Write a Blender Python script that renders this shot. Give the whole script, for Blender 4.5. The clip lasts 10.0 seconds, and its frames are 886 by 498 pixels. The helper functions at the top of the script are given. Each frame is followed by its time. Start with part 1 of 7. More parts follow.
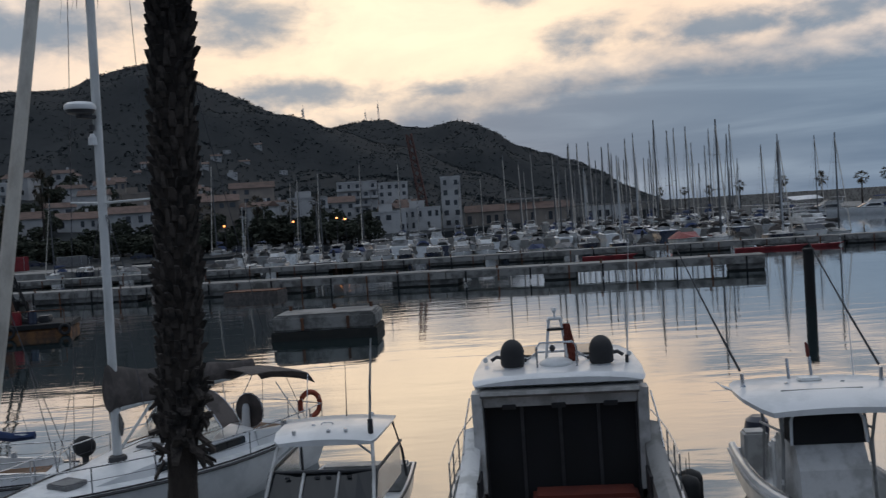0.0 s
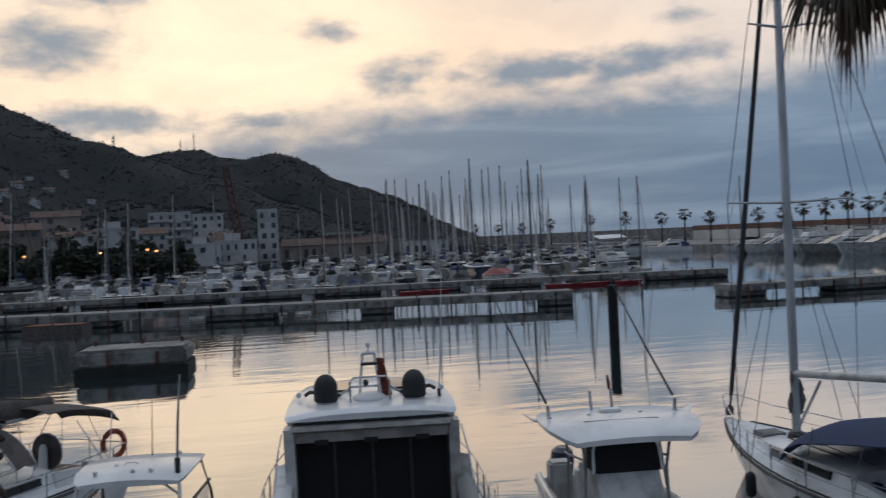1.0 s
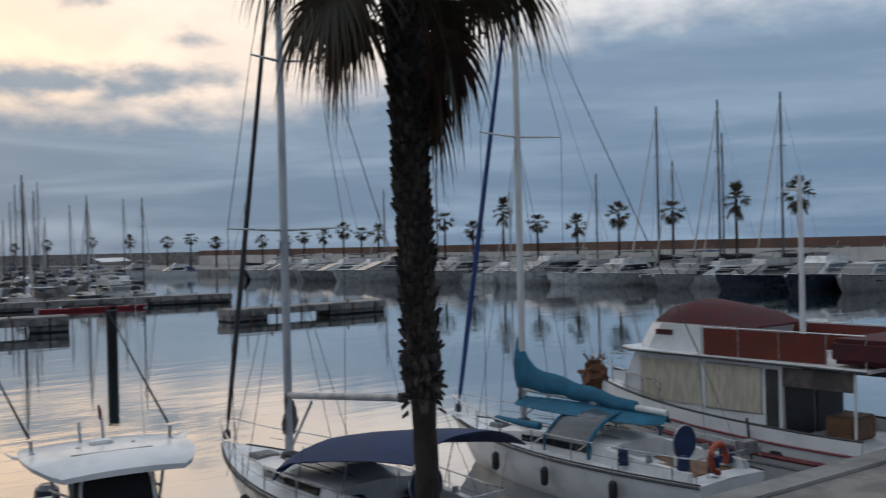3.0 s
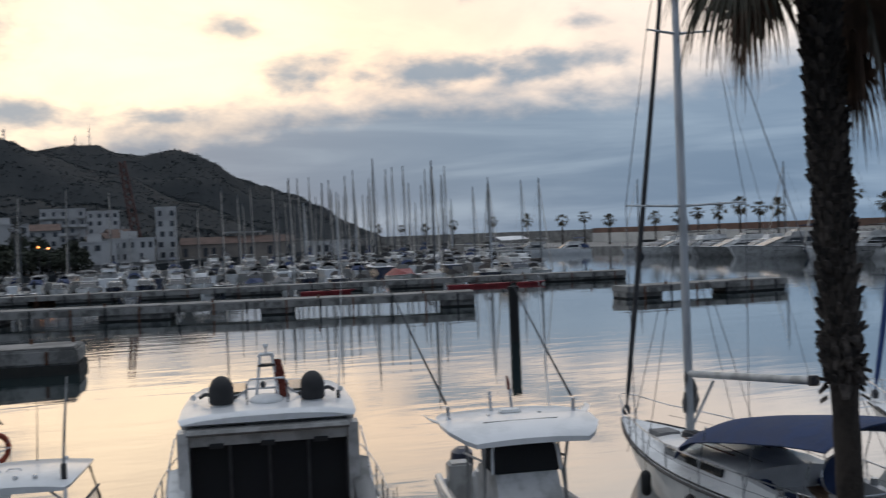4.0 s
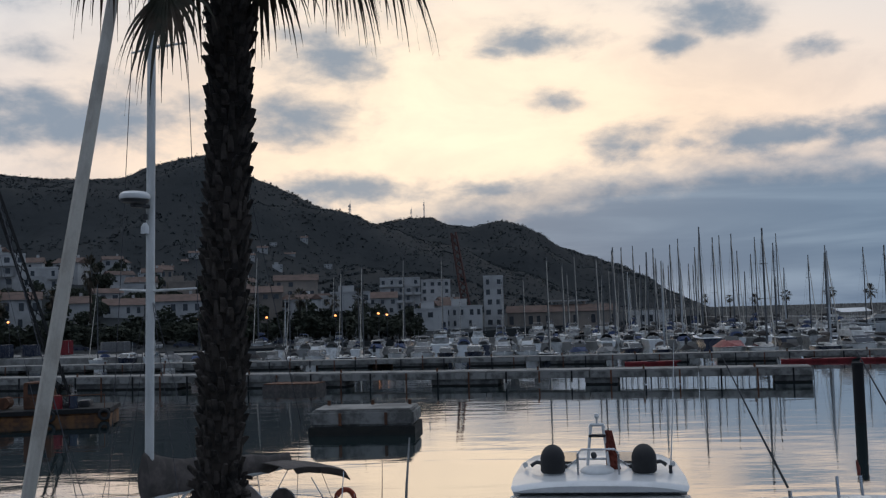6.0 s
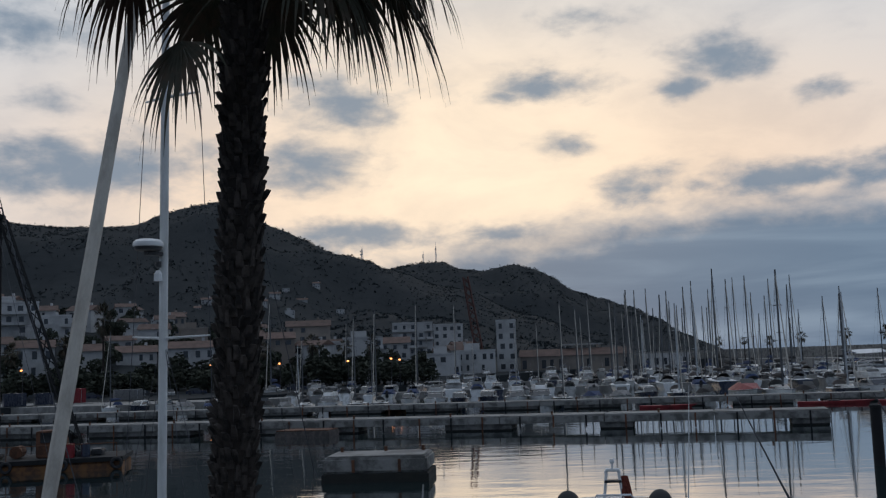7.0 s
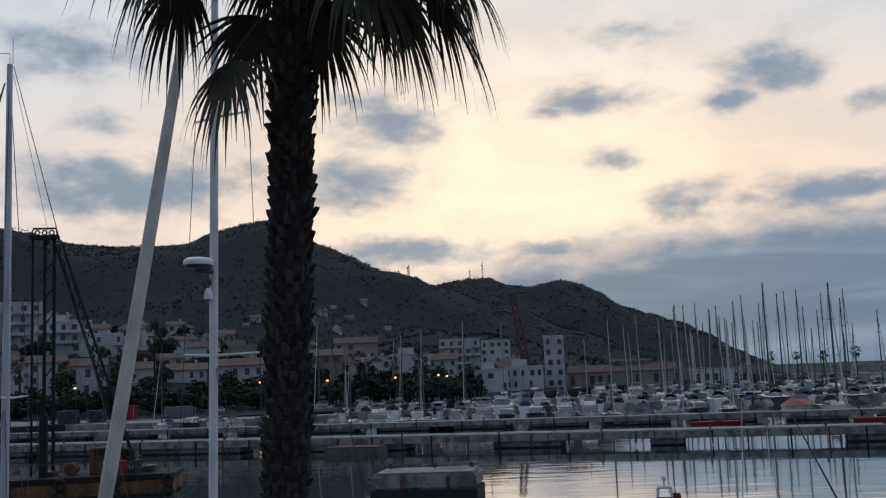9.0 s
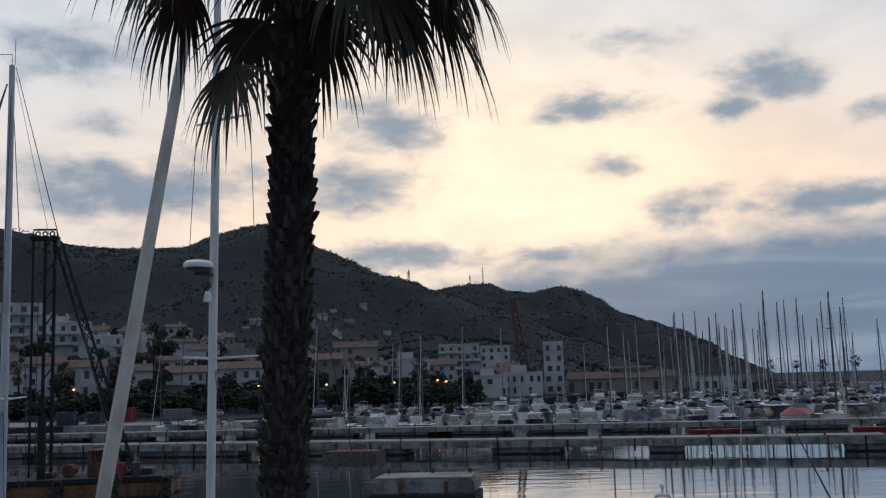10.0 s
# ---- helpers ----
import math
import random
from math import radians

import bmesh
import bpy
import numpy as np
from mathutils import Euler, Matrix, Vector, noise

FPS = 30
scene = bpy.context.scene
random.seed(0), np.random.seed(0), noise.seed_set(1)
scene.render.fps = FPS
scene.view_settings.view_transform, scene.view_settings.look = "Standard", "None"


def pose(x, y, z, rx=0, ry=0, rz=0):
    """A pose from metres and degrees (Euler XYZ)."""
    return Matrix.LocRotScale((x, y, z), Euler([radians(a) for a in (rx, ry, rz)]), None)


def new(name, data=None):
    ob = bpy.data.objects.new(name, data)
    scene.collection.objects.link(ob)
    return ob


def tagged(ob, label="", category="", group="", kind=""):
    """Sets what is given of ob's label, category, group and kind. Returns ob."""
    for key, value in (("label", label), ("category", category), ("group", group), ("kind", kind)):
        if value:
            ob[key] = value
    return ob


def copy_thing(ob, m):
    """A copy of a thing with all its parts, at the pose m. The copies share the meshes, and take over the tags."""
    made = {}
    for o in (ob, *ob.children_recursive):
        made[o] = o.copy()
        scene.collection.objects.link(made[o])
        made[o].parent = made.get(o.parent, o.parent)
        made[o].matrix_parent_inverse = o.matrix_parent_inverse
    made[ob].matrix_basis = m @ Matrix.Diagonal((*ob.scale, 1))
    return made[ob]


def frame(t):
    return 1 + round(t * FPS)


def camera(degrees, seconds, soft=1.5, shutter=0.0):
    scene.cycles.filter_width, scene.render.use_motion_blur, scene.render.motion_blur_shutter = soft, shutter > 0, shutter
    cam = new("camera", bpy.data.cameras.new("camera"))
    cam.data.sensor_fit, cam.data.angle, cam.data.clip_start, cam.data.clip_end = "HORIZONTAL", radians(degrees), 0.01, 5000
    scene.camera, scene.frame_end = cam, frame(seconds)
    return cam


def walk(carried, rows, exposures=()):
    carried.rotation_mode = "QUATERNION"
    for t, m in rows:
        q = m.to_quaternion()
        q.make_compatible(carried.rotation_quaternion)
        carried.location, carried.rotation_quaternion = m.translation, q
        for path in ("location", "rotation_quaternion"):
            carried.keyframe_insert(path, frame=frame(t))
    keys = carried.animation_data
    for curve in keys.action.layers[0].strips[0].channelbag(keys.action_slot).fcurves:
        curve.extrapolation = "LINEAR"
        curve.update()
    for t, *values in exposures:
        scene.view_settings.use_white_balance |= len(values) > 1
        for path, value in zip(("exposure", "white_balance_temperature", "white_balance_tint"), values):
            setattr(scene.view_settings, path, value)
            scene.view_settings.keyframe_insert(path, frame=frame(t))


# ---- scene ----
EYE = 6.7  # metres above the water
cam = camera(47.040, 10.0, soft=1.25, shutter=0.22)
# seconds, turn to the left, tilt up, lean to the right (degrees), sway of the hand (metres)
ROWS = [
    (0, 0.017, -2.043, 3.734, 0.041, -0.032, -0.013),
    (0.5, -4.506, -1.669, 2.927, 0.074, -0.049, -0.016),
    (1, -10.305, -0.688, 2.830, 0.093, -0.130, -0.010),
    (1.5, -20.345, -0.228, 2.420, 0.234, -0.092, -0.010),
    (2, -31.741, 0.302, 0.764, 0.275, -0.100, 0.010),
    (2.2, -35.766, 0.497, 0.259, 0.250, -0.085, -0.002),
    (2.72, -40.600, -0.090, 1.087, 0.267, -0.062, -0.018),
    (3.3, -30.673, -0.676, 1.916, 0.283, -0.039, -0.033),
    (3.5, -26.344, -0.811, 2.020, 0.266, 0.019, -0.028),
    (4, -15.752, -0.905, 2.283, 0.173, 0.034, -0.023),
    (4.5, -6.332, -0.488, 1.930, 0.059, -0.015, -0.009),
    (5, -0.638, 0.450, 1.511, 0.008, 0.011, -0.007),
    (5.5, 1.618, 1.969, 1.241, -0.000, 0.000, 0.000),
    (7, 2.718, 6.112, 2.130, -0.006, -0.016, 0.017),
    (7.5, 3.307, 6.675, 2.151, -0.008, -0.012, 0.014),
    (8, 3.991, 6.853, 2.309, -0.021, -0.016, 0.013),
    (8.5, 4.804, 6.978, 2.413, -0.020, -0.040, 0.013),
    (9, 5.306, 7.121, 2.342, -0.027, 0.001, 0.015),
    (9.5, 5.325, 7.287, 2.022, -0.026, 0.015, 0.019),
    (10, 5.327, 7.408, 1.763, -0.023, 0.020, 0.020),
]
STOPS = [(0.0, 0.26, 6500, 10), (1.0, 0.24, 6500, 10), (1.6, 0.2, 6420, 10), (2.2, 0.16, 6300, 10), (2.75, 0.38, 6600, 10), (3.4, 0.65, 6900, 10), (4.5, 0.46, 6500, 10), (5.5, 0.34, 6340, 10), (7.0, 0.08, 6220, 9), (10.0, 0.26, 6180, 9)]
walk(cam, [(t, pose(x, y, EYE + z, 0, 0, turn) @ pose(0, 0, 0, 90 + tilt) @ pose(0, 0, 0, 0, 0, -lean))
           for t, turn, tilt, lean, x, y, z in ROWS], STOPS)

# ---------- sky: dusk under broken cloud, the sun low behind the hills ----------
SUN_TURN, SUN_RISE = radians(-1.0), radians(11.0)   # to the right of +y, above the horizon
SUN_WAY = Vector((math.sin(SUN_TURN) * math.cos(SUN_RISE), math.cos(SUN_TURN) * math.cos(SUN_RISE), math.sin(SUN_RISE)))


class Nodes:
    """Short calls for building a node tree."""

    def __init__(self, tree):
        self.tree = tree

    def add(self, kind):
        return self.tree.nodes.new(kind)

    def wire(self, socket, value):
        if isinstance(value, bpy.types.NodeSocket):
            self.tree.links.new(value, socket)
        elif value is not None:
            socket.default_value = value

    def math(self, op, a, b=None, c=None, clamp=False):
        n = self.add("ShaderNodeMath")
        n.operation, n.use_clamp = op, clamp
        for s, v in zip(n.inputs, (a, b, c)):
            self.wire(s, v)
        return n.outputs[0]

    def vec(self, op, a, b=None):
        n = self.add("ShaderNodeVectorMath")
        n.operation = op
        self.wire(n.inputs[0], a)
        self.wire(n.inputs[1], b)
        return n.outputs["Value"] if op in ("DOT_PRODUCT", "LENGTH") else n.outputs[0]

    def step(self, x, lo, hi, a=0.0, b=1.0):
        n = self.add("ShaderNodeMapRange")
        n.interpolation_type = "SMOOTHSTEP"
        for s, v in zip(n.inputs, (x, lo, hi, a, b)):
            self.wire(s, v)
        return n.outputs[0]

    def mix(self, f, a, b, kind="MIX"):
        n = self.add("ShaderNodeMix")
        n.data_type, n.blend_type = "RGBA", kind
        self.wire(n.inputs[0], f)
        for s, v in ((n.inputs[6], a), (n.inputs[7], b)):
            self.wire(s, v if isinstance(v, bpy.types.NodeSocket) else (*v, 1.0))
        return n.outputs[2]

    def noise(self, vector, scale, detail=4.0, rough=0.55, distort=0.0):
        n = self.add("ShaderNodeTexNoise")
        self.wire(n.inputs["Vector"], vector)
        n.inputs["Scale"].default_value, n.inputs["Detail"].default_value = scale, detail
        n.inputs["Roughness"].default_value, n.inputs["Distortion"].default_value = rough, distort
        return n.outputs[0]

    def join(self, x, y, z):
        n = self.add("ShaderNodeCombineXYZ")
        for s, v in zip(n.inputs, (x, y, z)):
            self.wire(s, v)
        return n.outputs[0]


CLOUDS = ((3.6, 14.9, 2.9, 0.75, 1.0), (1.4, 14.3, 1.4, 0.5, 0.8), (13.5, 15.6, 2.5, 1.1, 0.95), (11.2, 14.3, 1.4, 0.6, 0.95), (18.3, 13.3, 1.6, 0.6, 0.8), (-8.1, 14.4, 3.3, 1.4, 0.9), (-10.2, 10.9, 3.4, 1.4, 0.9),
          (4.6, 11.5, 1.5, 0.6, 0.75), (8.2, 9.1, 2.1, 0.95, 0.85), (16.2, 9.2, 3.3, 0.8, 1.05), (22.6, 9.2, 3.8, 0.75, 1.0), (11.8, 9.0, 0.9, 0.5, 0.75), (-25.8, 17.9, 3.6, 1.2, 0.85), (-22.0, 10.8, 7.2, 1.6, 0.95),
          (0.3, 6.9, 1.6, 0.5, 0.95), (-8.0, 6.9, 4.6, 0.8, 0.95), (-24.6, 14.3, 2.0, 0.8, 0.7), (5.4, 18.4, 3.0, 0.8, 0.55), (24.4, 11.2, 2.0, 0.5, 0.6))


def build_sky():
    world = bpy.data.worlds.new("dusk_sky")
    scene.world = world
    world.use_nodes = True
    world.node_tree.nodes.clear()
    g = Nodes(world.node_tree)
    way = g.vec("NORMALIZE", g.add("ShaderNodeTexCoord").outputs["Generated"])
    split = g.add("ShaderNodeSeparateXYZ")
    g.wire(split.inputs[0], way)
    x, y, z = split.outputs
    side = g.math("MULTIPLY", g.math("ARCTAN2", x, y), 57.2958)       # degrees to the right of +y
    rise = g.math("MULTIPLY", g.math("ARCSINE", z), 57.2958)
    # degrees from the sun, wider along the horizon than up
    ds = g.math("SUBTRACT", side, math.degrees(SUN_TURN))
    dr = g.math("SUBTRACT", rise, math.degrees(SUN_RISE))
    off = g.math("SQRT", g.math("ADD", g.math("POWER", g.math("MULTIPLY", ds, 0.62), 2.0), g.math("POWER", dr, 2.0)))
    glow = g.math("POWER", 2.718, g.math("MULTIPLY", g.math("POWER", g.math("DIVIDE", off, 7.5), 2.0), -1.0))
    broad = g.math("POWER", 2.718, g.math("MULTIPLY", g.math("POWER", g.math("DIVIDE", off, 24.0), 2.0), -1.0))
    # open sky behind the clouds, dim on the side away from the sun
    sky = g.add("ShaderNodeTexSky")
    sky.sky_type, sky.sun_disc, sky.sun_elevation, sky.sun_rotation = "NISHITA", False, radians(4.0), SUN_TURN
    toward = g.step(g.vec("DOT_PRODUCT", way, tuple(SUN_WAY)), -0.35, 0.92)
    high = g.mix(toward, (0.175, 0.22, 0.295), (0.54, 0.585, 0.655))
    high = g.mix(g.step(rise, 28.0, 62.0), high, (0.62, 0.68, 0.76))
    low_band = g.math("MULTIPLY", g.math("POWER", 2.718, g.math("MULTIPLY", g.math("POWER", g.math("DIVIDE", g.math("SUBTRACT", rise, 9.5), 6.5), 2.0), -1.0)),
                      g.math("POWER", 2.718, g.math("MULTIPLY", g.math("POWER", g.math("DIVIDE", g.math("SUBTRACT", side, 0.0), 30.0), 2.0), -1.0)))
    open_sky = g.mix(broad, high, (0.66, 0.64, 0.61))
    open_sky = g.mix(low_band, open_sky, (0.95, 0.69, 0.49))
    open_sky = g.mix(glow, open_sky, (1.06, 0.845, 0.615))
    # clouds on a level sheet, seen in perspective
    flat = g.math("ADD", g.math("MAXIMUM", z, 0.0), 0.10)
    sheet = g.join(g.math("DIVIDE", x, flat), g.math("MULTIPLY", g.math("DIVIDE", y, flat), 1.25), 0.0)
    sheet = g.vec("ADD", sheet, (3.1, 7.4, 0.0))
    big = g.noise(sheet, 0.75, 6.0, 0.55, 0.25)
    small = g.noise(sheet, 2.4, 6.0, 0.6, 0.3)
    amount = g.math("ADD", g.math("MULTIPLY", big, 0.72), g.math("MULTIPLY", small, 0.28))
    puff = g.math("MULTIPLY", g.step(amount, 0.48, 0.62), g.step(rise, 16.0, 30.0))
    shade = g.mix(broad, (0.15, 0.20, 0.30), (0.27, 0.275, 0.32))
    shade = g.mix(toward, (0.09, 0.12, 0.19), shade)
    lit = g.mix(g.math("MULTIPLY", puff, 0.75), open_sky, shade)
    # soft mottling of the thin high cloud
    spot = g.join(g.math("MULTIPLY", side, 0.10), g.math("MULTIPLY", rise, 0.22), 0.0)
    veil = g.step(g.noise(spot, 1.1, 6.0, 0.6, 0.4), 0.36, 0.68)
    lit = g.mix(g.math("MULTIPLY", veil, 0.42), lit, g.mix(1.0, lit, (0.66, 0.69, 0.76), "MULTIPLY"))
    # the drifting clouds of that evening: degrees to the side, degrees up, half width, half height, weight
    ragged = g.math("SUBTRACT", g.noise(g.join(g.math("MULTIPLY", side, 0.22), g.math("MULTIPLY", rise, 0.42), 4.0), 1.5, 7.0, 0.58, 0.15), 0.5)
    warp = g.math("MULTIPLY", g.math("SUBTRACT", g.noise(g.join(g.math("MULTIPLY", side, 0.10), g.math("MULTIPLY", rise, 0.30), 9.0), 1.4, 5.0, 0.6), 0.5), 5.0)
    lift = g.math("MULTIPLY", g.math("SUBTRACT", g.noise(g.join(g.math("MULTIPLY", side, 0.16), g.math("MULTIPLY", rise, 0.30), 1.0), 1.4, 5.0, 0.6), 0.5), 1.5)
    side_w, rise_w = g.math("ADD", side, g.math("MULTIPLY", warp, 0.55)), g.math("ADD", rise, lift)
    heap = None
    for cs, cr, w, h, k in CLOUDS:
        d = g.math("ADD", g.math("POWER", g.math("ABSOLUTE", g.math("DIVIDE", g.math("SUBTRACT", side_w, cs), w * 1.25)), 2.0), g.math("POWER", g.math("ABSOLUTE", g.math("DIVIDE", g.math("SUBTRACT", rise_w, cr), h * 1.3)), 2.0))
        one = g.math("MULTIPLY", g.math("POWER", 2.718, g.math("MULTIPLY", d, -1.0)), k)
        heap = one if heap is None else g.math("MAXIMUM", heap, one)
    heap = g.step(g.math("ADD", heap, g.math("MULTIPLY", ragged, 1.5)), 0.16, 1.02)
    lit = g.mix(g.math("MULTIPLY", heap, 0.92), lit, g.mix(broad, (0.138, 0.202, 0.290), (0.205, 0.258, 0.318)))
    # a blue-grey bank lying on the horizon, higher to the right
    edge = g.math("ADD", g.step(side, -12.0, 14.0, 5.2, 8.0), g.step(side, 26.0, 52.0, 0.0, 4.5))
    edge = g.math("ADD", edge, g.math("MULTIPLY", ragged, 3.6))
    bank = g.step(g.math("SUBTRACT", edge, rise), -1.6, 2.0)
    streak = g.noise(g.join(g.math("MULTIPLY", side, 0.025), g.math("MULTIPLY", rise, 0.22), 5.0), 2.2, 5.0, 0.55, 0.3)
    bank_hue = g.mix(g.step(rise, 0.0, 9.0), (0.092, 0.150, 0.226), (0.136, 0.200, 0.280))
    bank_hue = g.mix(g.step(streak, 0.38, 0.72), bank_hue, (0.192, 0.262, 0.342))
    bank_hue = g.mix(g.math("MULTIPLY", g.step(side, 12.0, 46.0), 0.8), bank_hue, g.mix(1.0, bank_hue, (0.86, 0.94, 1.03), "MULTIPLY"))
    bank_hue = g.mix(g.math("MULTIPLY", g.math("MULTIPLY", glow, g.step(rise, 3.0, 8.0)), 0.16), bank_hue, (0.55, 0.45, 0.40))
    bank = g.math("MULTIPLY", bank, g.step(side, -30.0, -8.0, 0.15, 0.96))
    bank = g.math("MULTIPLY", bank, g.step(side, 95.0, 140.0, 1.0, 0.3))
    cloud = g.mix(bank, lit, bank_hue)
    total = g.mix(1.0, cloud, g.mix(1.0, sky.outputs[0], (0.0012, 0.0012, 0.0012), "MULTIPLY"), "ADD")
    ground = g.mix(g.step(rise, -2.0, 0.0), (0.06, 0.07, 0.08), total)
    back = g.add("ShaderNodeBackground")
    g.wire(back.inputs[0], ground)
    back.inputs[1].default_value = 1.0
    g.tree.links.new(back.outputs[0], g.add("ShaderNodeOutputWorld").inputs[0])


build_sky()
# ---------- materials ----------
def material(name, base, other=None, scale=3.0, rough=0.5, metal=0.0, bump=0.0, fine=30.0, stretch=(1, 1, 1), spread=0.15, coat=0.0, per=0.0, cut=(0.42, 0.62)):
    """A surface of two colours mixed by noise, with fine grain, relief and, by per, a tone of its own for each object."""
    m = bpy.data.materials.new(name)
    m.use_nodes = True
    g = Nodes(m.node_tree)
    surf = next(n for n in m.node_tree.nodes if n.type == "BSDF_PRINCIPLED")
    where = g.vec("MULTIPLY", g.add("ShaderNodeTexCoord").outputs["Object"], stretch)
    info = g.add("ShaderNodeObjectInfo")
    where = g.vec("ADD", where, g.join(g.math("MULTIPLY", info.outputs["Random"], 37.0), 0.0, 0.0))
    other = other or tuple(c * 0.72 for c in base)
    blot = g.step(g.noise(where, scale, 5.0, 0.6), cut[0], cut[1])
    grain = g.noise(where, fine, 4.0, 0.65)
    hue = g.mix(blot, base, other)
    tone = g.math("ADD", g.math("MULTIPLY", grain, 2 * spread), 1.0 - spread)
    if per:
        tone = g.math("MULTIPLY", tone, g.math("ADD", g.math("MULTIPLY", info.outputs["Random"], 2 * per), 1.0 - per))
    hue = g.mix(1.0, hue, g.join(tone, tone, tone), "MULTIPLY")
    g.wire(surf.inputs["Base Color"], hue)
    g.wire(surf.inputs["Roughness"], g.math("ADD", g.math("MULTIPLY", blot, 0.12), rough, clamp=True))
    surf.inputs["Metallic"].default_value = metal
    surf.inputs["Coat Weight"].default_value = coat
    if bump:
        b = g.add("ShaderNodeBump")
        b.inputs["Strength"].default_value, b.inputs["Distance"].default_value = min(1.0, bump), 0.02
        g.wire(b.inputs["Height"], g.math("ADD", grain, blot))
        g.wire(surf.inputs["Normal"], b.outputs[0])
    return m


def water_material():
    m = bpy.data.materials.new("harbour_water")
    m.use_nodes = True
    g = Nodes(m.node_tree)
    surf = next(n for n in m.node_tree.nodes if n.type == "BSDF_PRINCIPLED")
    surf.inputs["Base Color"].default_value = (0.012, 0.030, 0.033, 1)
    surf.inputs["Roughness"].default_value = 0.035
    surf.inputs["IOR"].default_value = 1.9
    surf.inputs["Specular IOR Level"].default_value = 0.9
    surf.inputs["Coat Weight"].default_value = 1.0
    surf.inputs["Coat IOR"].default_value = 1.6
    surf.inputs["Coat Roughness"].default_value = 0.035
    where = g.add("ShaderNodeTexCoord").outputs["Object"]
    long = g.noise(g.vec("MULTIPLY", where, (0.16, 0.5, 1.0)), 1.0, 3.0, 0.5, 0.4)
    short = g.noise(g.vec("MULTIPLY", where, (0.9, 2.2, 1.0)), 1.0, 3.0, 0.55, 0.3)
    calm = g.step(g.noise(g.vec("MULTIPLY", where, (0.018, 0.045, 1.0)), 1.0, 3.0, 0.5), 0.42, 0.66, 0.25, 1.0)
    height = g.math("ADD", g.math("MULTIPLY", long, 0.017), g.math("MULTIPLY", g.math("MULTIPLY", short, calm), 0.0038))
    b = g.add("ShaderNodeBump")
    b.inputs["Strength"].default_value, b.inputs["Distance"].default_value = 1.0, 1.0
    g.wire(b.inputs["Height"], height)
    g.wire(surf.inputs["Normal"], b.outputs[0])
    g.wire(surf.inputs["Coat Normal"], b.outputs[0])
    return m


def glass_material(name, tint, rough=0.04, clear=0.0):
    m = bpy.data.materials.new(name)
    m.use_nodes = True
    surf = next(n for n in m.node_tree.nodes if n.type == "BSDF_PRINCIPLED")
    surf.inputs["Base Color"].default_value = (*tint, 1)
    surf.inputs["Roughness"].default_value = rough
    surf.inputs["Transmission Weight"].default_value = clear
    surf.inputs["IOR"].default_value = 1.3 if clear else 1.5
    return m


def lamp_material(name, hue, power):
    m = bpy.data.materials.new(name)
    m.use_nodes = True
    surf = next(n for n in m.node_tree.nodes if n.type == "BSDF_PRINCIPLED")
    surf.inputs["Emission Color"].default_value = (*hue, 1)
    surf.inputs["Emission Strength"].default_value = power
    return m


GEL = material("white_gelcoat", (0.70, 0.71, 0.72), (0.60, 0.615, 0.625), 1.3, 0.28, coat=0.3, fine=14, spread=0.05)
# weathered gelcoat, its grey also standing in for shade on white mouldings
GEL_OLD_SHADED = material("weathered_shaded_gelcoat", (0.52, 0.52, 0.515), (0.34, 0.34, 0.33), 1.8, 0.42, fine=18, spread=0.09, per=0.6)
DECK = material("nonslip_deck", (0.72, 0.735, 0.745), (0.60, 0.615, 0.625), 2.4, 0.6, bump=0.15, fine=90, spread=0.10)
CREAM = material("cream_curtain", (0.52, 0.48, 0.38), (0.40, 0.37, 0.30), 2.5, 0.85, stretch=(3, 3, 0.6), spread=0.12)
DARK = material("dark_trim", (0.025, 0.026, 0.030), (0.045, 0.046, 0.050), 3.0, 0.5, spread=0.2)
BLACK_SHEET = material("black_cover", (0.007, 0.0075, 0.009), (0.013, 0.0135, 0.016), 1.6, 0.8, bump=0.2, fine=22, spread=0.25)
RUBBER = material("black_rubber", (0.012, 0.012, 0.014), (0.022, 0.022, 0.024), 5.0, 0.62)
NAVY = material("navy_canvas", (0.011, 0.026, 0.078), (0.019, 0.040, 0.108), 2.2, 0.8, bump=0.3, fine=60, spread=0.18)
TEAL = material("teal_canvas", (0.009, 0.098, 0.172), (0.015, 0.135, 0.225), 2.6, 0.8, bump=0.3, fine=50, spread=0.2)
MAROON = material("maroon_canvas", (0.048, 0.008, 0.012), (0.075, 0.012, 0.016), 2.0, 0.8, bump=0.3, fine=50, spread=0.2)
RUST_CANVAS = material("rust_red_canvas", (0.105, 0.019, 0.013), (0.14, 0.028, 0.016), 2.0, 0.78, bump=0.2, fine=40)
BROWN = material("brown_canvas", (0.062, 0.053, 0.050), (0.115, 0.098, 0.092), 2.2, 0.85, bump=0.4, fine=40, spread=0.25)
GREY_CANVAS = material("grey_canvas", (0.20, 0.20, 0.20), (0.13, 0.13, 0.135), 2.4, 0.85, bump=0.25, fine=40)
SAIL = material("rolled_sail_cloth", (0.50, 0.47, 0.42), (0.38, 0.35, 0.31), 1.6, 0.8, stretch=(1, 1, 0.5), bump=0.25, fine=26, spread=0.14)
STEEL = material("stainless_steel", (0.55, 0.56, 0.58), (0.42, 0.43, 0.45), 6.0, 0.25, 1.0)
ALU = material("anodised_mast", (0.46, 0.48, 0.50), (0.36, 0.38, 0.40), 2.0, 0.42, 0.6, stretch=(1, 1, 0.3))
# distant masts against bright sky: their silhouette darkness is put into the colour
BACKLIT_MAST = material("backlit_grey_mast", (0.085, 0.09, 0.097), (0.06, 0.064, 0.07), 2.0, 0.5, stretch=(1, 1, 0.3))
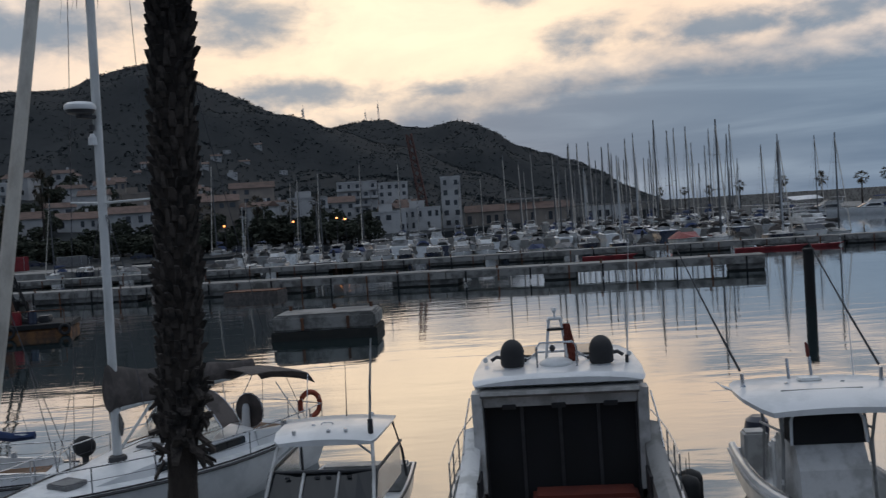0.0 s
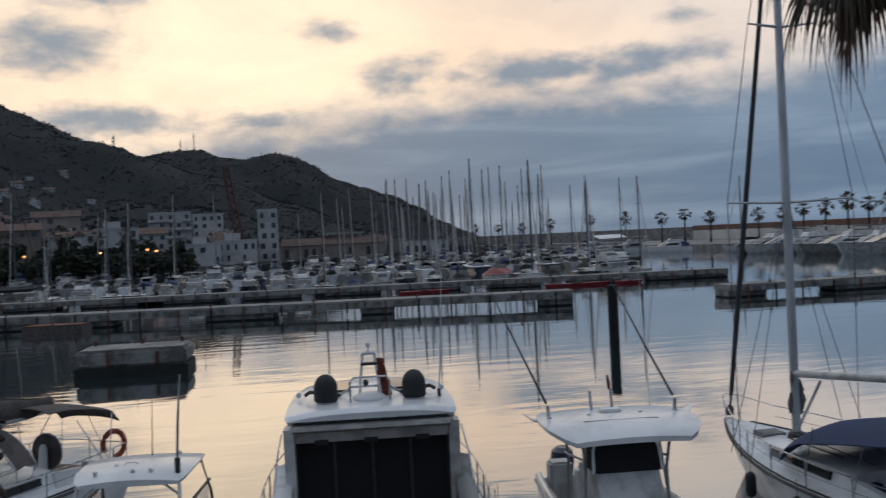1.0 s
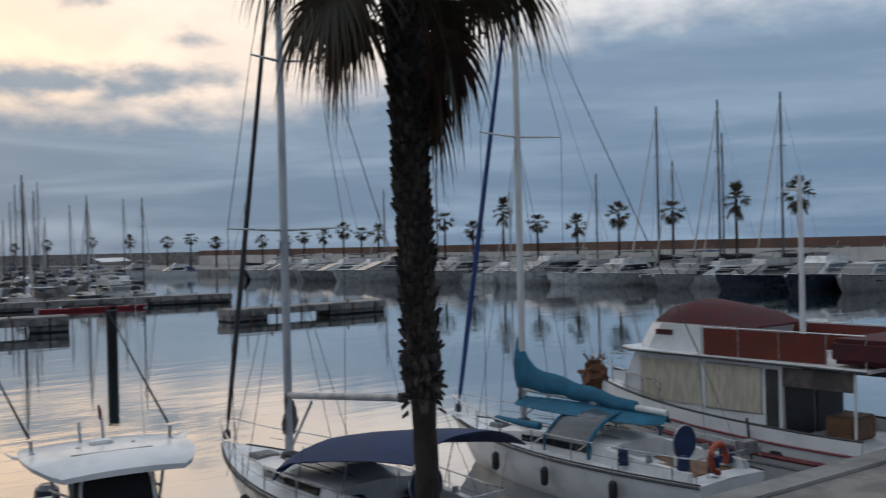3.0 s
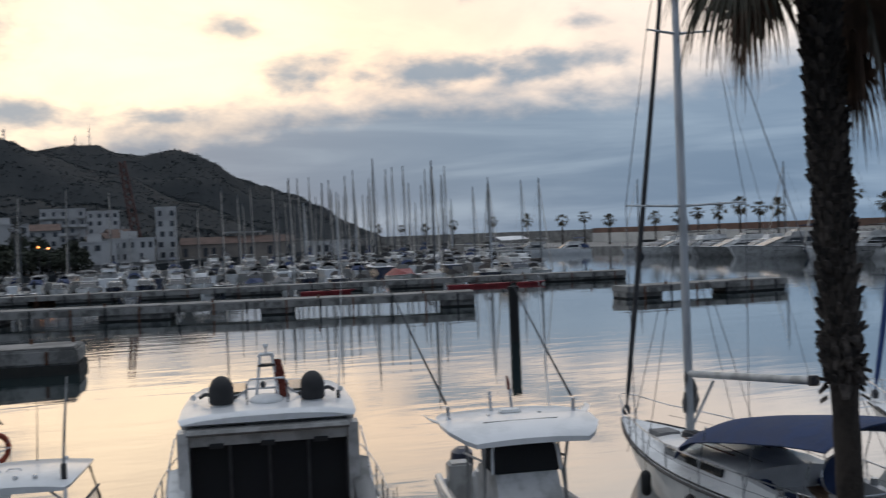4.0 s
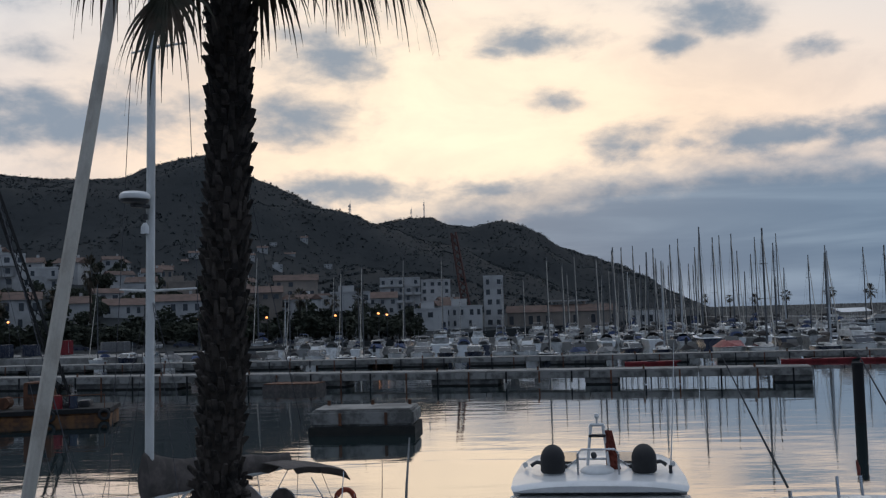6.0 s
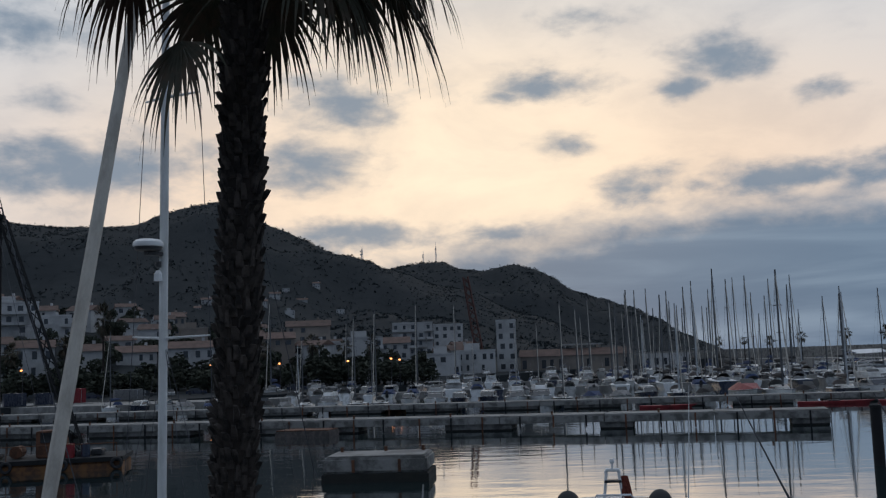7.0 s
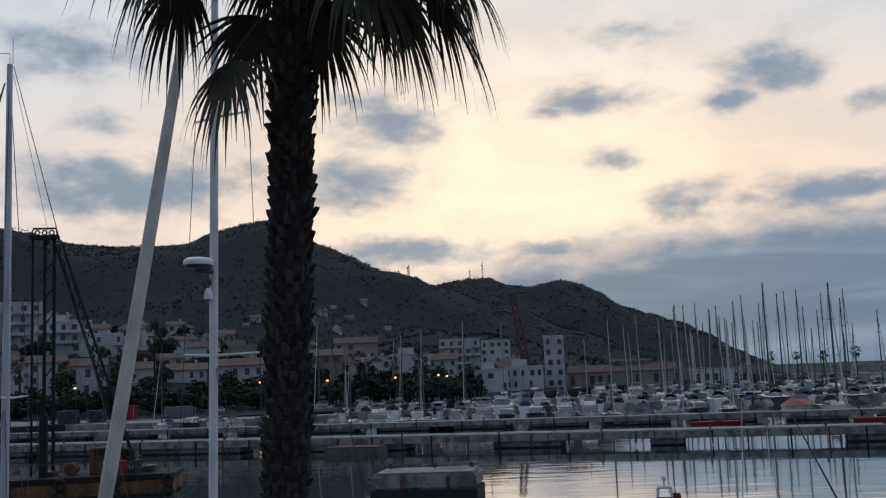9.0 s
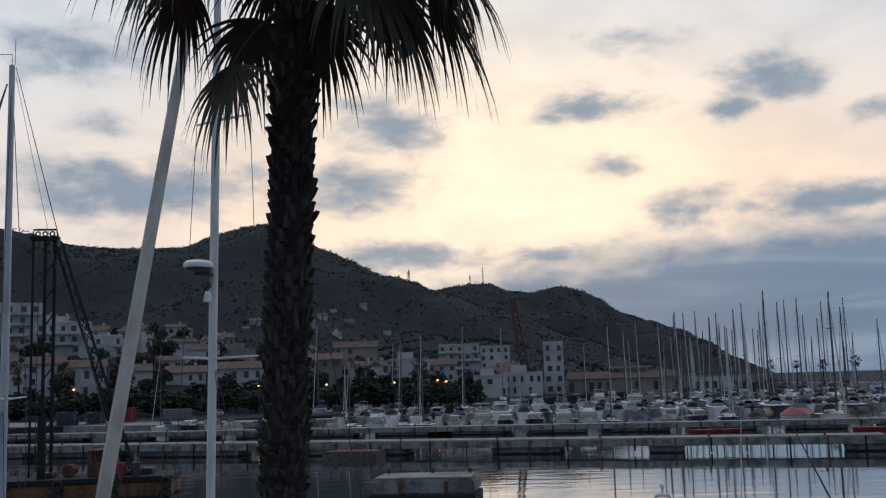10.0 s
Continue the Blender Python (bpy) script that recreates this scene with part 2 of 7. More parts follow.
WHITE_MAST = material("white_painted_mast", (0.62, 0.63, 0.63), (0.50, 0.51, 0.50), 1.5, 0.4, stretch=(1, 1, 0.3))
ROPE = material("rope", (0.16, 0.15, 0.14), (0.09, 0.09, 0.09), 12.0, 0.9)
WIRE = material("rigging_wire", (0.10, 0.10, 0.11), (0.06, 0.06, 0.07), 8.0, 0.5, 0.5)
BLUE_ROPE = material("blue_furled_sail", (0.02, 0.05, 0.17), (0.035, 0.07, 0.21), 3.0, 0.8, stretch=(1, 1, 0.4), bump=0.3)
TEAK = material("teak", (0.20, 0.105, 0.052), (0.13, 0.07, 0.035), 2.0, 0.6, stretch=(0.4, 4, 1), fine=24, spread=0.2)
ORANGE = material("orange_lifebuoy", (0.36, 0.06, 0.024), (0.27, 0.045, 0.018), 3.0, 0.55)
RED = material("red_paint", (0.21, 0.012, 0.018), (0.15, 0.010, 0.015), 1.4, 0.5, spread=0.15)
RED_STRIPE = material("dark_red_stripe", (0.17, 0.012, 0.022), (0.12, 0.01, 0.018), 2.0, 0.45)
NAVY_HULL = material("navy_gelcoat", (0.016, 0.022, 0.045), (0.03, 0.036, 0.06), 1.0, 0.25, coat=0.3)
TINTED = glass_material("tinted_glass", (0.014, 0.017, 0.020), 0.05)
WINDOW = glass_material("window_glass", (0.035, 0.040, 0.048), 0.08)
SMOKED = glass_material("smoked_vinyl", (0.30, 0.33, 0.35), 0.18, 0.8)
CLEAR = glass_material("clear_vinyl", (0.80, 0.82, 0.80), 0.12, 0.85)
CONCRETE = material("pier_concrete", (0.23, 0.226, 0.216), (0.10, 0.098, 0.093), 0.9, 0.85, bump=0.5, fine=7, spread=0.2)
CONCRETE_TOP = material("pier_deck", (0.24, 0.235, 0.225), (0.155, 0.15, 0.142), 0.5, 0.85, bump=0.3, fine=6, spread=0.16)
WET = material("wet_weedy_concrete", (0.012, 0.013, 0.012), (0.024, 0.024, 0.021), 1.1, 0.85, bump=0.6, fine=9, spread=0.3)
PILE = material("tarred_steel_pile", (0.006, 0.0065, 0.008), (0.012, 0.012, 0.013), 1.5, 0.85, bump=0.3, fine=12, spread=0.25)
STONE = material("quay_stone", (0.22, 0.21, 0.19), (0.15, 0.145, 0.135), 0.8, 0.88, bump=0.5, fine=6, spread=0.2)
ASPHALT = material("promenade_paving", (0.16, 0.155, 0.15), (0.11, 0.108, 0.105), 0.4, 0.88, bump=0.3, fine=8)
WALL_WHITE = material("white_render", (0.44, 0.44, 0.44), (0.33, 0.33, 0.33), 0.18, 0.8, fine=2.5, spread=0.08, per=0.12)
WALL_OCHRE = material("ochre_render", (0.25, 0.215, 0.185), (0.20, 0.175, 0.155), 0.2, 0.85, fine=2.5, spread=0.1, per=0.2)
ROOF_TILE = material("terracotta_roof", (0.115, 0.072, 0.058), (0.085, 0.058, 0.048), 0.5, 0.85, bump=0.5, fine=5, spread=0.22, per=0.2)
BRICKRED = material("brick_coping", (0.17, 0.10, 0.075), (0.12, 0.075, 0.06), 0.12, 0.9, fine=1.5, spread=0.18)
PALE_WALL = material("pale_harbour_wall", (0.58, 0.57, 0.54), (0.46, 0.45, 0.43), 0.08, 0.9, stretch=(1, 1, 2.2), fine=0.9, spread=0.16)
# the bluish grey of the scrub has distance haze mixed into its colour
SCRUB = material("hazed_scrub", (0.027, 0.031, 0.034), (0.034, 0.038, 0.041), 0.012, 0.95, fine=0.11, spread=0.35, cut=(0.45, 0.70))
PINE = material("dark_foliage", (0.048, 0.055, 0.042), (0.068, 0.073, 0.056), 0.35, 0.9, fine=2.5, spread=0.4, per=0.3)
# bluish for haze too, and lightened to offset the clumps' own shade
HILL_BUSH = material("hazed_bush", (0.044, 0.051, 0.054), (0.056, 0.063, 0.065), 0.05, 0.95, fine=0.6, spread=0.25)
BARK = material("palm_trunk", (0.036, 0.028, 0.023), (0.020, 0.016, 0.014), 3.0, 0.95, stretch=(1, 1, 0.6), bump=0.8, fine=22, spread=0.35)
BOOT = material("palm_leaf_base", (0.056, 0.046, 0.040), (0.014, 0.012, 0.011), 7.0, 0.95, bump=0.6, fine=26, spread=0.3, per=0.45)
FROND = material("palm_frond_green", (0.036, 0.036, 0.019), (0.070, 0.046, 0.028), 3.0, 0.7, fine=12, spread=0.25, per=0.3)
FROND_DRY = material("dry_palm_frond", (0.090, 0.050, 0.032), (0.055, 0.034, 0.024), 3.0, 0.85, fine=12, spread=0.3, per=0.3)
RUST = material("rusty_steel", (0.13, 0.055, 0.028), (0.075, 0.036, 0.022), 1.5, 0.85, bump=0.4, fine=10, spread=0.3)
ORANGE_HULL = material("orange_workboat_paint", (0.17, 0.075, 0.025), (0.075, 0.038, 0.022), 1.6, 0.8, spread=0.25)
CRANE_RED = material("crane_red_brown", (0.10, 0.040, 0.032), (0.07, 0.032, 0.028), 1.0, 0.7)
for leafy in (SCRUB, HILL_BUSH, PINE):
    next(n for n in leafy.node_tree.nodes if n.type == "BSDF_PRINCIPLED").inputs["Specular IOR Level"].default_value = 0.08
LAMP_GLOW = lamp_material("sodium_lamp", (1.0, 0.30, 0.04), 2.6)
WATER = water_material()

# ---------- mesh tools ----------
def part(name, bm, mat, parent=None, label="", smooth=False):
    """Links a bmesh as one mesh object, under parent if there is one."""
    me = bpy.data.meshes.new(name)
    bmesh.ops.recalc_face_normals(bm, faces=bm.faces[:])
    bm.to_mesh(me)
    bm.free()
    if smooth:
        me.shade_smooth()
        try:
            me.set_sharp_from_angle(angle=radians(38))
        except AttributeError:
            pass
    for mm in (mat if isinstance(mat, (list, tuple)) else [mat]):
        me.materials.append(mm)
    ob = new(name, me)
    if parent is not None:
        ob.parent = parent
    if label:
        ob["label"] = label
    return ob


def thing(name, at=None, label="", category="", group="", kind=""):
    ob = new(name)
    ob.empty_display_size = 0.2
    if at is not None:
        ob.matrix_world = at
    return tagged(ob, label, category, group, kind)


def block(x0, x1, y0, y1, z0, z1, bevel=0.0, bm=None, taper=None):
    """A box between two corners, its edges bevelled; taper: how much its top shrinks in x and y."""
    bm = bm or bmesh.new()
    made = bmesh.ops.create_cube(bm, size=1.0)["verts"]
    for v in made:
        sx, sy = (1, 1) if taper is None or v.co.z < 0 else taper
        v.co = Vector(((x0 + x1) / 2 + v.co.x * (x1 - x0) * sx, (y0 + y1) / 2 + v.co.y * (y1 - y0) * sy, z0 + (v.co.z + 0.5) * (z1 - z0)))
    if bevel:
        edges = list({e for v in made for e in v.link_edges})
        bmesh.ops.bevel(bm, geom=edges, offset=bevel, segments=2, affect="EDGES", clamp_overlap=True)
    return bm


def rod(points, radius, sides=8, bm=None, ends=None):
    """A round bar along points; radius: one number or one for each point."""
    bm = bm or bmesh.new()
    pts = [Vector(p) for p in points]
    rings = []
    for i, p in enumerate(pts):
        way = (pts[min(i + 1, len(pts) - 1)] - pts[max(i - 1, 0)]).normalized()
        a = way.cross(Vector((0, 0, 1)) if abs(way.z) < 0.92 else Vector((1, 0, 0))).normalized()
        b = way.cross(a)
        r = radius[i] if isinstance(radius, (list, tuple)) else radius
        rings.append([bm.verts.new(p + r * (math.cos(k * math.tau / sides) * a + math.sin(k * math.tau / sides) * b)) for k in range(sides)])
    for r0, r1 in zip(rings, rings[1:]):
        for k in range(sides):
            bm.faces.new((r0[k], r0[(k + 1) % sides], r1[(k + 1) % sides], r1[k]))
    bm.faces.new(rings[0][::-1])
    bm.faces.new(rings[-1])
    return bm


def loft(sections, bm=None, closed=True, caps=True):
    """A skin over sections, each a list of as many points."""
    bm = bm or bmesh.new()
    rows = [[bm.verts.new(p) for p in s] for s in sections]
    n = len(rows[0])
    for a, b in zip(rows, rows[1:]):
        for k in range(n if closed else n - 1):
            bm.faces.new((a[k], a[(k + 1) % n], b[(k + 1) % n], b[k]))
    if caps and closed:
        bm.faces.new(rows[0][::-1])
        bm.faces.new(rows[-1])
    return bm


def thick(bm, depth):
    """Gives an open sheet a thickness."""
    bmesh.ops.recalc_face_normals(bm, faces=bm.faces[:])
    bmesh.ops.solidify(bm, geom=bm.faces[:], thickness=depth)
    return bm


def slab(outline, z0, z1, bevel=0.0):
    """A plate with the given outline."""
    bm = bmesh.new()
    low = [bm.verts.new((x, y, z0)) for x, y in outline]
    f = bm.faces.new(low)
    top = bmesh.ops.extrude_face_region(bm, geom=[f])["geom"]
    for v in top:
        if isinstance(v, bmesh.types.BMVert):
            v.co.z = z1
    bmesh.ops.recalc_face_normals(bm, faces=bm.faces[:])
    if bevel:
        bmesh.ops.bevel(bm, geom=[e for e in bm.edges if abs(e.verts[0].co.z - e.verts[1].co.z) < 1e-4], offset=bevel, segments=2, affect="EDGES", clamp_overlap=True)
    return bm


def ring(centre, radius, tube, axis="x", turn=16, sides=8, bm=None):
    bm = bm or bmesh.new()
    c = Vector(centre)
    rows = []
    for i in range(turn):
        a = i * math.tau / turn
        out = {"x": Vector((0, math.cos(a), math.sin(a))), "y": Vector((math.cos(a), 0, math.sin(a))), "z": Vector((math.cos(a), math.sin(a), 0))}[axis]
        side = {"x": Vector((1, 0, 0)), "y": Vector((0, 1, 0)), "z": Vector((0, 0, 1))}[axis]
        rows.append([bm.verts.new(c + out * (radius + tube * math.cos(k * math.tau / sides)) + side * tube * math.sin(k * math.tau / sides)) for k in range(sides)])
    for i in range(turn):
        a, b = rows[i], rows[(i + 1) % turn]
        for k in range(sides):
            bm.faces.new((a[k], a[(k + 1) % sides], b[(k + 1) % sides], b[k]))
    return bm


def ball(centre, rx, ry, rz, bm=None, rings=8, sides=14, low=-1.0):
    """A ball, or the part of one above low (of its half height)."""
    bm = bm or bmesh.new()
    start = math.asin(max(-1.0, low))
    secs = []
    for i in range(rings + 1):
        a = start + (math.pi / 2 - start) * i / rings
        r = max(math.cos(a), 0.02)
        secs.append([Vector(centre) + Vector((rx * r * math.cos(k * math.tau / sides), ry * r * math.sin(k * math.tau / sides), rz * math.sin(a))) for k in range(sides)])
    return loft(secs, bm)


def way_to(side, far, z=0.0):
    """The place that lies far metres off, side degrees to the right of +y."""
    a = radians(side)
    return Vector((far * math.sin(a), far * math.cos(a), z))


def hull_sections(length, beam, stern_z, bow_z, full=2.4, transom=0.86, draft=0.35, count=14, rake=0.9):
    """Sections of a boat's hull from the stern (x = 0) to the stem; each has a keel, two bilges and two gunwales."""
    secs = []
    for i in range(count + 1):
        u = i / count
        half = beam / 2 * (transom + (1 - transom) * math.sin(min(1, u / 0.45) * math.pi / 2)) * max(0.012, 1 - max(0, (u - 0.38) / 0.62) ** full)
        top = stern_z + (bow_z - stern_z) * u ** 1.8
        x_top, x_low = length * u, (length - rake) * u
        secs.append([(x_top, -half, top), (x_low + (x_top - x_low) * 0.5, -half * 0.93, top * 0.45), (x_low, -half * 0.72, -0.08), (x_low * 0.985, 0, -draft),
                     (x_low, half * 0.72, -0.08), (x_low + (x_top - x_low) * 0.5, half * 0.93, top * 0.45), (x_top, half, top)])
    return secs


def hull_parts(root, length, beam, stern_z, bow_z, mat=None, deck=None, strip=None, label="", open_to=None, **shape):
    secs = hull_sections(length, beam, stern_z, bow_z, **shape)
    if open_to is None:
        shell = loft(secs)
    else:  # an open cockpit: a shell with a rolled gunwale and a transom
        shell = loft(secs, closed=False, caps=False)
        thick(shell, 0.05)
        loft([secs[0], [(x + 0.07, y, z) for x, y, z in secs[0]]], shell)
    part("hull", shell, mat or GEL, root, label, True)
    lid = bmesh.new()
    rows = []
    for s in secs:
        (x, y, z) = s[0]
        if open_to is not None and x < open_to:
            continue
        rows.append([lid.verts.new((x, y * 0.97, z + 0.004)), lid.verts.new((x, 0, z + 0.05)), lid.verts.new((x, -y * 0.97, z + 0.004))])
    for a, b in zip(rows, rows[1:]):
        for k in range(2):
            lid.faces.new((a[k], a[k + 1], b[k + 1], b[k]))
    part("deck", thick(lid, 0.03), deck or DECK, root)
    if strip:
        for sign in (0, 6):
            band = rod([(s[sign][0], s[sign][1] * 1.005, s[sign][2] - 0.03) for s in secs], 0.035, 6)
            part("rubbing_strake", band, strip, root)
    return secs


def rail_of(root, secs, i0, i1, height=0.6, sides=(0, 6), every=2, mat=None, inset=0.94):
    """Stanchions and two wires along the gunwale."""
    for s in sides:
        top = [(secs[i][s][0], secs[i][s][1] * inset, secs[i][s][2] + height) for i in range(i0, i1 + 1)]
        part("guard_rail", rod(top, 0.017, 5), mat or STEEL, root)
        part("guard_wire", rod([(x, y, z - height * 0.48) for x, y, z in top], 0.006, 4), WIRE, root)
        for i in range(i0, i1 + 1, every):
            x, y, z = secs[i][s]
            part("stanchion", rod([(x, y * inset, z - 0.02), (x, y * inset, z + height)], 0.018, 5), mat or STEEL, root)


def fender(at, r=0.11, h=0.55, mat=None, label="round inflated boat fender hanging over a hull"):
    bm = loft([[Vector((rr * math.cos(k * math.tau / 12), rr * math.sin(k * math.tau / 12), z)) for k in range(12)]
               for rr, z in ((r * 0.25, 0), (r * 0.8, h * 0.08), (r, h * 0.2), (r, h * 0.8), (r * 0.8, h * 0.92), (r * 0.25, h))])
    ob = thing("fender", pose(*at), label, "fender", "boat fenders")
    part("body", bm, mat or RUBBER, ob, "", True)
    part("lanyard", rod([(0, 0, h), (0, 0, h + 0.35)], 0.008, 5), ROPE, ob)
    return ob


# ---------- the setting ----------
def bed(name, outline, z0, z1, mat, label, category, bevel=0.0):
    return tagged(part(name, slab(outline, z0, z1, bevel), mat), label, category, kind="structure")


bed("water", [(-2600, 13.2), (2600, 13.2), (2600, 4300), (-2600, 4300)], -3.0, 0.0, WATER, "calm harbour water mirroring a dusk sky", "water")
bed("pavement", [(-120, -40), (120, -40), (120, 13.1), (-120, 13.1)], -3.0, 1.28, STONE, "stone quay with a worn edge beside the moored boats", "quay")
bed("terrace", [(-30, -25), (30, -25), (30, 0.35), (-30, 0.35)], 1.28, 5.05, ASPHALT, "raised paved terrace above the quay", "terrace")
quay_edge = bed("trim", [(-119.9, 12.5), (119.9, 12.5), (119.9, 13.25), (-119.9, 13.25)], 0.6, 1.36, CONCRETE_TOP, "pale concrete kerb along the quay edge", "kerb", 0.03)


def ridge_at(side, marks):
    for (a, h), (b, k) in zip(marks, marks[1:]):
        if a <= side <= b:
            f = (side - a) / (b - a)
            f = f * f * (3 - 2 * f) * 0.6 + f * 0.4
            return h + (k - h) * f
    return marks[0][1] if side < marks[0][0] else marks[-1][1]


def hill_z(side, dist, marks, near, crest, base):
    """Height of a hill's front slope."""
    top = EYE + crest * math.tan(radians(ridge_at(side, marks)))
    up = (dist - near) / (crest - near)
    if up <= 0:
        return base
    p = way_to(side, dist)
    spur = noise.fractal(Vector((p.x * 0.006, p.y * 0.004, 3.0)), 0.9, 2.1, 4)
    return base + (top - base) * (0.22 * up + 0.78 * up * up * (3 - 2 * up)) + spur * math.sin(min(1.0, up) * math.pi) * min(34.0, (top - base) * 0.22)


def hill(name, marks, near, crest, far, label, steps=240, rough=9.0, base=3.0):
    """A hillside: slope up from near to its crest, and down behind it. marks: degrees to the side and degrees of rise of its skyline."""
    bm = bmesh.new()
    lo, hi = marks[0][0], marks[-1][0]
    rows = []
    depth = 46
    for i in range(steps + 1):
        side = lo + (hi - lo) * i / steps
        top = EYE + crest * math.tan(radians(ridge_at(side, marks)))
        row = []
        for j in range(depth + 1):
            f = j / depth
            dist = near + (far - near) * f
            up = (dist - near) / (crest - near)
            if up <= 1:
                h = base + (top - base) * (0.22 * up + 0.78 * up * up * (3 - 2 * up))
            else:
                h = base + (top - base) * max(0.0, 1 - ((dist - crest) / (far - crest)) ** 1.5)
            p = way_to(side, dist)
            spur = noise.fractal(Vector((p.x * 0.006, p.y * 0.004, 3.0)), 0.9, 2.1, 4)
            bush = noise.fractal(Vector((p.x * 0.045, p.y * 0.045, 1.0)), 0.8, 2.0, 3)
            swell = math.sin(min(1.0, up) * math.pi) if up <= 1 else 0.0
            p.z = max(-1.0, h + spur * swell * min(34.0, (top - base) * 0.22) + bush * rough * 0.16 * min(1, (top - base) / 40))
            row.append(bm.verts.new(p))
        rows.append(row)
    for a, b in zip(rows, rows[1:]):
        for j in range(depth):
            bm.faces.new((a[j], b[j], b[j + 1], a[j + 1]))
    # haze over the slope comes from the bluish SCRUB colour
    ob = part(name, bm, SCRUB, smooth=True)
    return tagged(ob, label, "hill", kind="structure")


BIG_HILL = [(-62, 5.5), (-46, 7.6), (-34, 8.9), (-29.5, 8.5), (-27.4, 8.18), (-25.4, 7.68), (-23.4, 7.52), (-19.6, 7.49), (-17.8, 8.22), (-16.2, 8.62), (-15.2, 8.78), (-14.0, 8.2), (-12.0, 7.06), (-10.6, 6.55), (-8.7, 5.78), (-7.0, 5.42), (-6.1, 5.02), (-2.5, 3.8), (2, 2.2), (6, 0.5), (8, 0.0)]
FAR_HILL = [(-12, 3.0), (-7, 4.6), (-5.2, 5.14), (-3.9, 5.26), (-2.8, 5.28), (-1.7, 4.84), (-0.45, 4.7), (1.14, 4.88), (2.1, 4.62), (3.3, 3.98), (4.5, 3.37), (6, 2.93), (7.5, 2.4), (9.0, 1.68), (10.4, 0.78), (11.5, 0.3), (13.0, -0.3)]
hill("hill", BIG_HILL, 470, 1350, 2300, "tall dark scrub-covered hill behind the town")
hill("hill", FAR_HILL, 1150, 2100, 3000, "farther wooded hill sloping down to the sea", steps=170, rough=12.0, base=0.5)

# the town's shore, one sheet rising from the left bank to the hills
def ground_z(side, far):
    return 1.1 + 0.17 * max(0.0, min(far, 420) - 250) * max(0.12, min(1.0, (-side - 2) / 22))


def shore_land():
    bm = bmesh.new()
    rows = []
    for i in range(61):
        side = -64 + 76.0 * i / 60
        edge = 152 + 60 * (i / 60) + 150 * max(0, (side + 12) / 24) ** 1.2
        row = []
        for j in range(37):
            f = j / 36
            dist = edge + (760 - edge) * f ** 1.25
            p = way_to(side, dist)
            p.z = ground_z(side, dist) + 0.4 * noise.noise(p * 0.02)
            row.append(bm.verts.new(p))
        skirt = bm.verts.new(Vector((row[0].co.x, row[0].co.y, -1.5)))
        rows.append([skirt] + row)
    for a, b in zip(rows, rows[1:]):
        for j in range(len(a) - 1):
            bm.faces.new((a[j], b[j], b[j + 1], a[j + 1]))
    return tagged(part("ground", bm, SCRUB, smooth=True), "low dark shore rising into the town", "ground", kind="structure")


shore_land()


def pier(name, a, b, width, top, under, blocks, label):
    """A concrete pier: a deck slab on caissons with open water between them. blocks: stretches along it, as parts of its length."""
    a, b = Vector(a), Vector(b)
    way = (b - a).normalized()
    long = (b - a).length
    root = thing(name, Matrix.Translation(a) @ Matrix.Rotation(math.atan2(way.y, way.x), 4, "Z"), label, "pier", kind="structure")
    cuts = max(1, round(long / 9.0))
    for i in range(cuts):
        part("deck_slab", block(long * i / cuts + 0.03, long * (i + 1) / cuts - 0.03, 0, width, under, top, 0.05), CONCRETE_TOP, root)
        part("edge_beam", block(long * i / cuts + 0.04, long * (i + 1) / cuts - 0.04, -0.10, -0.004, under - 0.08, top - 0.14, 0.02), CONCRETE, root)
        part("bollard", rod([(long * (i + 0.5) / cuts, 0.5, top), (long * (i + 0.5) / cuts, 0.5, top + 0.28), (long * (i + 0.5) / cuts, 0.5, top + 0.32)], [0.10, 0.09, 0.15], 8), RUST, root)
        for k in (0.2, 0.52, 0.83):
            x = long * (i + k) / cuts
            part("fender_post", block(x - 0.07, x + 0.07, -0.20, -0.104, under - 0.45 - 0.2 * ((i + round(k * 10)) % 3), top - 0.05, 0.01), PILE if (i + round(k * 10)) % 2 else RUST, root)
    for s, e in blocks:
        part("caisson", block(long * s, long * e, 0.25, width - 0.25, 0.14, under - 0.002, 0.04), CONCRETE, root)
        part("caisson_foot", block(long * s + 0.05, long * e - 0.05, 0.3, width - 0.3, -1.6, 0.138), WET, root)
    return root


pier("pier", (-64, 105.8, 0), (27.6, 87.2, 0), 3.4, 1.33, 0.70,
     [(0.0, 0.10), (0.135, 0.22), (0.25, 0.37), (0.40, 0.555), (0.6445, 0.711), (0.795, 0.826), (0.967, 1.0)],
     "long weathered concrete pier on caissons over the water")
pier("pier", (41.0, 84.0, 0), (58.0, 84.5, 0), 3.2, 1.15, 0.62, [(0.0, 0.22), (0.62, 1.0)], "short detached concrete pier on two caissons")
pier("pier", (-90, 142, 0), (57, 117, 0), 3.0, 1.1, 0.55, [(i / 15, i / 15 + 0.045) for i in range(15)] + [(0.97, 1.0)], "concrete mooring pier with boats behind it")

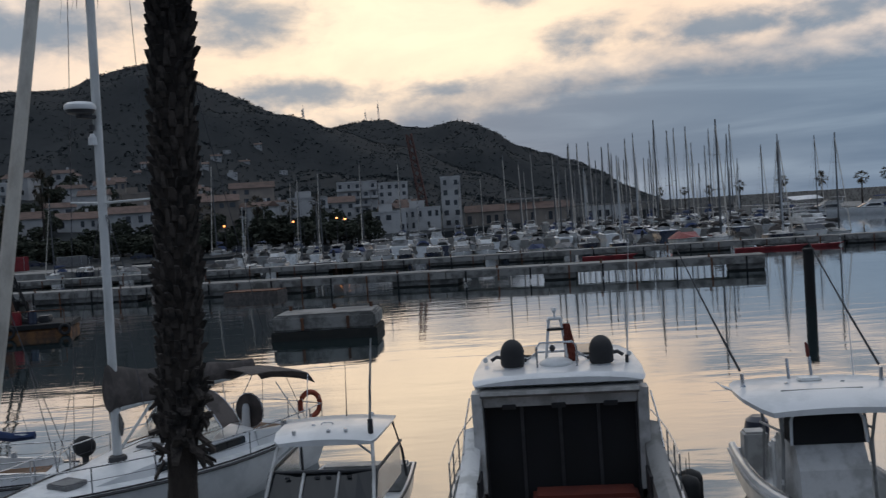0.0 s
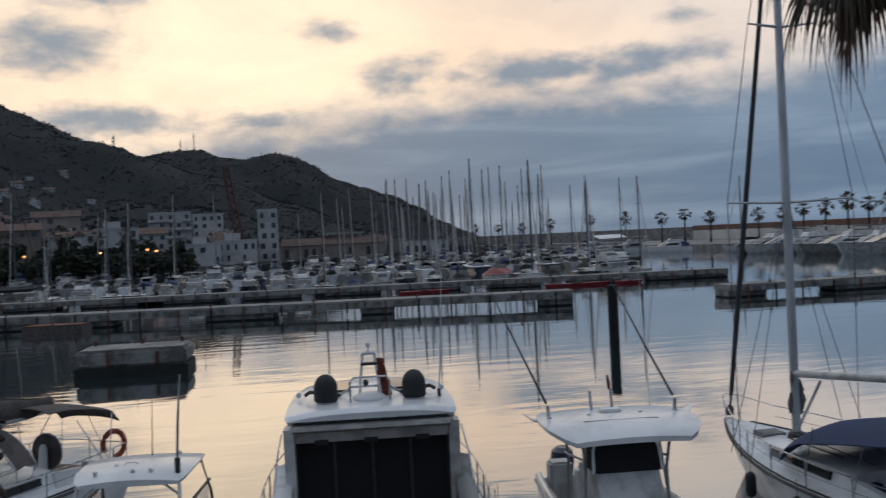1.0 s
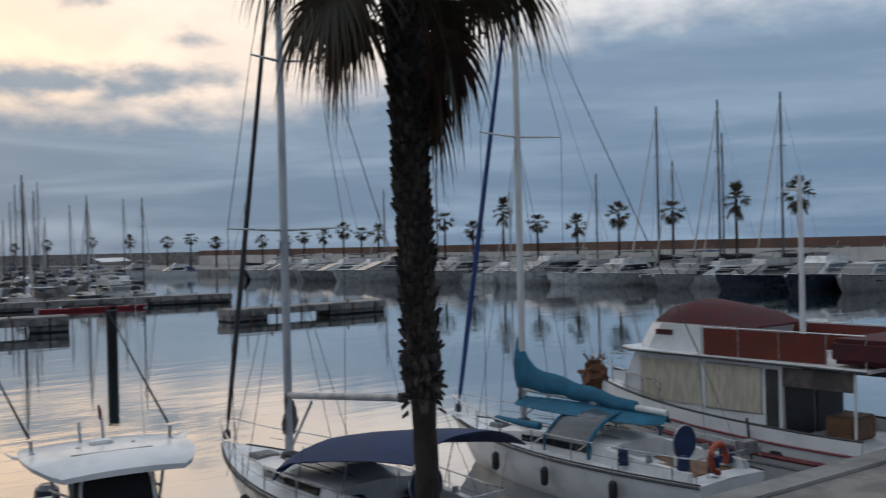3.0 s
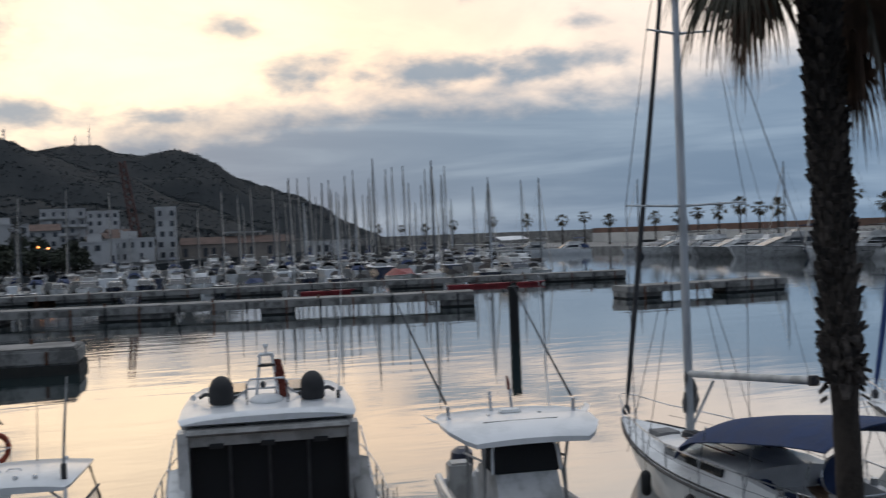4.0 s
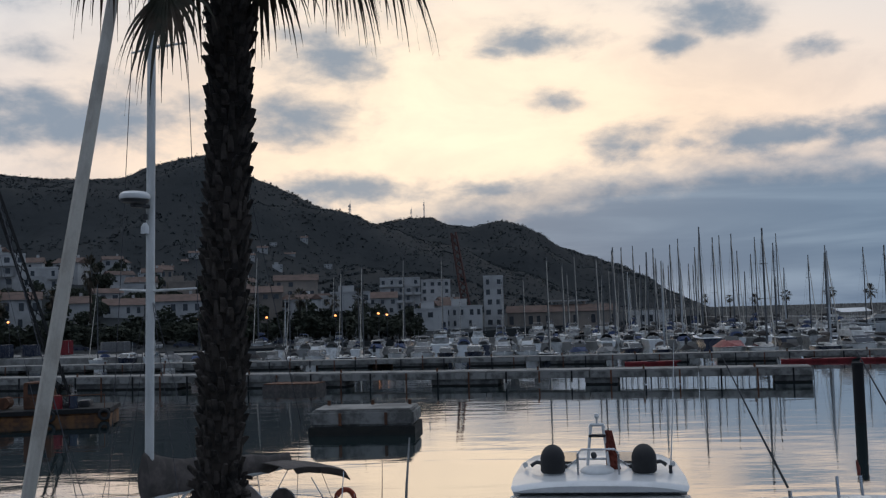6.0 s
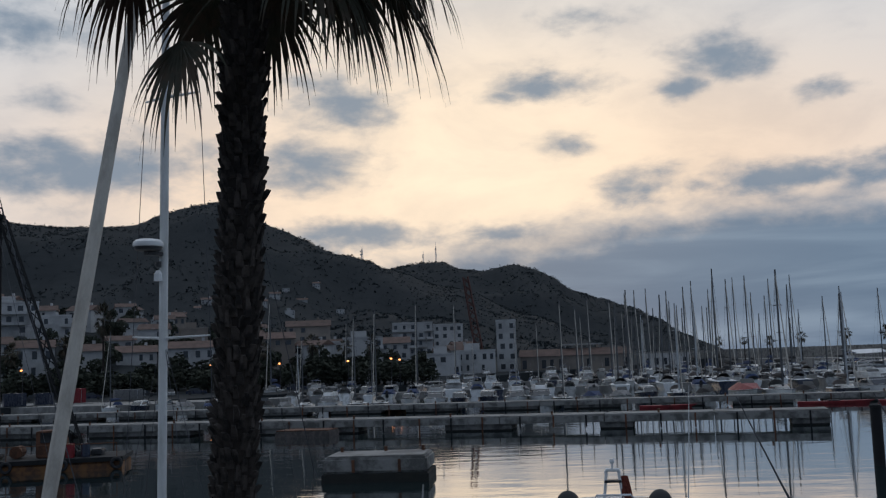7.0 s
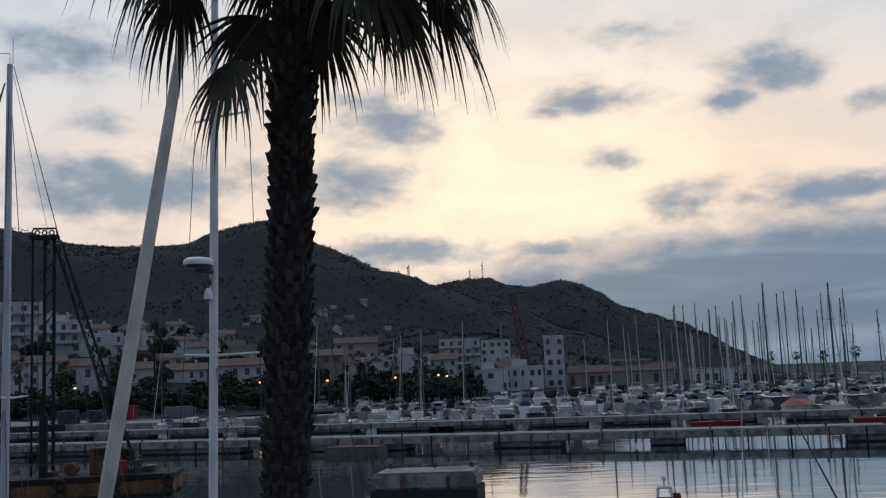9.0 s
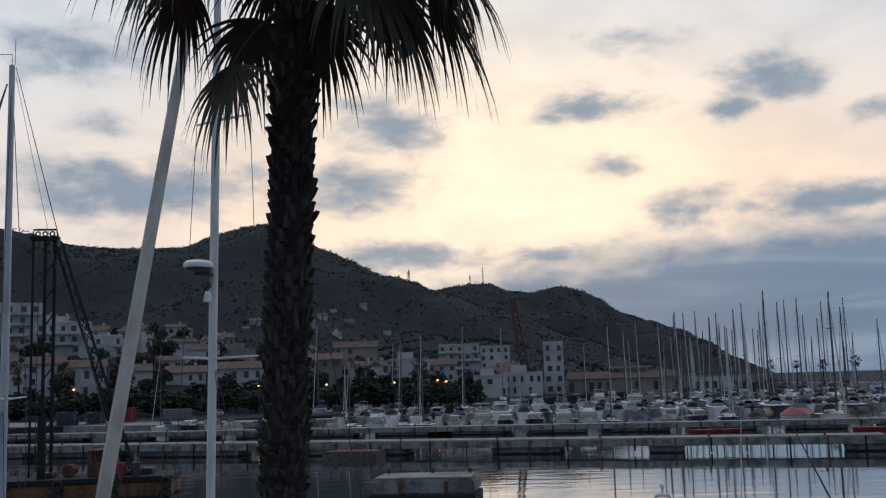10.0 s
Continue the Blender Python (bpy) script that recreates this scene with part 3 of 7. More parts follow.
# outer harbour wall along the right, with a walk along its foot
def harbour_wall():
    line = [(152, 25), (152, 120), (151, 220), (148, 330), (132, 430), (96, 560), (60, 760)]
    root = thing("harbour_wall", None, "long pale harbour wall with a brown coping", "wall", kind="structure")
    for (x0, y0), (x1, y1) in zip(line, line[1:]):
        d = Vector((x1 - x0, y1 - y0, 0))
        n = max(1, round(d.length / 16))
        out = Vector((d.y, -d.x, 0)).normalized()
        for i in range(n):
            a = Vector((x0, y0, 0)) + d * (i / n)
            b = Vector((x0, y0, 0)) + d * ((i + 1) / n) - d.normalized() * 0.06
            far_end = y0 > 300
            for nm, z0, z1, t, m in (("wall_panel", 1.4, 3.4 if far_end else 4.55, 1.2, CONCRETE if far_end else PALE_WALL), ("coping", 3.404 if far_end else 4.554, 5.9 if far_end else 6.25, 1.0, CONCRETE if far_end else BRICKRED)):
                part(nm, slab([(a.x, a.y), (b.x, b.y), (b.x + out.x * t, b.y + out.y * t), (a.x + out.x * t, a.y + out.y * t)], z0, z1), m, root)
    walk_way = [(119, 30), (125, 100), (124, 215), (104, 300), (106, 330), (131, 330), (120, 428), (84, 556), (50, 756), (66, 766), (104, 566), (140, 436), (158, 336), (162, 220), (164, 25)]
    bed("pavement", walk_way, -2.0, 1.35, CONCRETE_TOP, "pale concrete quay under the harbour wall", "quay")
    bed("pavement", [(-40, 190), (70, 182), (71, 184.5), (-40, 192.5)], -1.0, 0.75, CONCRETE_TOP, "floating walkway among the moored boats", "walkway")
    bed("pavement", [(-52, 238), (84, 228), (85, 230.5), (-52, 240.5)], -1.0, 0.75, CONCRETE_TOP, "floating walkway among the moored boats", "walkway")


harbour_wall()

# two mooring marks near the piers
def pile():
    root = thing("mooring_pile", pose(20.68, 57.6, 0), "tall black steel mooring pile standing in water", "pile")
    part("shaft", rod([(0, 0, -2), (0, 0, 3.15)], 0.30, 20), PILE, root, "", True)
    part("cap", rod([(0, 0, 3.154), (0, 0, 3.28), (0, 0, 3.33)], [0.34, 0.34, 0.26], 20), PILE, root, "", True)


def caisson():
    root = thing("concrete_block", pose(-6.9, 59.0, 0, 0, 0, -3), "weathered concrete block afloat with a dark weedy waterline", "caisson")
    part("body", block(-2.95, 2.95, -1.7, 2.0, 0.50, 1.36, 0.12), CONCRETE, root)
    part("wet_base", block(-3.02, 3.02, -1.78, 2.06, -1.0, 0.496, 0.05), WET, root)
    part("lid", block(-2.75, 2.75, -1.5, 1.8, 1.364, 1.44, 0.03), CONCRETE_TOP, root)
    for x in (-2.4, 0.2, 2.4):
        part("bollard", rod([(x, 1.2, 1.44), (x, 1.2, 1.69), (x, 1.2, 1.72)], [0.10, 0.10, 0.15], 10), RUST, root)
    for x in (-1.2, 1.4):
        part("rubbing_board", block(x - 0.08, x + 0.08, -1.80, -1.704, 0.55, 1.25), RUST, root)


pile()
caisson()

# ---------- boats on the near quay ----------
def arch_sheet(stations, width, drop, power=2.6, count=12):
    """An arched canvas: stations are (x, height of its crown, scale of its width)."""
    secs = []
    for x, z, w in stations:
        secs.append([(x, width / 2 * w * (2 * k / count - 1), z - drop * abs(2 * k / count - 1) ** power) for k in range(count + 1)])
    return thick(loft(secs, closed=False, caps=False), 0.025)


def lifebuoy(at, turn=0.0, r=0.30, mat=None):
    ob = thing("lifebuoy", pose(*at, 0, 0, turn), "orange horseshoe lifebuoy hung on a stern rail", "lifebuoy", "lifebuoys")
    bm = bmesh.new()
    pts = [(0, r * math.cos(a), r * 1.15 * math.sin(a)) for a in [radians(-60 + 300 * i / 18) + radians(-30) - radians(0) for i in range(19)]]
    part("float", rod(pts, 0.075, 10, bm), mat or ORANGE, ob, "", True)
    for a in (60, 180, 300):
        c = (0, r * math.cos(radians(a - 30)), r * 1.15 * math.sin(radians(a - 30)))
        part("band", ring(c, 0.078, 0.008, "y", 10, 5), GEL, ob)
    return ob


def motor_yacht():
    root = thing("motor_yacht", pose(1.54, 14.3, 0, 0, 0, 84), "white hardtop motor yacht with a black-covered cockpit", "yacht")
    secs = hull_parts(root, 13.0, 4.4, 1.15, 1.75, strip=DARK, full=2.6, open_to=6.3)
    rail_of(root, secs, 5, 13, 0.68, every=1, inset=0.985)
    # cockpit sides, sloping down to the stern; they and the pillars have shade in their greyer colour
    for s in (1, -1):
        wing = loft([[(x, s * 1.98, 1.1), (x, s * 1.98, z), (x, s * 1.80, z + 0.04), (x, s * 1.62, z - 0.05), (x, s * 1.62, 0.44)] for x, z in ((0.3, 1.22), (1.6, 1.34), (3.2, 1.46), (4.6, 1.62), (5.6, 1.90), (6.3, 2.2))])
        part("cockpit_side", wing, GEL_OLD_SHADED, root, "", True)
        part("side_pocket", block(4.4, 5.3, s * 1.60 - 0.03, s * 1.60 + 0.03, 1.15, 1.62, 0.04), DARK, root)
        part("pillar", loft([[(x, s * 1.74, z), (x + 0.5, s * 1.74, z), (x + 0.5, s * 1.53, z), (x, s * 1.53, z)] for x, z in ((5.75, 1.0), (5.72, 2.2), (5.6, 3.04))]), GEL_OLD_SHADED, root)
        part("cabin_side", loft([[(6.2, s * 1.70, z), (xx, s * (1.70 - bow), z), (xx, s * (1.58 - bow), z), (6.2, s * 1.58, z)] for xx, z, bow in ((11.0, 1.3, 0.75), (10.4, 2.2, 0.72), (9.3, 3.06, 0.55))]), GEL, root)
        part("side_window", loft([[(6.6, s * 1.715, z), (xx, s * (1.715 - bow), z), (xx, s * (1.69 - bow), z), (6.6, s * 1.69, z)] for xx, z, bow in ((10.2, 2.0, 0.62), (9.4, 2.85, 0.50))]), TINTED, root)
        part("handrail", rod([(5.7, s * 1.78, 2.95), (5.2, s * 1.86, 2.5), (4.7, s * 1.88, 2.05)], 0.016, 6), STEEL, root)
        part("mooring_cleat", rod([(0.9, s * 1.75, 1.56), (1.2, s * 1.75, 1.56)], 0.03, 6), STEEL, root)
    # the cover that closes the saloon, in four leaves
    for i in range(4):
        y0 = -1.52 + 0.76 * i
        part("cover_leaf", block(5.93, 5.98, y0 + 0.02, y0 + 0.74, 0.45, 2.74, 0.015), BLACK_SHEET, root, "black mesh cockpit cover")
        part("cover_batten", block(5.895, 5.926, y0 - 0.035, y0 + 0.035, 0.45, 2.74, 0.01), DARK, root)
    part("cover_batten", block(5.895, 5.926, 1.485, 1.525, 0.45, 2.74, 0.01), DARK, root)
    # header greyed like the cockpit sides, shade included in its colour
    part("header", block(5.70, 5.92, -1.53, 1.53, 2.745, 3.03, 0.03), GEL_OLD_SHADED, root)
    for y in (-1.0, 0.02, 1.0):
        part("header_latch", block(5.66, 5.697, y - 0.14, y + 0.14, 2.70, 2.80, 0.01), DARK, root)
    part("cockpit_sole", block(0.4, 5.9, -1.6, 1.6, 0.38, 0.44), TEAK, root)
    part("seat_cushion", block(4.95, 5.75, -1.42, 0.62, 0.45, 1.13, 0.08), RUST_CANVAS, root, "rust red cockpit cushion")
    # hardtop: crowned, with a stepped rear face
    def crown(x, half, z, t):
        n = 10
        top = [(x, half * (2 * k / n - 1), z - 0.11 * abs(2 * k / n - 1) ** 3) for k in range(n + 1)]
        return top + [(x, half * (1 - 2 * k / n) * 0.97, z - t) for k in range(n + 1)]
    part("hardtop", loft([crown(5.52, 1.66, 3.32, 0.12), crown(5.62, 1.70, 3.39, 0.20), crown(5.75, 1.70, 3.40, 0.30), crown(6.4, 1.70, 3.46, 0.36), crown(7.8, 1.62, 3.53, 0.36), crown(9.0, 1.42, 3.52, 0.34), crown(9.5, 1.30, 3.44, 0.22)]), GEL, root, "", True)
    part("rear_lip", loft([[(5.36, y, 3.00), (5.31, y, 3.05), (5.36, y, 3.11), (5.72, y, 3.13), (5.72, y, 3.00)] for y in (-1.54, -0.5, 0.5, 1.54)]), GEL_OLD_SHADED, root, "pale grey moulded lip")
    for s in (1, -1):
        part("roof_light", block(7.2, 8.6, s * 0.75 - 0.3, s * 0.75 + 0.3, 3.52, 3.545, 0.008), TINTED, root)
        dome = ball((0, 0, 0.26), 0.25, 0.25, 0.30, rings=6, low=-0.15)
        loft([[Vector((0.25 * r * math.cos(k * math.tau / 14), 0.25 * r * math.sin(k * math.tau / 14), z)) for k in range(14)] for r, z in ((0.86, 0.0), (1.0, 0.05), (0.99, 0.215))], dome)
        d = part("satellite_dome", dome, RUBBER, root, "black covered satellite dome", True)
        d.location = (6.35, s * 0.90, 3.45)
        part("dome_foot", rod([(6.35, s * 0.90, 3.38), (6.35, s * 0.90, 3.452)], 0.19, 12), GEL, root)
        part("arm", rod([(6.75, s * 0.62, 3.50), (6.75, s * 1.25, 3.60), (6.75, s * 1.36, 3.53)], 0.04, 8), DARK, root)
        part("navigation_light", block(7.0, 7.12, s * 1.50 - 0.05, s * 1.50 + 0.05, 3.45, 3.56, 0.02), GEL, root)
    part("cross_bar", rod([(6.75, -0.62, 3.50), (6.75, -0.4, 3.66), (6.75, 0.4, 3.66), (6.75, 0.62, 3.50)], 0.025, 8), STEEL, root)
    part("hoop", rod([(6.15, 0.40, 3.42), (6.15, 0.40, 3.84), (6.15, 0.33, 3.93), (6.15, -0.33, 3.93), (6.15, -0.40, 3.84), (6.15, -0.40, 3.42)], 0.022, 8), STEEL, root)
    part("horn_base", ball((6.45, 0.02, 3.44), 0.34, 0.36, 0.15, low=0.0), GEL, root, "", True)
    part("horn", ball((6.25, 0.08, 3.80), 0.06, 0.06, 0.07), DARK, root, "", True)
    for s in (1, -1):
        part("mast_leg", rod([(6.55, s * 0.22, 3.48), (6.6, s * 0.15, 4.10), (6.62, s * 0.12, 4.33)], 0.03, 8), GEL, root)
    part("mast_cap", rod([(6.62, -0.15, 4.30), (6.62, -0.12, 4.36), (6.62, 0.12, 4.36), (6.62, 0.15, 4.30)], 0.035, 8), GEL, root)
    part("mast_shelf", block(6.5, 6.72, -0.17, 0.17, 4.12, 4.17, 0.01), DARK, root)
    part("anchor_light", rod([(6.62, 0, 4.37), (6.62, 0, 4.47), (6.62, 0, 4.53), (6.62, 0, 4.58)], [0.02, 0.02, 0.055, 0.04], 8), GEL, root)
    flag = bmesh.new()
    rows = [[flag.verts.new((6.58 + 0.05 * math.sin(i * 1.3 + j), -0.16 - 0.035 * j - 0.012 * i * j * 0.4, 4.25 - 0.1 * i)) for j in range(5)] for i in range(9)]
    for a, b in zip(rows, rows[1:]):
        for j in range(4):
            flag.faces.new((a[j], a[j + 1], b[j + 1], b[j]))
    part("flag", thick(flag, 0.006), RUST_CANVAS, root, "drooping red and orange ensign")
    part("whip_aerial", rod([(6.5, -1.42, 3.44), (6.45, -1.50, 4.6), (6.4, -1.58, 6.0)], [0.016, 0.010, 0.005], 6), GEL, root)
    part("aerial_foot", rod([(6.5, -1.42, 3.40), (6.5, -1.42, 3.56)], 0.035, 8), DARK, root)


def centre_console():
    root = thing("centre_console_boat", pose(7.22, 22.39, 0.13, 0, 0, -95), "white centre console boat with a T-top and dark screen", "boat")
    secs = hull_parts(root, 7.6, 2.6, 0.92, 1.22, strip=GEL_OLD_SHADED, full=2.3, open_to=5.8)
    part("cockpit_sole", loft([[(q[0][0], q[0][1] * 0.9, 0.36), (q[0][0], q[0][1] * 0.9, 0.42), (q[0][0], -q[0][1] * 0.9, 0.42), (q[0][0], -q[0][1] * 0.9, 0.36)] for q in secs[:12]]), DECK, root)
    for s in (0, 6):
        part("gunwale", rod([(q[s][0], q[s][1] * 0.93, q[s][2] + 0.05) for q in secs[:12]], 0.085, 8), GEL, root, "", True)
        part("grab_rail", rod([(q[s][0], q[s][1] * 0.9, q[s][2] + (0.16 if 0 < i < 8 else 0.06)) for i, q in enumerate(secs[2:11])], 0.016, 6), STEEL, root)
    # T-top: a thin moulded roof with raised tips
    n = 16
    secs_top = []
    for x, half, z in ((1.72, 1.12, 2.70), (1.80, 1.28, 2.73), (2.4, 1.48, 2.77), (3.2, 1.56, 2.80), (3.9, 1.50, 2.76), (4.35, 1.28, 2.66), (4.5, 1.10, 2.60)):
        up = [(x, half * (2 * k / n - 1), z + 0.05 - 0.05 * (2 * k / n - 1) ** 2) for k in range(n + 1)]
        secs_top.append(up + [(x, half * (1 - 2 * k / n) * 0.985, z - 0.06 - 0.03 * (1 - 2 * k / n) ** 2) for k in range(n + 1)])
    part("t_top", loft(secs_top), GEL, root, "white moulded T-top roof", True)
    for s in (1, -1):
        part("roof_wing", loft([[(x, s * w, z), (x + 0.34, s * w, z), (x + 0.34, s * (w - 0.02), z - 0.03), (x, s * (w - 0.02), z - 0.03)] for x, w, z in ((2.7, 1.50, 2.76), (2.5, 1.66, 2.80), (2.35, 1.74, 2.86))]), GEL, root)
        part("outrigger_socket", rod([(2.9, s * 1.30, 2.78), (2.9, s * 1.30, 2.84), (2.9, s * 1.31, 3.06)], [0.07, 0.04, 0.035], 8), STEEL, root)
        part("outrigger_pole", rod([(2.85, s * 1.31 - 0.02, 3.10), (2.4, s * 1.31 - 0.42, 4.1), (1.8, s * 1.31 - 1.0, 5.6)], [0.026, 0.02, 0.010], 6), DARK, root, "long dark carbon outrigger pole")
        for x in (2.2, 3.75):
            part("t_top_leg", rod([(x, s * 0.86, 0.42), (x + 0.05, s * 0.80, 1.9), (x + (0.18 if x > 3 else -0.1), s * 0.88, 2.70)], 0.032, 8), GEL_OLD_SHADED, root)
        part("t_top_brace", rod([(2.2, s * 0.86, 1.95), (3.75, s * 0.82, 2.1)], 0.024, 6), GEL_OLD_SHADED, root)
        part("t_top_brace", rod([(3.80, s * 0.84, 1.1), (3.55, s * 0.72, 2.66)], 0.026, 6), GEL_OLD_SHADED, root)
    part("roof_hatch", block(2.55, 2.85, -0.22, 0.22, 2.815, 2.90, 0.03), GEL_OLD_SHADED, root)
    part("roof_rib", block(3.55, 3.62, -0.75, 0.75, 2.795, 2.83, 0.012), GEL_OLD_SHADED, root)
    for x, y in ((2.3, -0.28), (2.15, 0.20)):
        part("rod_holder", rod([(x, y, 2.80), (x - 0.06, y, 2.98), (x - 0.11, y, 3.2)], 0.03, 8), STEEL, root)
    part("furled_flag", rod([(2.1, 0.16, 3.2), (2.05, 0.17, 3.32), (2.02, 0.15, 3.48)], [0.03, 0.04, 0.02], 7), RUST_CANVAS, root)
    for y in (-0.5, 0.55):
        part("roof_stud", rod([(3.0, y, 2.82), (3.0, y, 2.86)], 0.04, 8), STEEL, root)
    part("whip_aerial", rod([(2.2, 1.0, 2.8), (1.9, 1.02, 4.4), (1.7, 1.02, 5.6)], [0.012, 0.009, 0.004], 6), GEL, root)
    # console, its front shade put into a greyer gelcoat, and its dark screen
    part("console", loft([[(x0, -0.70, z), (x0, 0.70, z), (x1, 0.62, z), (x1, -0.62, z)] for x0, x1, z in ((2.65, 4.4, 0.42), (2.7, 4.2, 1.45), (2.8, 3.92, 1.86))]), GEL_OLD_SHADED, root)
    part("console_panel", block(4.14, 4.19, -0.34, 0.34, 1.30, 1.36, 0.01), GEL_OLD_SHADED, root)
    part("windscreen", loft([[(x0, -w, z), (x0, w, z), (x1, w, z), (x1, -w, z)] for x0, x1, w, z in ((3.0, 3.90, 0.66, 1.864), (3.1, 3.80, 0.63, 2.3), (3.2, 3.68, 0.52, 2.60))]), BLACK_SHEET, root, "dark covered windscreen", True)
    part("screen_frame", rod([(3.94, -0.68, 1.87), (3.84, -0.65, 2.3), (3.72, -0.5, 2.62), (3.72, 0.5, 2.62), (3.84, 0.65, 2.3), (3.94, 0.68, 1.87)], 0.03, 8), GEL, root)
    part("leaning_post", block(1.55, 2.0, -0.55, 0.55, 0.42, 1.55, 0.08), GEL, root)
    part("live_well", block(0.45, 0.95, -0.95, -0.45, 0.42, 1.45, 0.05), GEL_OLD_SHADED, root)
    part("transom_box", block(0.25, 0.75, -0.35, 0.75, 0.42, 1.1, 0.05), GEL, root)
    for y in (-0.42, 0.42):
        cowl = loft([[Vector((x + rx * math.cos(k * math.tau / 12), y + ry * math.sin(k * math.tau / 12), z)) for k in range(12)]
                     for x, rx, ry, z in ((-0.30, 0.24, 0.20, 0.75), (-0.32, 0.36, 0.26, 1.0), (-0.32, 0.38, 0.28, 1.25), (-0.28, 0.32, 0.25, 1.45), (-0.25, 0.16, 0.14, 1.55))])
        eng = part("outboard_engine", cowl, NAVY_HULL, root, "dark blue outboard engine", True)
        part("engine_leg", block(-0.45, -0.15, y - 0.09, y + 0.09, -0.5, 0.78, 0.03), NAVY_HULL, eng)


def cabin_boat():
    root = thing("cabin_boat", pose(-2.0, 23.4, 0, 0, 0, -97), "small white cabin boat with a hardtop and framed windscreen", "boat")
    secs = hull_parts(root, 7.0, 2.5, 1.0, 1.25, strip=DARK, full=2.4, open_to=4.4)
    part("cockpit_sole", loft([[(q[0][0], q[0][1] * 0.9, 0.40), (q[0][0], q[0][1] * 0.9, 0.46), (q[0][0], -q[0][1] * 0.9, 0.46), (q[0][0], -q[0][1] * 0.9, 0.40)] for q in secs[:10]]), DECK, root)
    n = 12
    rows = []
    for x, half, z in ((1.95, 0.98, 2.46), (2.05, 1.08, 2.50), (2.8, 1.13, 2.55), (3.5, 1.10, 2.53), (3.92, 1.02, 2.46), (4.02, 0.92, 2.42)):
        up = [(x, half * (2 * k / n - 1), z + 0.06 - 0.06 * (2 * k / n - 1) ** 2) for k in range(n + 1)]
        rows.append(up + [(x, half * (1 - 2 * k / n) * 0.98, z - 0.06) for k in range(n + 1)])
    part("hardtop", loft(rows), GEL, root, "white moulded hardtop", True)
    for x, y in ((3.75, -0.66), (3.7, 0.02), (3.7, 0.36), (2.2, 0.6), (3.2, -0.4)):
        part("roof_fitting", rod([(x, y, 2.52), (x, y, 2.60), (x, y, 2.62)], [0.035, 0.045, 0.03], 8), STEEL, root)
    part("roof_handle", rod([(3.2, -0.25, 2.6), (3.2, -0.22, 2.64), (3.2, -0.02, 2.64), (3.2, 0.0, 2.6)], 0.012, 6), STEEL, root)
    part("aerial", rod([(3.72, 0.86, 2.5), (3.70, 0.86, 2.78)], 0.055, 8), DARK, root)
    part("aerial_whip", rod([(3.70, 0.86, 2.78), (3.6, 0.88, 3.4), (3.3, 0.90, 4.3)], [0.028, 0.026, 0.016], 8), GEL_OLD_SHADED, root)
    part("thin_aerial", rod([(2.4, 0.1, 2.6), (2.36, 0.11, 3.0), (2.3, 0.12, 3.75)], [0.014, 0.010, 0.005], 6), DARK, root)
    for s in (1, -1):
        part("front_pillar", rod([(3.92, s * 0.92, 2.44), (4.35, s * 1.0, 1.9), (4.85, s * 1.06, 1.3)], 0.035, 8), GEL_OLD_SHADED, root)
        part("side_pillar", rod([(2.1, s * 0.98, 2.46), (1.75, s * 1.10, 1.7), (1.6, s * 1.14, 1.1)], 0.032, 8), DARK, root)
        part("roof_brace", rod([(3.9, s * 0.55, 2.42), (3.95, s * 0.95, 2.12)], 0.022, 6), GEL_OLD_SHADED, root)
        part("side_screen", loft([[(2.0, s * 1.10, z), (x1, s * 1.04, z), (x1, s * 1.02, z), (2.0, s * 1.08, z)] for x1, z in ((4.7, 1.28), (4.25, 1.88))]), CLEAR, root)
        part("side_screen_frame", rod([(1.8, s * 1.10, 1.92), (4.25, s * 1.04, 1.92), (4.8, s * 1.07, 1.28)], 0.03, 8), DARK, root)
    # raked windscreen in three panes with a dark top frame
    part("screen_top", rod([(4.22, -1.02, 1.92), (4.36, -0.5, 1.95), (4.36, 0.5, 1.95), (4.22, 1.02, 1.92)], 0.035, 8), DARK, root)
    for y0, y1 in ((-1.0, -0.36), (-0.32, 0.32), (0.36, 1.0)):
        pane = loft([[(4.34 - 0.08 * abs(y) ** 2, y, 1.92), (5.05 - 0.16 * abs(y) ** 2, y * 1.03, 1.27), (5.03 - 0.16 * abs(y) ** 2, y * 1.03, 1.25), (4.32 - 0.08 * abs(y) ** 2, y, 1.90)] for y in (y0, (y0 + y1) / 2, y1)])
        part("windscreen_pane", pane, TINTED, root)
    for y in (-0.34, 0.34):
        part("screen_bar", rod([(4.37, y, 1.94), (5.06, y * 1.03, 1.27)], 0.028, 6), GEL_OLD_SHADED, root)
    for y in (-0.7, -0.12, 0.1, 0.5):
        part("screen_catch", block(4.42, 4.46, y, y + 0.09, 1.84, 1.88), DARK, root)
    part("foredeck", loft([[(x, -w, 1.1), (x, -w * 0.9, z), (x, w * 0.9, z), (x, w, 1.1)] for x, w, z in ((4.6, 1.08, 1.3), (5.4, 0.95, 1.34), (6.3, 0.55, 1.28), (6.8, 0.2, 1.2))]), GEL, root, "", True)
    part("cockpit_seat", block(2.2, 2.7, -0.8, -0.2, 0.46, 1.45, 0.08), GREY_CANVAS, root)
    part("dashboard", block(3.7, 4.2, -1.0, 1.0, 0.46, 1.62, 0.06), DARK, root)
    part("stern_locker", block(0.08, 0.6, -1.0, 1.0, 0.46, 1.08, 0.05), GEL_OLD_SHADED, root)


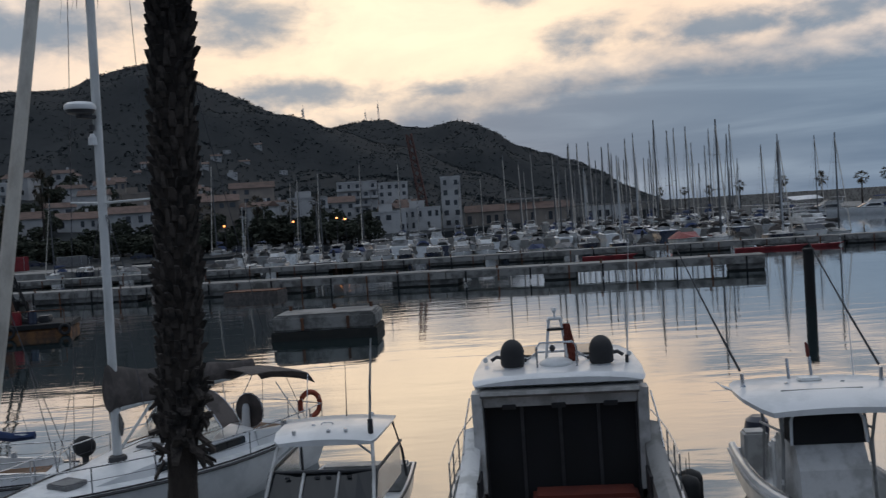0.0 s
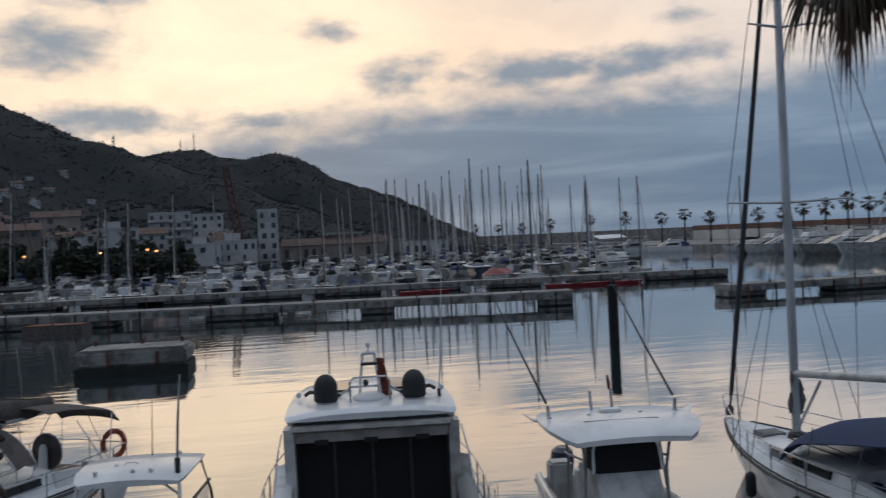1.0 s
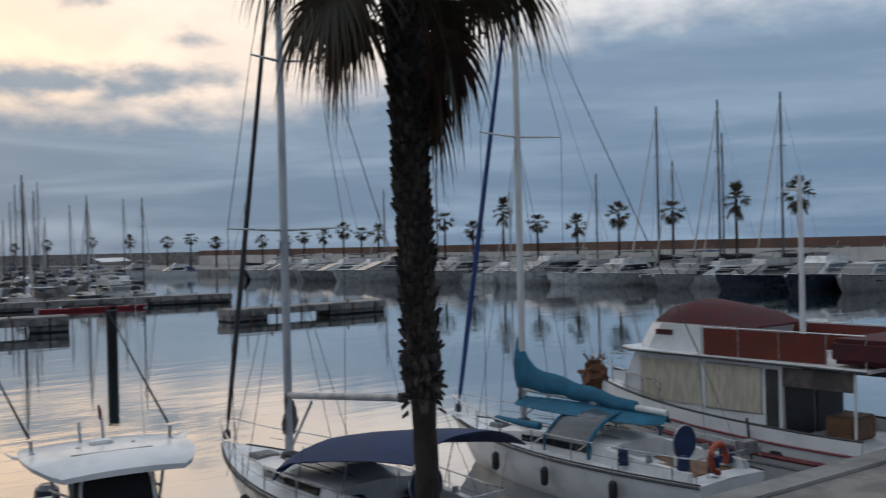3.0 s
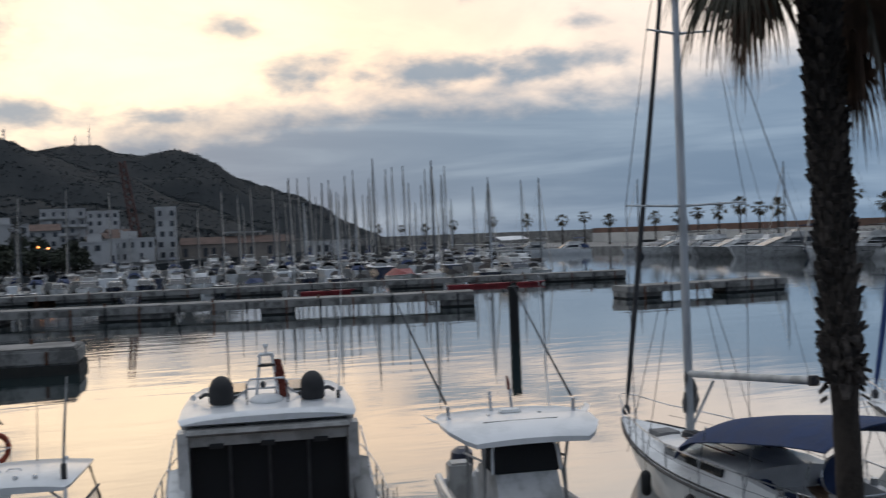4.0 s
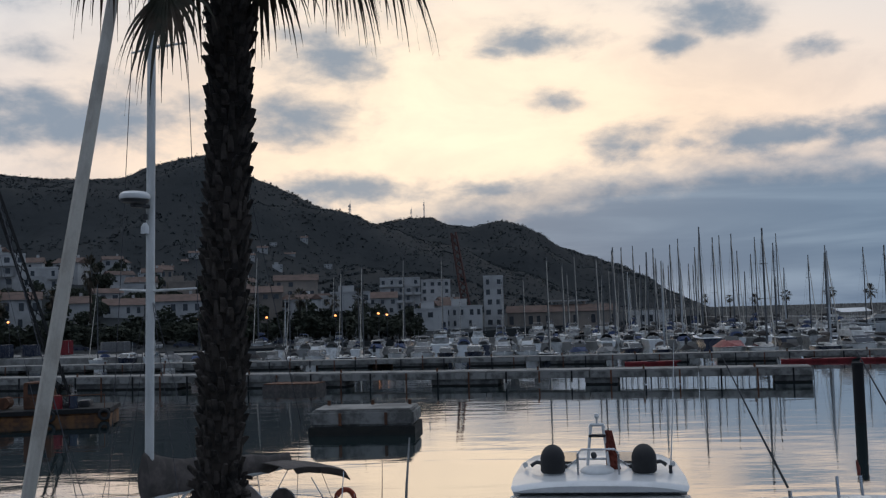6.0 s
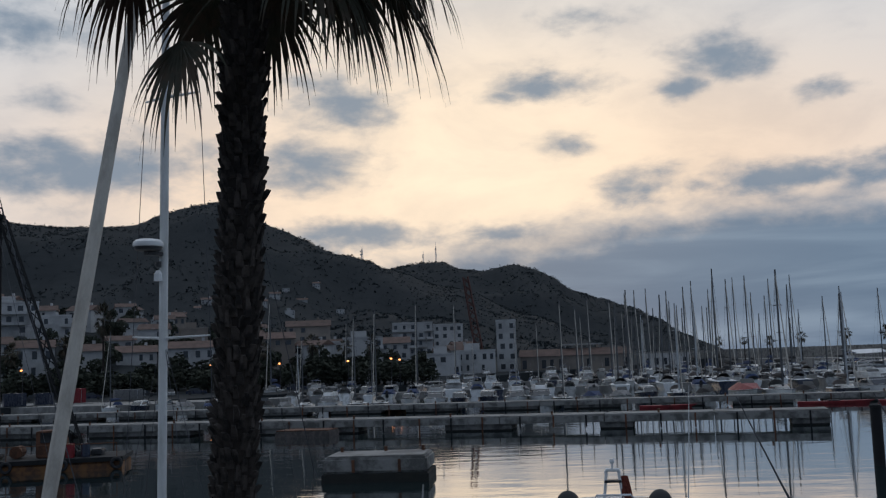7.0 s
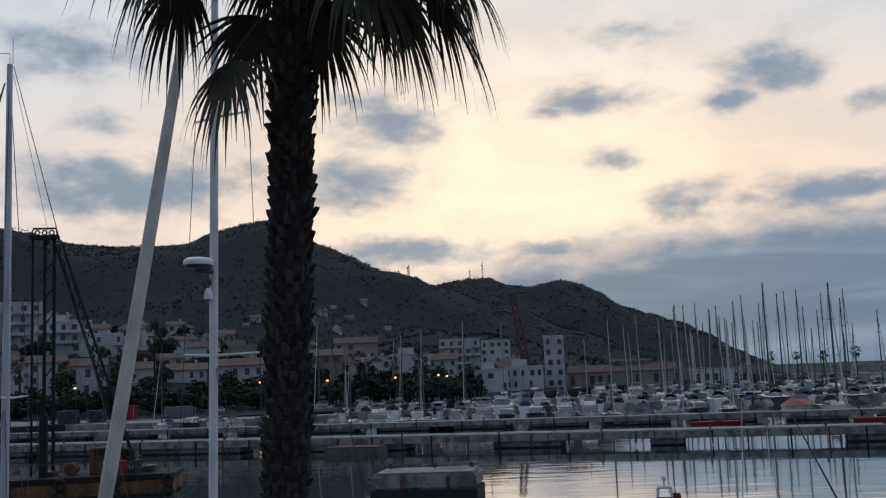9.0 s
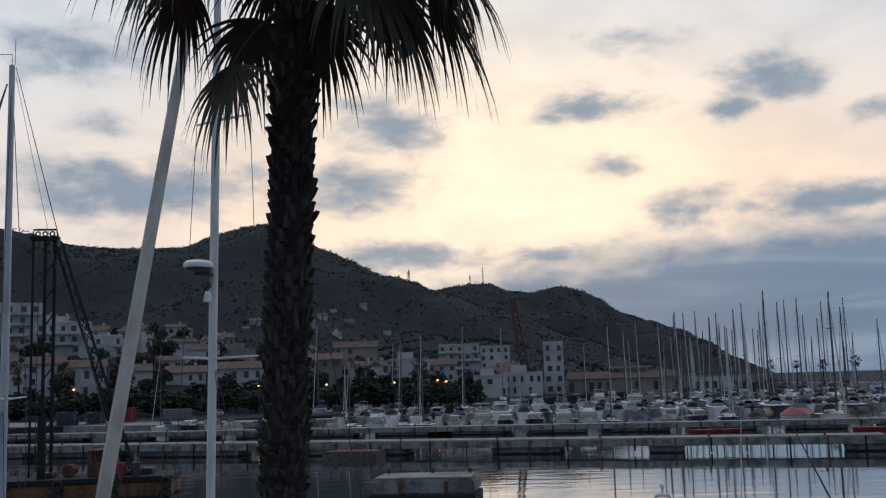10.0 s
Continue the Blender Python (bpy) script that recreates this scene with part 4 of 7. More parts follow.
def sailing_boat(at, label, length, beam, mast_x, mast_h, mast_mat, spread, furled, boom=None, sheer=(1.05, 1.3), jib_r=0.09, hull_mat=None, boom_end=0.8, boom_z=(2.9, 3.1), rail=True):
    """A sloop with its mast, rigging, cabin trunk and rails; spread: (height, half span) of each pair of spreaders."""
    root = thing("sailing_boat", at, label, "sailboat")
    secs = hull_parts(root, length, beam, sheer[0], sheer[1], mat=hull_mat or GEL, strip=DARK, full=2.0, transom=0.74, rake=1.2)
    top = sheer[0] + 0.5
    trunk = []
    for x, w, z in ((length * 0.27, 0.64, top), (length * 0.34, 0.66, top + 0.04), (length * 0.48, 0.62, top + 0.02), (length * 0.62, 0.50, top - 0.08), (length * 0.72, 0.36, top - 0.22), (length * 0.78, 0.22, top - 0.36)):
        b = beam / 2 * w * 1.12
        trunk.append([(x, -b, sheer[0] - 0.05), (x, -b * 0.88, z - 0.06), (x, -b * 0.55, z), (x, 0, z + 0.03), (x, b * 0.55, z), (x, b * 0.88, z - 0.06), (x, b, sheer[0] - 0.05)])
    part("coachroof", loft(trunk), GEL, root, "", True)
    for s in (1, -1):
        win = loft([[(length * f, s * (beam / 2 * w * 1.12 * 0.95 + 0.012), z - 0.13), (length * f, s * (beam / 2 * w * 1.12 * 0.95 + 0.03), z - 0.30), (length * f, s * (beam / 2 * w * 1.12 * 0.9 - 0.02), z - 0.30), (length * f, s * (beam / 2 * w * 1.12 * 0.9 - 0.02), z - 0.13)]
                    for f, w, z in ((0.33, 0.66, top + 0.05), (0.48, 0.62, top + 0.03), (0.60, 0.51, top - 0.05))])
        part("cabin_window", win, TINTED, root)
        part("coaming", loft([[(x, s * beam * 0.36, sheer[0] - 0.05), (x, s * beam * 0.34, sheer[0] + z), (x, s * beam * 0.29, sheer[0] + z), (x, s * beam * 0.28, sheer[0] - 0.05)] for x, z in ((0.4, 0.22), (1.5, 0.3), (length * 0.28, 0.42))]), GEL, root, "", True)
        part("toe_rail", rod([(q[0 if s < 0 else 6][0], q[0 if s < 0 else 6][1] * 0.97, q[0][2] + 0.03) for q in secs[:-1]], 0.022, 5), DARK, root)
        part("hand_rail", rod([(length * 0.36, s * beam * 0.2, top + 0.10), (length * 0.58, s * beam * 0.17, top + 0.06)], 0.016, 6), TEAK, root)
        part("winch", rod([(1.6, s * beam * 0.32, sheer[0] + 0.28), (1.6, s * beam * 0.32, sheer[0] + 0.42), (1.6, s * beam * 0.32, sheer[0] + 0.44)], [0.09, 0.07, 0.09], 10), STEEL, root)
    for x0, x1, w in ((length * 0.50, length * 0.545, 0.26), (length * 0.74, length * 0.80, 0.30)):
        zz = top - 0.02 if x0 < length * 0.6 else top - 0.26
        part("hatch", block(x0, x1, -w, w, zz - 0.05, zz + 0.075, 0.02), GREY_CANVAS, root, "smoked deck hatch")
    part("cockpit_well", block(0.6, length * 0.26, -beam * 0.24, beam * 0.24, sheer[0] - 0.02, sheer[0] + 0.062), TEAK, root)
    mast = part("mast", rod([(mast_x, 0, top - 0.12), (mast_x, 0, mast_h * 0.6), (mast_x, 0, mast_h)], [0.105, 0.10, 0.075], 12), mast_mat, root, "", True)
    part("mast_foot", rod([(mast_x, 0, top - 0.15), (mast_x, 0, top + 0.02), (mast_x, 0, top + 0.06)], [0.24, 0.2, 0.12], 12), DARK, root)
    for s in (1, -1):
        a = Vector((mast_x - 0.15, s * beam * 0.46, sheer[0] + 0.1))
        tips = []
        for z, half in spread:
            tip = Vector((mast_x - 0.22, s * half, z + 0.05))
            part("spreader", rod([(mast_x, 0, z), tip], [0.04, 0.022], 6), mast_mat, root)
            tips.append(tip)
        part("cap_shroud", rod([a] + tips + [(mast_x, 0, mast_h - 0.2)], 0.011, 4), WIRE, root)
        part("lower_shroud", rod([a + Vector((0.5, 0, 0)), (mast_x, s * 0.05, spread[0][0] - 0.1)], 0.010, 4), WIRE, root)
        part("lower_shroud", rod([a - Vector((0.5, 0, 0)), (mast_x, s * 0.05, spread[0][0] - 0.1)], 0.010, 4), WIRE, root)
        part("backstay", rod([(0.15, s * beam * 0.22, sheer[0] + 0.1), (0.9, 0, 3.9 + s * 0.02), (mast_x - 0.1, 0, mast_h - 0.05)], 0.010, 4), WIRE, root)
    bow = Vector((length - 0.25, 0, sheer[1] + 0.15))
    head = Vector((mast_x + 0.12, 0, mast_h - 0.5))
    pts = [bow.lerp(head, f) for f in (0.0, 0.03, 0.05, 0.2, 0.5, 0.8, 0.95, 1.0)]
    part("furled_jib", rod(pts, [0.03, 0.03, jib_r * 0.8, jib_r, jib_r * 0.9, jib_r * 0.75, jib_r * 0.5, 0.02], 9), furled, root, "", True)
    part("furling_drum", rod([bow, bow.lerp(head, 0.012), bow.lerp(head, 0.018)], [0.11, 0.11, 0.05], 10), DARK, root)
    part("masthead_aerial", rod([(mast_x - 0.1, 0.06, mast_h), (mast_x - 0.1, 0.06, mast_h + 0.7)], 0.008, 4), WIRE, root)
    part("wind_vane", rod([(mast_x, 0, mast_h), (mast_x, 0, mast_h + 0.3), (mast_x + 0.45, 0, mast_h + 0.32)], 0.01, 4), DARK, root)
    bm = rod([(mast_x - 0.1, 0, boom_z[0]), (boom_end, 0, boom_z[1])], 0.085, 10)
    part("boom", bm, boom or mast_mat, root, "", True)
    part("kicker", rod([(mast_x - 0.1, 0, top + 0.15), (mast_x - 1.15, 0, boom_z[0] - 0.05)], 0.035, 8), mast_mat, root)
    part("topping_lift", rod([(boom_end + 0.05, 0, boom_z[1]), (mast_x - 0.1, 0, mast_h - 0.3)], 0.006, 4), WIRE, root)
    for s, dz in ((0.10, 0.0), (-0.10, 0.3), (0.05, 0.6)):
        part("coiled_halyard", rod([(mast_x - 0.02, s * 1.5, top + 0.5 + dz), (mast_x - 0.03, s * 1.6, top + 0.75 + dz), (mast_x - 0.02, s * 1.2, top + 1.0 + dz)], [0.03, 0.06, 0.02], 7), ROPE, root)
    for x, y in ((length * 0.30, 0.4), (length * 0.40, -0.5)):
        part("deck_line", rod([(mast_x - 0.3, y * 0.5, top + 0.06), ((x + mast_x) / 2, y * 0.8, top + 0.085), (x, y, top + 0.07)], 0.012, 5), ROPE, root)
    if rail:
        rail_of(root, secs, 1, 12, 0.58, every=2)
        x, y, z = secs[12][6]
        part("pulpit", rod([(x, y * 0.94, z + 0.58), (length - 0.3, 0.22, sheer[1] + 0.66), (length - 0.05, 0, sheer[1] + 0.68), (length - 0.3, -0.22, sheer[1] + 0.66), (x, -y * 0.94, z + 0.58)], 0.014, 6), STEEL, root)
        for s in (0.2, -0.2):
            part("pulpit_leg", rod([(length - 0.3, s, sheer[1] + 0.66), (length - 0.5, s, sheer[1])], 0.014, 6), STEEL, root)
        x, y, z = secs[1][6]
        part("pushpit", rod([(x, y * 0.94, z + 0.58), (0.1, y * 0.9, z + 0.60), (0.02, 0, z + 0.60), (0.1, -y * 0.9, z + 0.60), (x, -y * 0.94, z + 0.58)], 0.014, 6), STEEL, root)
        for s in (1, -1):
            part("pushpit_leg", rod([(0.1, s * y * 0.9, z + 0.60), (0.1, s * y * 0.9, z)], 0.014, 6), STEEL, root)
    return root, secs


def sail_cover(root, mast_x, boom_end, z0, z1, mat, tall=0.75, collar=0.5, label=""):
    """Canvas over a sail stowed on its boom, high at the mast."""
    secs = []
    n = 12
    for i in range(13):
        f = i / 12
        x = mast_x + 0.16 - (mast_x + 0.16 - boom_end) * f
        base = z0 + (z1 - z0) * f
        h = tall * (1 - 0.62 * f ** 0.8) + (collar * (1 - f * 9) if f < 0.11 else 0)
        w = 0.24 * (1 - 0.45 * f) * (0.85 + 0.15 * math.sin(i * 2.1))
        sag = 0.03 * math.sin(i * 1.7)
        secs.append([(x, w * math.sin(k * math.tau / n) * (1.0 if math.cos(k * math.tau / n) < 0.3 else 0.72), base + sag + h * (0.42 - 0.5 * math.cos(k * math.tau / n) * -1.0) - 0.1) for k in range(n)])
    part("sail_cover", loft(secs), mat, root, label, True)


def sprayhood(root, x0, x1, width, z, mat, foot):
    """A folding hood over the companionway: canvas top, clear front and side panes, hoops."""
    part("hood_top", arch_sheet([(x0, z - 0.05, 1.0), ((x0 + x1) / 2, z, 1.0), (x1, z - 0.10, 0.98)], width, z - foot - 0.35, 2.3), mat, root, "", True)
    n = 10
    front = loft([[(x1 + (0.55 if low else 0.0), width / 2 * 0.97 * (2 * k / n - 1), foot if low else z - 0.10 - (z - foot - 0.35) * abs(2 * k / n - 1) ** 2.3) for k in range(n + 1)] for low in (0, 1)], closed=False, caps=False)
    part("hood_window", thick(front, 0.006), CLEAR, root)
    for x, zz in ((x0, z - 0.05), (x1, z - 0.10)):
        part("hood_hoop", rod([(x * 0.7 + x1 * 0.3, -width / 2, foot)] + [(x, width / 2 * (2 * k / n - 1), zz - (z - foot - 0.35) * abs(2 * k / n - 1) ** 2.3) for k in range(n + 1)] + [(x * 0.7 + x1 * 0.3, width / 2, foot)], 0.016, 6), STEEL, root)
    for y in (-width * 0.2, width * 0.2):
        part("hood_seam", rod([(x1 + 0.01, y, z - 0.10), (x1 + 0.56, y, foot)], 0.028, 6), mat, root)


def wheel(root, x, z, r, mat):
    part("steering_wheel", ring((x, 0, z), r, 0.02, "x", 20, 6), STEEL, root)
    part("wheel_cover", rod([(x - 0.03, 0, z), (x + 0.03, 0, z)], r * 0.97, 20), mat, root, "canvas-covered steering wheel")
    part("binnacle", rod([(x + 0.2, 0, z - 0.85), (x + 0.15, 0, z + 0.1), (x + 0.15, 0, z + 0.2)], [0.14, 0.1, 0.06], 10), GEL, root)


def brown_sloop():
    at = pose(-4.67, 28.47, 0, -1.3, 0, -119.0)
    root, secs = sailing_boat(at, "white sloop with brown canvas covers and a radar", 10.0, 3.5, 6.25, 19.6, WHITE_MAST, ((7.4, 1.25), (13.0, 0.9)), SAIL, sheer=(1.12, 1.36), jib_r=0.155, boom_end=1.4, boom_z=(2.72, 2.80))
    sail_cover(root, 6.25, 1.4, 2.86, 2.85, BROWN, 1.0, 0.1, "brown canvas sail cover")
    sprayhood(root, 3.45, 4.1, 2.5, 2.75, BROWN, 1.62)
    part("bimini", arch_sheet([(2.6, 3.02, 1.0), (1.8, 2.98, 1.0), (0.9, 2.84, 1.0), (0.2, 2.66, 1.0), (-0.1, 2.36, 0.98)], 1.9, 0.10, 3.0), BROWN, root, "brown canvas bimini")
    for x in (0.2, 1.6):
        for s in (1, -1):
            part("bimini_strut", rod([(0.9, s * 1.32, 1.2), (x, s * 0.93, 2.56)], 0.014, 6), STEEL, root)
    wheel(root, 1.6, 1.75, 0.46, BROWN)
    radar = part("radar_dome", loft([[Vector((6.72 + r * math.cos(k * math.tau / 18), r * math.sin(k * math.tau / 18), z)) for k in range(18)] for r, z in ((0.33, 9.464), (0.345, 9.50), (0.33, 9.57), (0.26, 9.625), (0.12, 9.645))]), GEL, root, "white radar dome on a mast bracket", True)
    part("radar_base", loft([[Vector((6.72 + r * math.cos(k * math.tau / 18), r * math.sin(k * math.tau / 18), z)) for k in range(18)] for r, z in ((0.20, 9.364), (0.29, 9.39), (0.32, 9.46))]), DARK, root, "dark lower half of the radar", True)
    part("radar_bracket", block(6.33, 6.8, -0.09, 0.09, 9.28, 9.36, 0.02), DARK, root)
    part("deck_light", rod([(6.42, 0, 8.7), (6.42, 0, 8.86), (6.42, 0, 8.95)], [0.10, 0.09, 0.04], 10), GEL, root)
    part("steaming_light", rod([(6.42, 0, 9.02), (6.42, 0, 9.15)], 0.06, 10), DARK, root)
    part("stern_ladder", rod([(-0.05, 0.35, 0.3), (-0.05, 0.35, 1.75), (-0.05, 0.0, 1.78), (-0.05, -0.02, 0.3)], 0.014, 6), STEEL, root)
    m = at @ pose(-0.08, 0.75, 1.62, 0, 0, 62)
    lb = lifebuoy((0, 0, 0))
    lb.matrix_world = m


def navy_sloop():
    at = pose(12.6, 15.5, 0, 0, 0, 90)
    root, secs = sailing_boat(at, "white sloop with a navy canvas canopy and bare boom", 10.7, 3.35, 6.9, 15.2, ALU, ((7.1, 1.62), (11.3, 0.9)), DARK, boom=GEL_OLD_SHADED, jib_r=0.075, boom_end=2.0, boom_z=(3.0, 3.45))
    part("boom_end_fitting", block(1.86, 2.02, -0.10, 0.10, 3.36, 3.56, 0.02), DARK, root)
    part("canopy", arch_sheet([(5.2, 1.80, 0.96), (4.9, 2.12, 0.98), (4.3, 2.34, 1.0), (3.4, 2.52, 1.0), (2.2, 2.72, 1.0), (1.0, 2.90, 1.0), (0.1, 3.0, 1.0), (-0.3, 3.02, 0.98)], 2.9, 0.42, 2.6), NAVY, root, "navy canvas cockpit canopy", True)
    part("canopy_front", thick(loft([[(5.15 + (0.2 if low else 0), 1.32 * (2 * k / 8 - 1), 1.5 if low else 2.0 - 0.5 * abs(2 * k / 8 - 1) ** 2.6) for k in range(9)] for low in (0, 1)], closed=False, caps=False), 0.01), CLEAR, root)
    for x in (0.2, 2.0, 3.8):
        for s in (1, -1):
            part("canopy_strut", rod([(x + 0.4, s * 1.36, 1.25), (x, s * 1.36, 2.35)], 0.014, 6), STEEL, root)
    wheel(root, 1.2, 1.75, 0.42, NAVY)
    for x, y in ((2.6, 0.7), (2.3, -0.8), (1.4, 0.9)):
        part("cockpit_cushion", block(x, x + 0.5, y - 0.25, y + 0.25, 1.1, 1.35, 0.08), NAVY, root)
    part("coiled_halyard", rod([(7.0, -0.14, 2.0), (7.0, -0.2, 2.35), (7.0, -0.16, 2.7)], [0.08, 0.13, 0.06], 8), ROPE, root)
    for i, t in ((5, 6), (8, 6)):
        x, y, z = secs[i][t]
        fd = fender((0, 0, 0), 0.12, 0.6)
        fd.matrix_world = at @ pose(x, y + 0.12, 0.35)


def teal_sloop():
    at = pose(19.9, 14.6, 0, 0, 0, 90)
    root, secs = sailing_boat(at, "white sloop with teal sail cover and blue hood", 10.5, 3.3, 7.2, 15.0, WHITE_MAST, ((9.68, 1.55),), BLUE_ROPE, jib_r=0.085, boom_end=1.9, boom_z=(2.45, 2.35))
    sail_cover(root, 7.2, 2.9, 2.62, 2.34, TEAL, 0.80, 0.75, "teal canvas sail cover")
    part("boom_tent", arch_sheet([(7.3, 2.24, 0.35), (5.8, 2.30, 0.9), (4.0, 2.30, 1.0), (2.4, 2.28, 0.55), (1.9, 2.32, 0.2)], 1.5, 0.22, 1.2), TEAL, root, "teal canvas awning under the boom")
    sprayhood(root, 3.3, 4.9, 2.7, 2.26, SMOKED, 1.30)
    for x, z in ((3.3, 2.23), (4.9, 2.18)):
        part("hood_binding", rod([(x, -1.36, 1.2)] + [(x, 1.36 * (2 * k / 10 - 1), z - 0.62 * abs(2 * k / 10 - 1) ** 2.3) for k in range(11)] + [(x, 1.36, 1.2)], 0.055 if x < 4 else 0.035, 7), TEAL, root, "teal canvas binding of the hood")
    wheel(root, 1.4, 1.7, 0.42, NAVY)
    for x, y, r in ((0.7, 0.9, 0.16), (0.8, -0.8, 0.18), (2.3, 1.2, 0.14), (0.3, 0.3, 0.15)):
        part("winch_cover", rod([(x, y, 1.2), (x, y, 1.55), (x, y, 1.62)], [r, r * 0.9, r * 0.4], 10), NAVY, root)
    part("rolled_mat", rod([(5.4, 1.05, 1.72), (7.4, 0.85, 1.66)], 0.10, 10), TEAL, root)
    part("stove", block(0.05, 0.4, -1.1, -0.6, 1.5, 1.8, 0.03), GREY_CANVAS, root)
    lb = lifebuoy((0, 0, 0), r=0.28)
    lb.matrix_world = at @ pose(-0.02, 0.55, 1.62)
    for i in (3, 6, 9):
        x, y, z = secs[i][6]
        fd = fender((0, 0, 0), 0.11, 0.5, RUBBER, "black fender hanging over a white hull")
        fd.matrix_world = at @ pose(x, y + 0.12, 0.4)


def trawler_yacht():
    at = pose(25.6, 13.7, -0.25, 0, 0, 90)
    root = thing("trawler_yacht", at, "white trawler yacht with maroon canvas over its flybridge", "yacht")
    secs = hull_parts(root, 11.2, 3.9, 1.35, 2.25, strip=RED_STRIPE, full=2.5, transom=0.9, rake=0.9)
    for s in (0, 6):
        part("bulwark", loft([[(q[s][0], q[s][1] * 0.995, q[s][2]), (q[s][0], q[s][1] * 0.985, q[s][2] + 0.34), (q[s][0], q[s][1] * 0.93, q[s][2] + 0.34), (q[s][0], q[s][1] * 0.94, q[s][2])] for q in secs[:-1]]), GEL, root, "", True)
        part("cap_rail", rod([(q[s][0], q[s][1] * 0.965, q[s][2] + 0.37) for q in secs[:-1]], 0.035, 6), DARK, root)
        part("red_band", rod([(q[s][0], q[s][1] * 0.975, q[s][2] * 0.72) for q in secs[:-1]], 0.075, 6), RED_STRIPE, root)
        part("lower_strake", rod([(q[s][0], q[s][1] * 0.955, q[s][2] * 0.55) for q in secs[:-1]], 0.045, 6), GEL_OLD_SHADED, root)
        for i in (8, 9, 3):
            x, y, z = secs[i][s]
            part("porthole", block(x - 0.2, x + 0.2, y * 0.965 - 0.03, y * 0.965 + 0.03, z * 0.62 + 0.1, z * 0.62 + 0.32, 0.02), DARK, root)
    rail_of(root, secs, 8, 13, 0.95, every=1)
    # saloon with curtained windows
    part("saloon", loft([[(2.4, -1.5, z), (2.4, 1.5, z), (xx, 1.36, z), (xx, -1.36, z)] for xx, z in ((8.4, 1.4), (8.2, 2.5), (7.7, 3.42))]), GEL, root)
    for s in (1, -1):
        for x0, x1 in ((3.0, 4.95), (5.1, 7.45)):
            k = (x0 + x1) / 2
            y = s * (1.5 - 0.14 * (k - 2.4) / 6)
            part("window_frame", block(x0, x1, y - 0.03, y + 0.03, 2.0, 3.34, 0.02), GEL_OLD_SHADED, root)
            part("curtained_pane", block(x0 + 0.05, x1 - 0.05, y - 0.045, y + 0.045, 2.05, 3.29, 0.01), CREAM, root, "window with cream curtains")
        part("aft_curtain", block(0.25, 2.3, s * 1.60 - 0.015, s * 1.60 + 0.015, 2.9, 3.40, 0.01), BROWN, root)
        part("side_door", block(2.5, 2.9, s * 1.5 - 0.035, s * 1.5 + 0.035, 1.7, 3.3, 0.02), DARK, root)
    # wide dark aft doors; the shadow on the aft wall is in their colour
    for y in (-0.72, 0.72):
        part("aft_door", block(2.34, 2.397, y - 0.66, y + 0.66, 1.45, 3.25, 0.02), DARK, root, "glazed aft door, darkened for the shaded aft deck")
    part("deck_table", block(0.9, 1.7, -0.6, 0.6, 1.42, 2.05, 0.05), TEAK, root)
    for y in (-0.9, 0, 0.9):
        part("windscreen_pane", loft([[(8.26 - 0.45 * f, y - 0.4, 2.45 + 0.85 * f), (8.26 - 0.45 * f, y + 0.4, 2.45 + 0.85 * f), (8.18 - 0.45 * f, y + 0.4, 2.45 + 0.85 * f), (8.18 - 0.45 * f, y - 0.4, 2.45 + 0.85 * f)] for f in (0, 1)]), CREAM, root, "window with cream curtains")
    part("boat_deck", loft([[(-0.2, -w, z), (-0.2, w, z), (7.6, w * 0.97, z + 0.06), (8.3, w * 0.72, z + 0.06), (8.3, -w * 0.72, z + 0.06), (7.6, -w * 0.97, z + 0.06)] for w, z in ((1.72, 3.42), (1.76, 3.47), (1.74, 3.52))]), GEL, root)
    part("deck_strake", rod([(-0.2, 1.76, 3.46), (7.6, 1.72, 3.52), (8.3, 1.28, 3.52)], 0.035, 6), DARK, root)
    bridge = loft([[(3.9, -1.35, z), (3.9, 1.35, z), (x1 - 0.7, 1.35, z), (x1, 0.9, z), (x1, -0.9, z), (x1 - 0.7, -1.35, z)] for x1, z in ((7.9, 3.53), (7.6, 4.0), (7.3, 4.38))])
    part("flybridge", bridge, GEL, root)
    part("name_board", block(6.2, 6.85, 1.34, 1.375, 4.02, 4.18, 0.01), MAROON, root)
    tent = []
    for x, z, w in ((7.35, 4.42, 0.9), (6.9, 4.86, 1.2), (5.9, 5.08, 1.34), (4.9, 4.96, 1.36), (3.8, 4.74, 1.36), (3.3, 4.42, 1.3)):
        tent.append([(x, -w, 4.36)] + [(x, w * c, 4.36 + (z - 4.36) * (1 - abs(c) ** 3) + 0.02 * math.sin(x * 5 + c * 4)) for c in (-0.85, -0.5, 0.0, 0.5, 0.85)] + [(x, w, 4.36)])
    part("bridge_cover", loft(tent), MAROON, root, "maroon canvas flybridge cover", True)
    for s in (1, -1):
        part("weather_cloth", block(1.0, 4.9, s * 1.58 - 0.02, s * 1.58 + 0.02, 3.56, 4.32, 0.01), RUST_CANVAS, root, "rust red canvas rail cloth")
        part("bridge_rail", rod([(-0.1, s * 1.6, 4.36), (4.95, s * 1.6, 4.36)], 0.02, 6), STEEL, root)
        for x in (-0.1, 1.0, 2.4, 3.7, 4.95):
            part("rail_post", rod([(x, s * 1.6, 3.5), (x, s * 1.6, 4.36)], 0.018, 6), STEEL, root)
        part("deck_post", rod([(0.2, s * 1.62, 1.6), (0.2, s * 1.62, 3.44)], 0.035, 8), GEL, root)
    part("aft_cloth", block(-0.9, 0.9, -1.5, 1.62, 3.6, 4.25, 0.12), MAROON, root, "maroon canvas-covered locker")
    part("mast", rod([(2.5, 0.3, 3.5), (2.5, 0.3, 8.6)], [0.09, 0.06], 10), GEL, root, "", True)
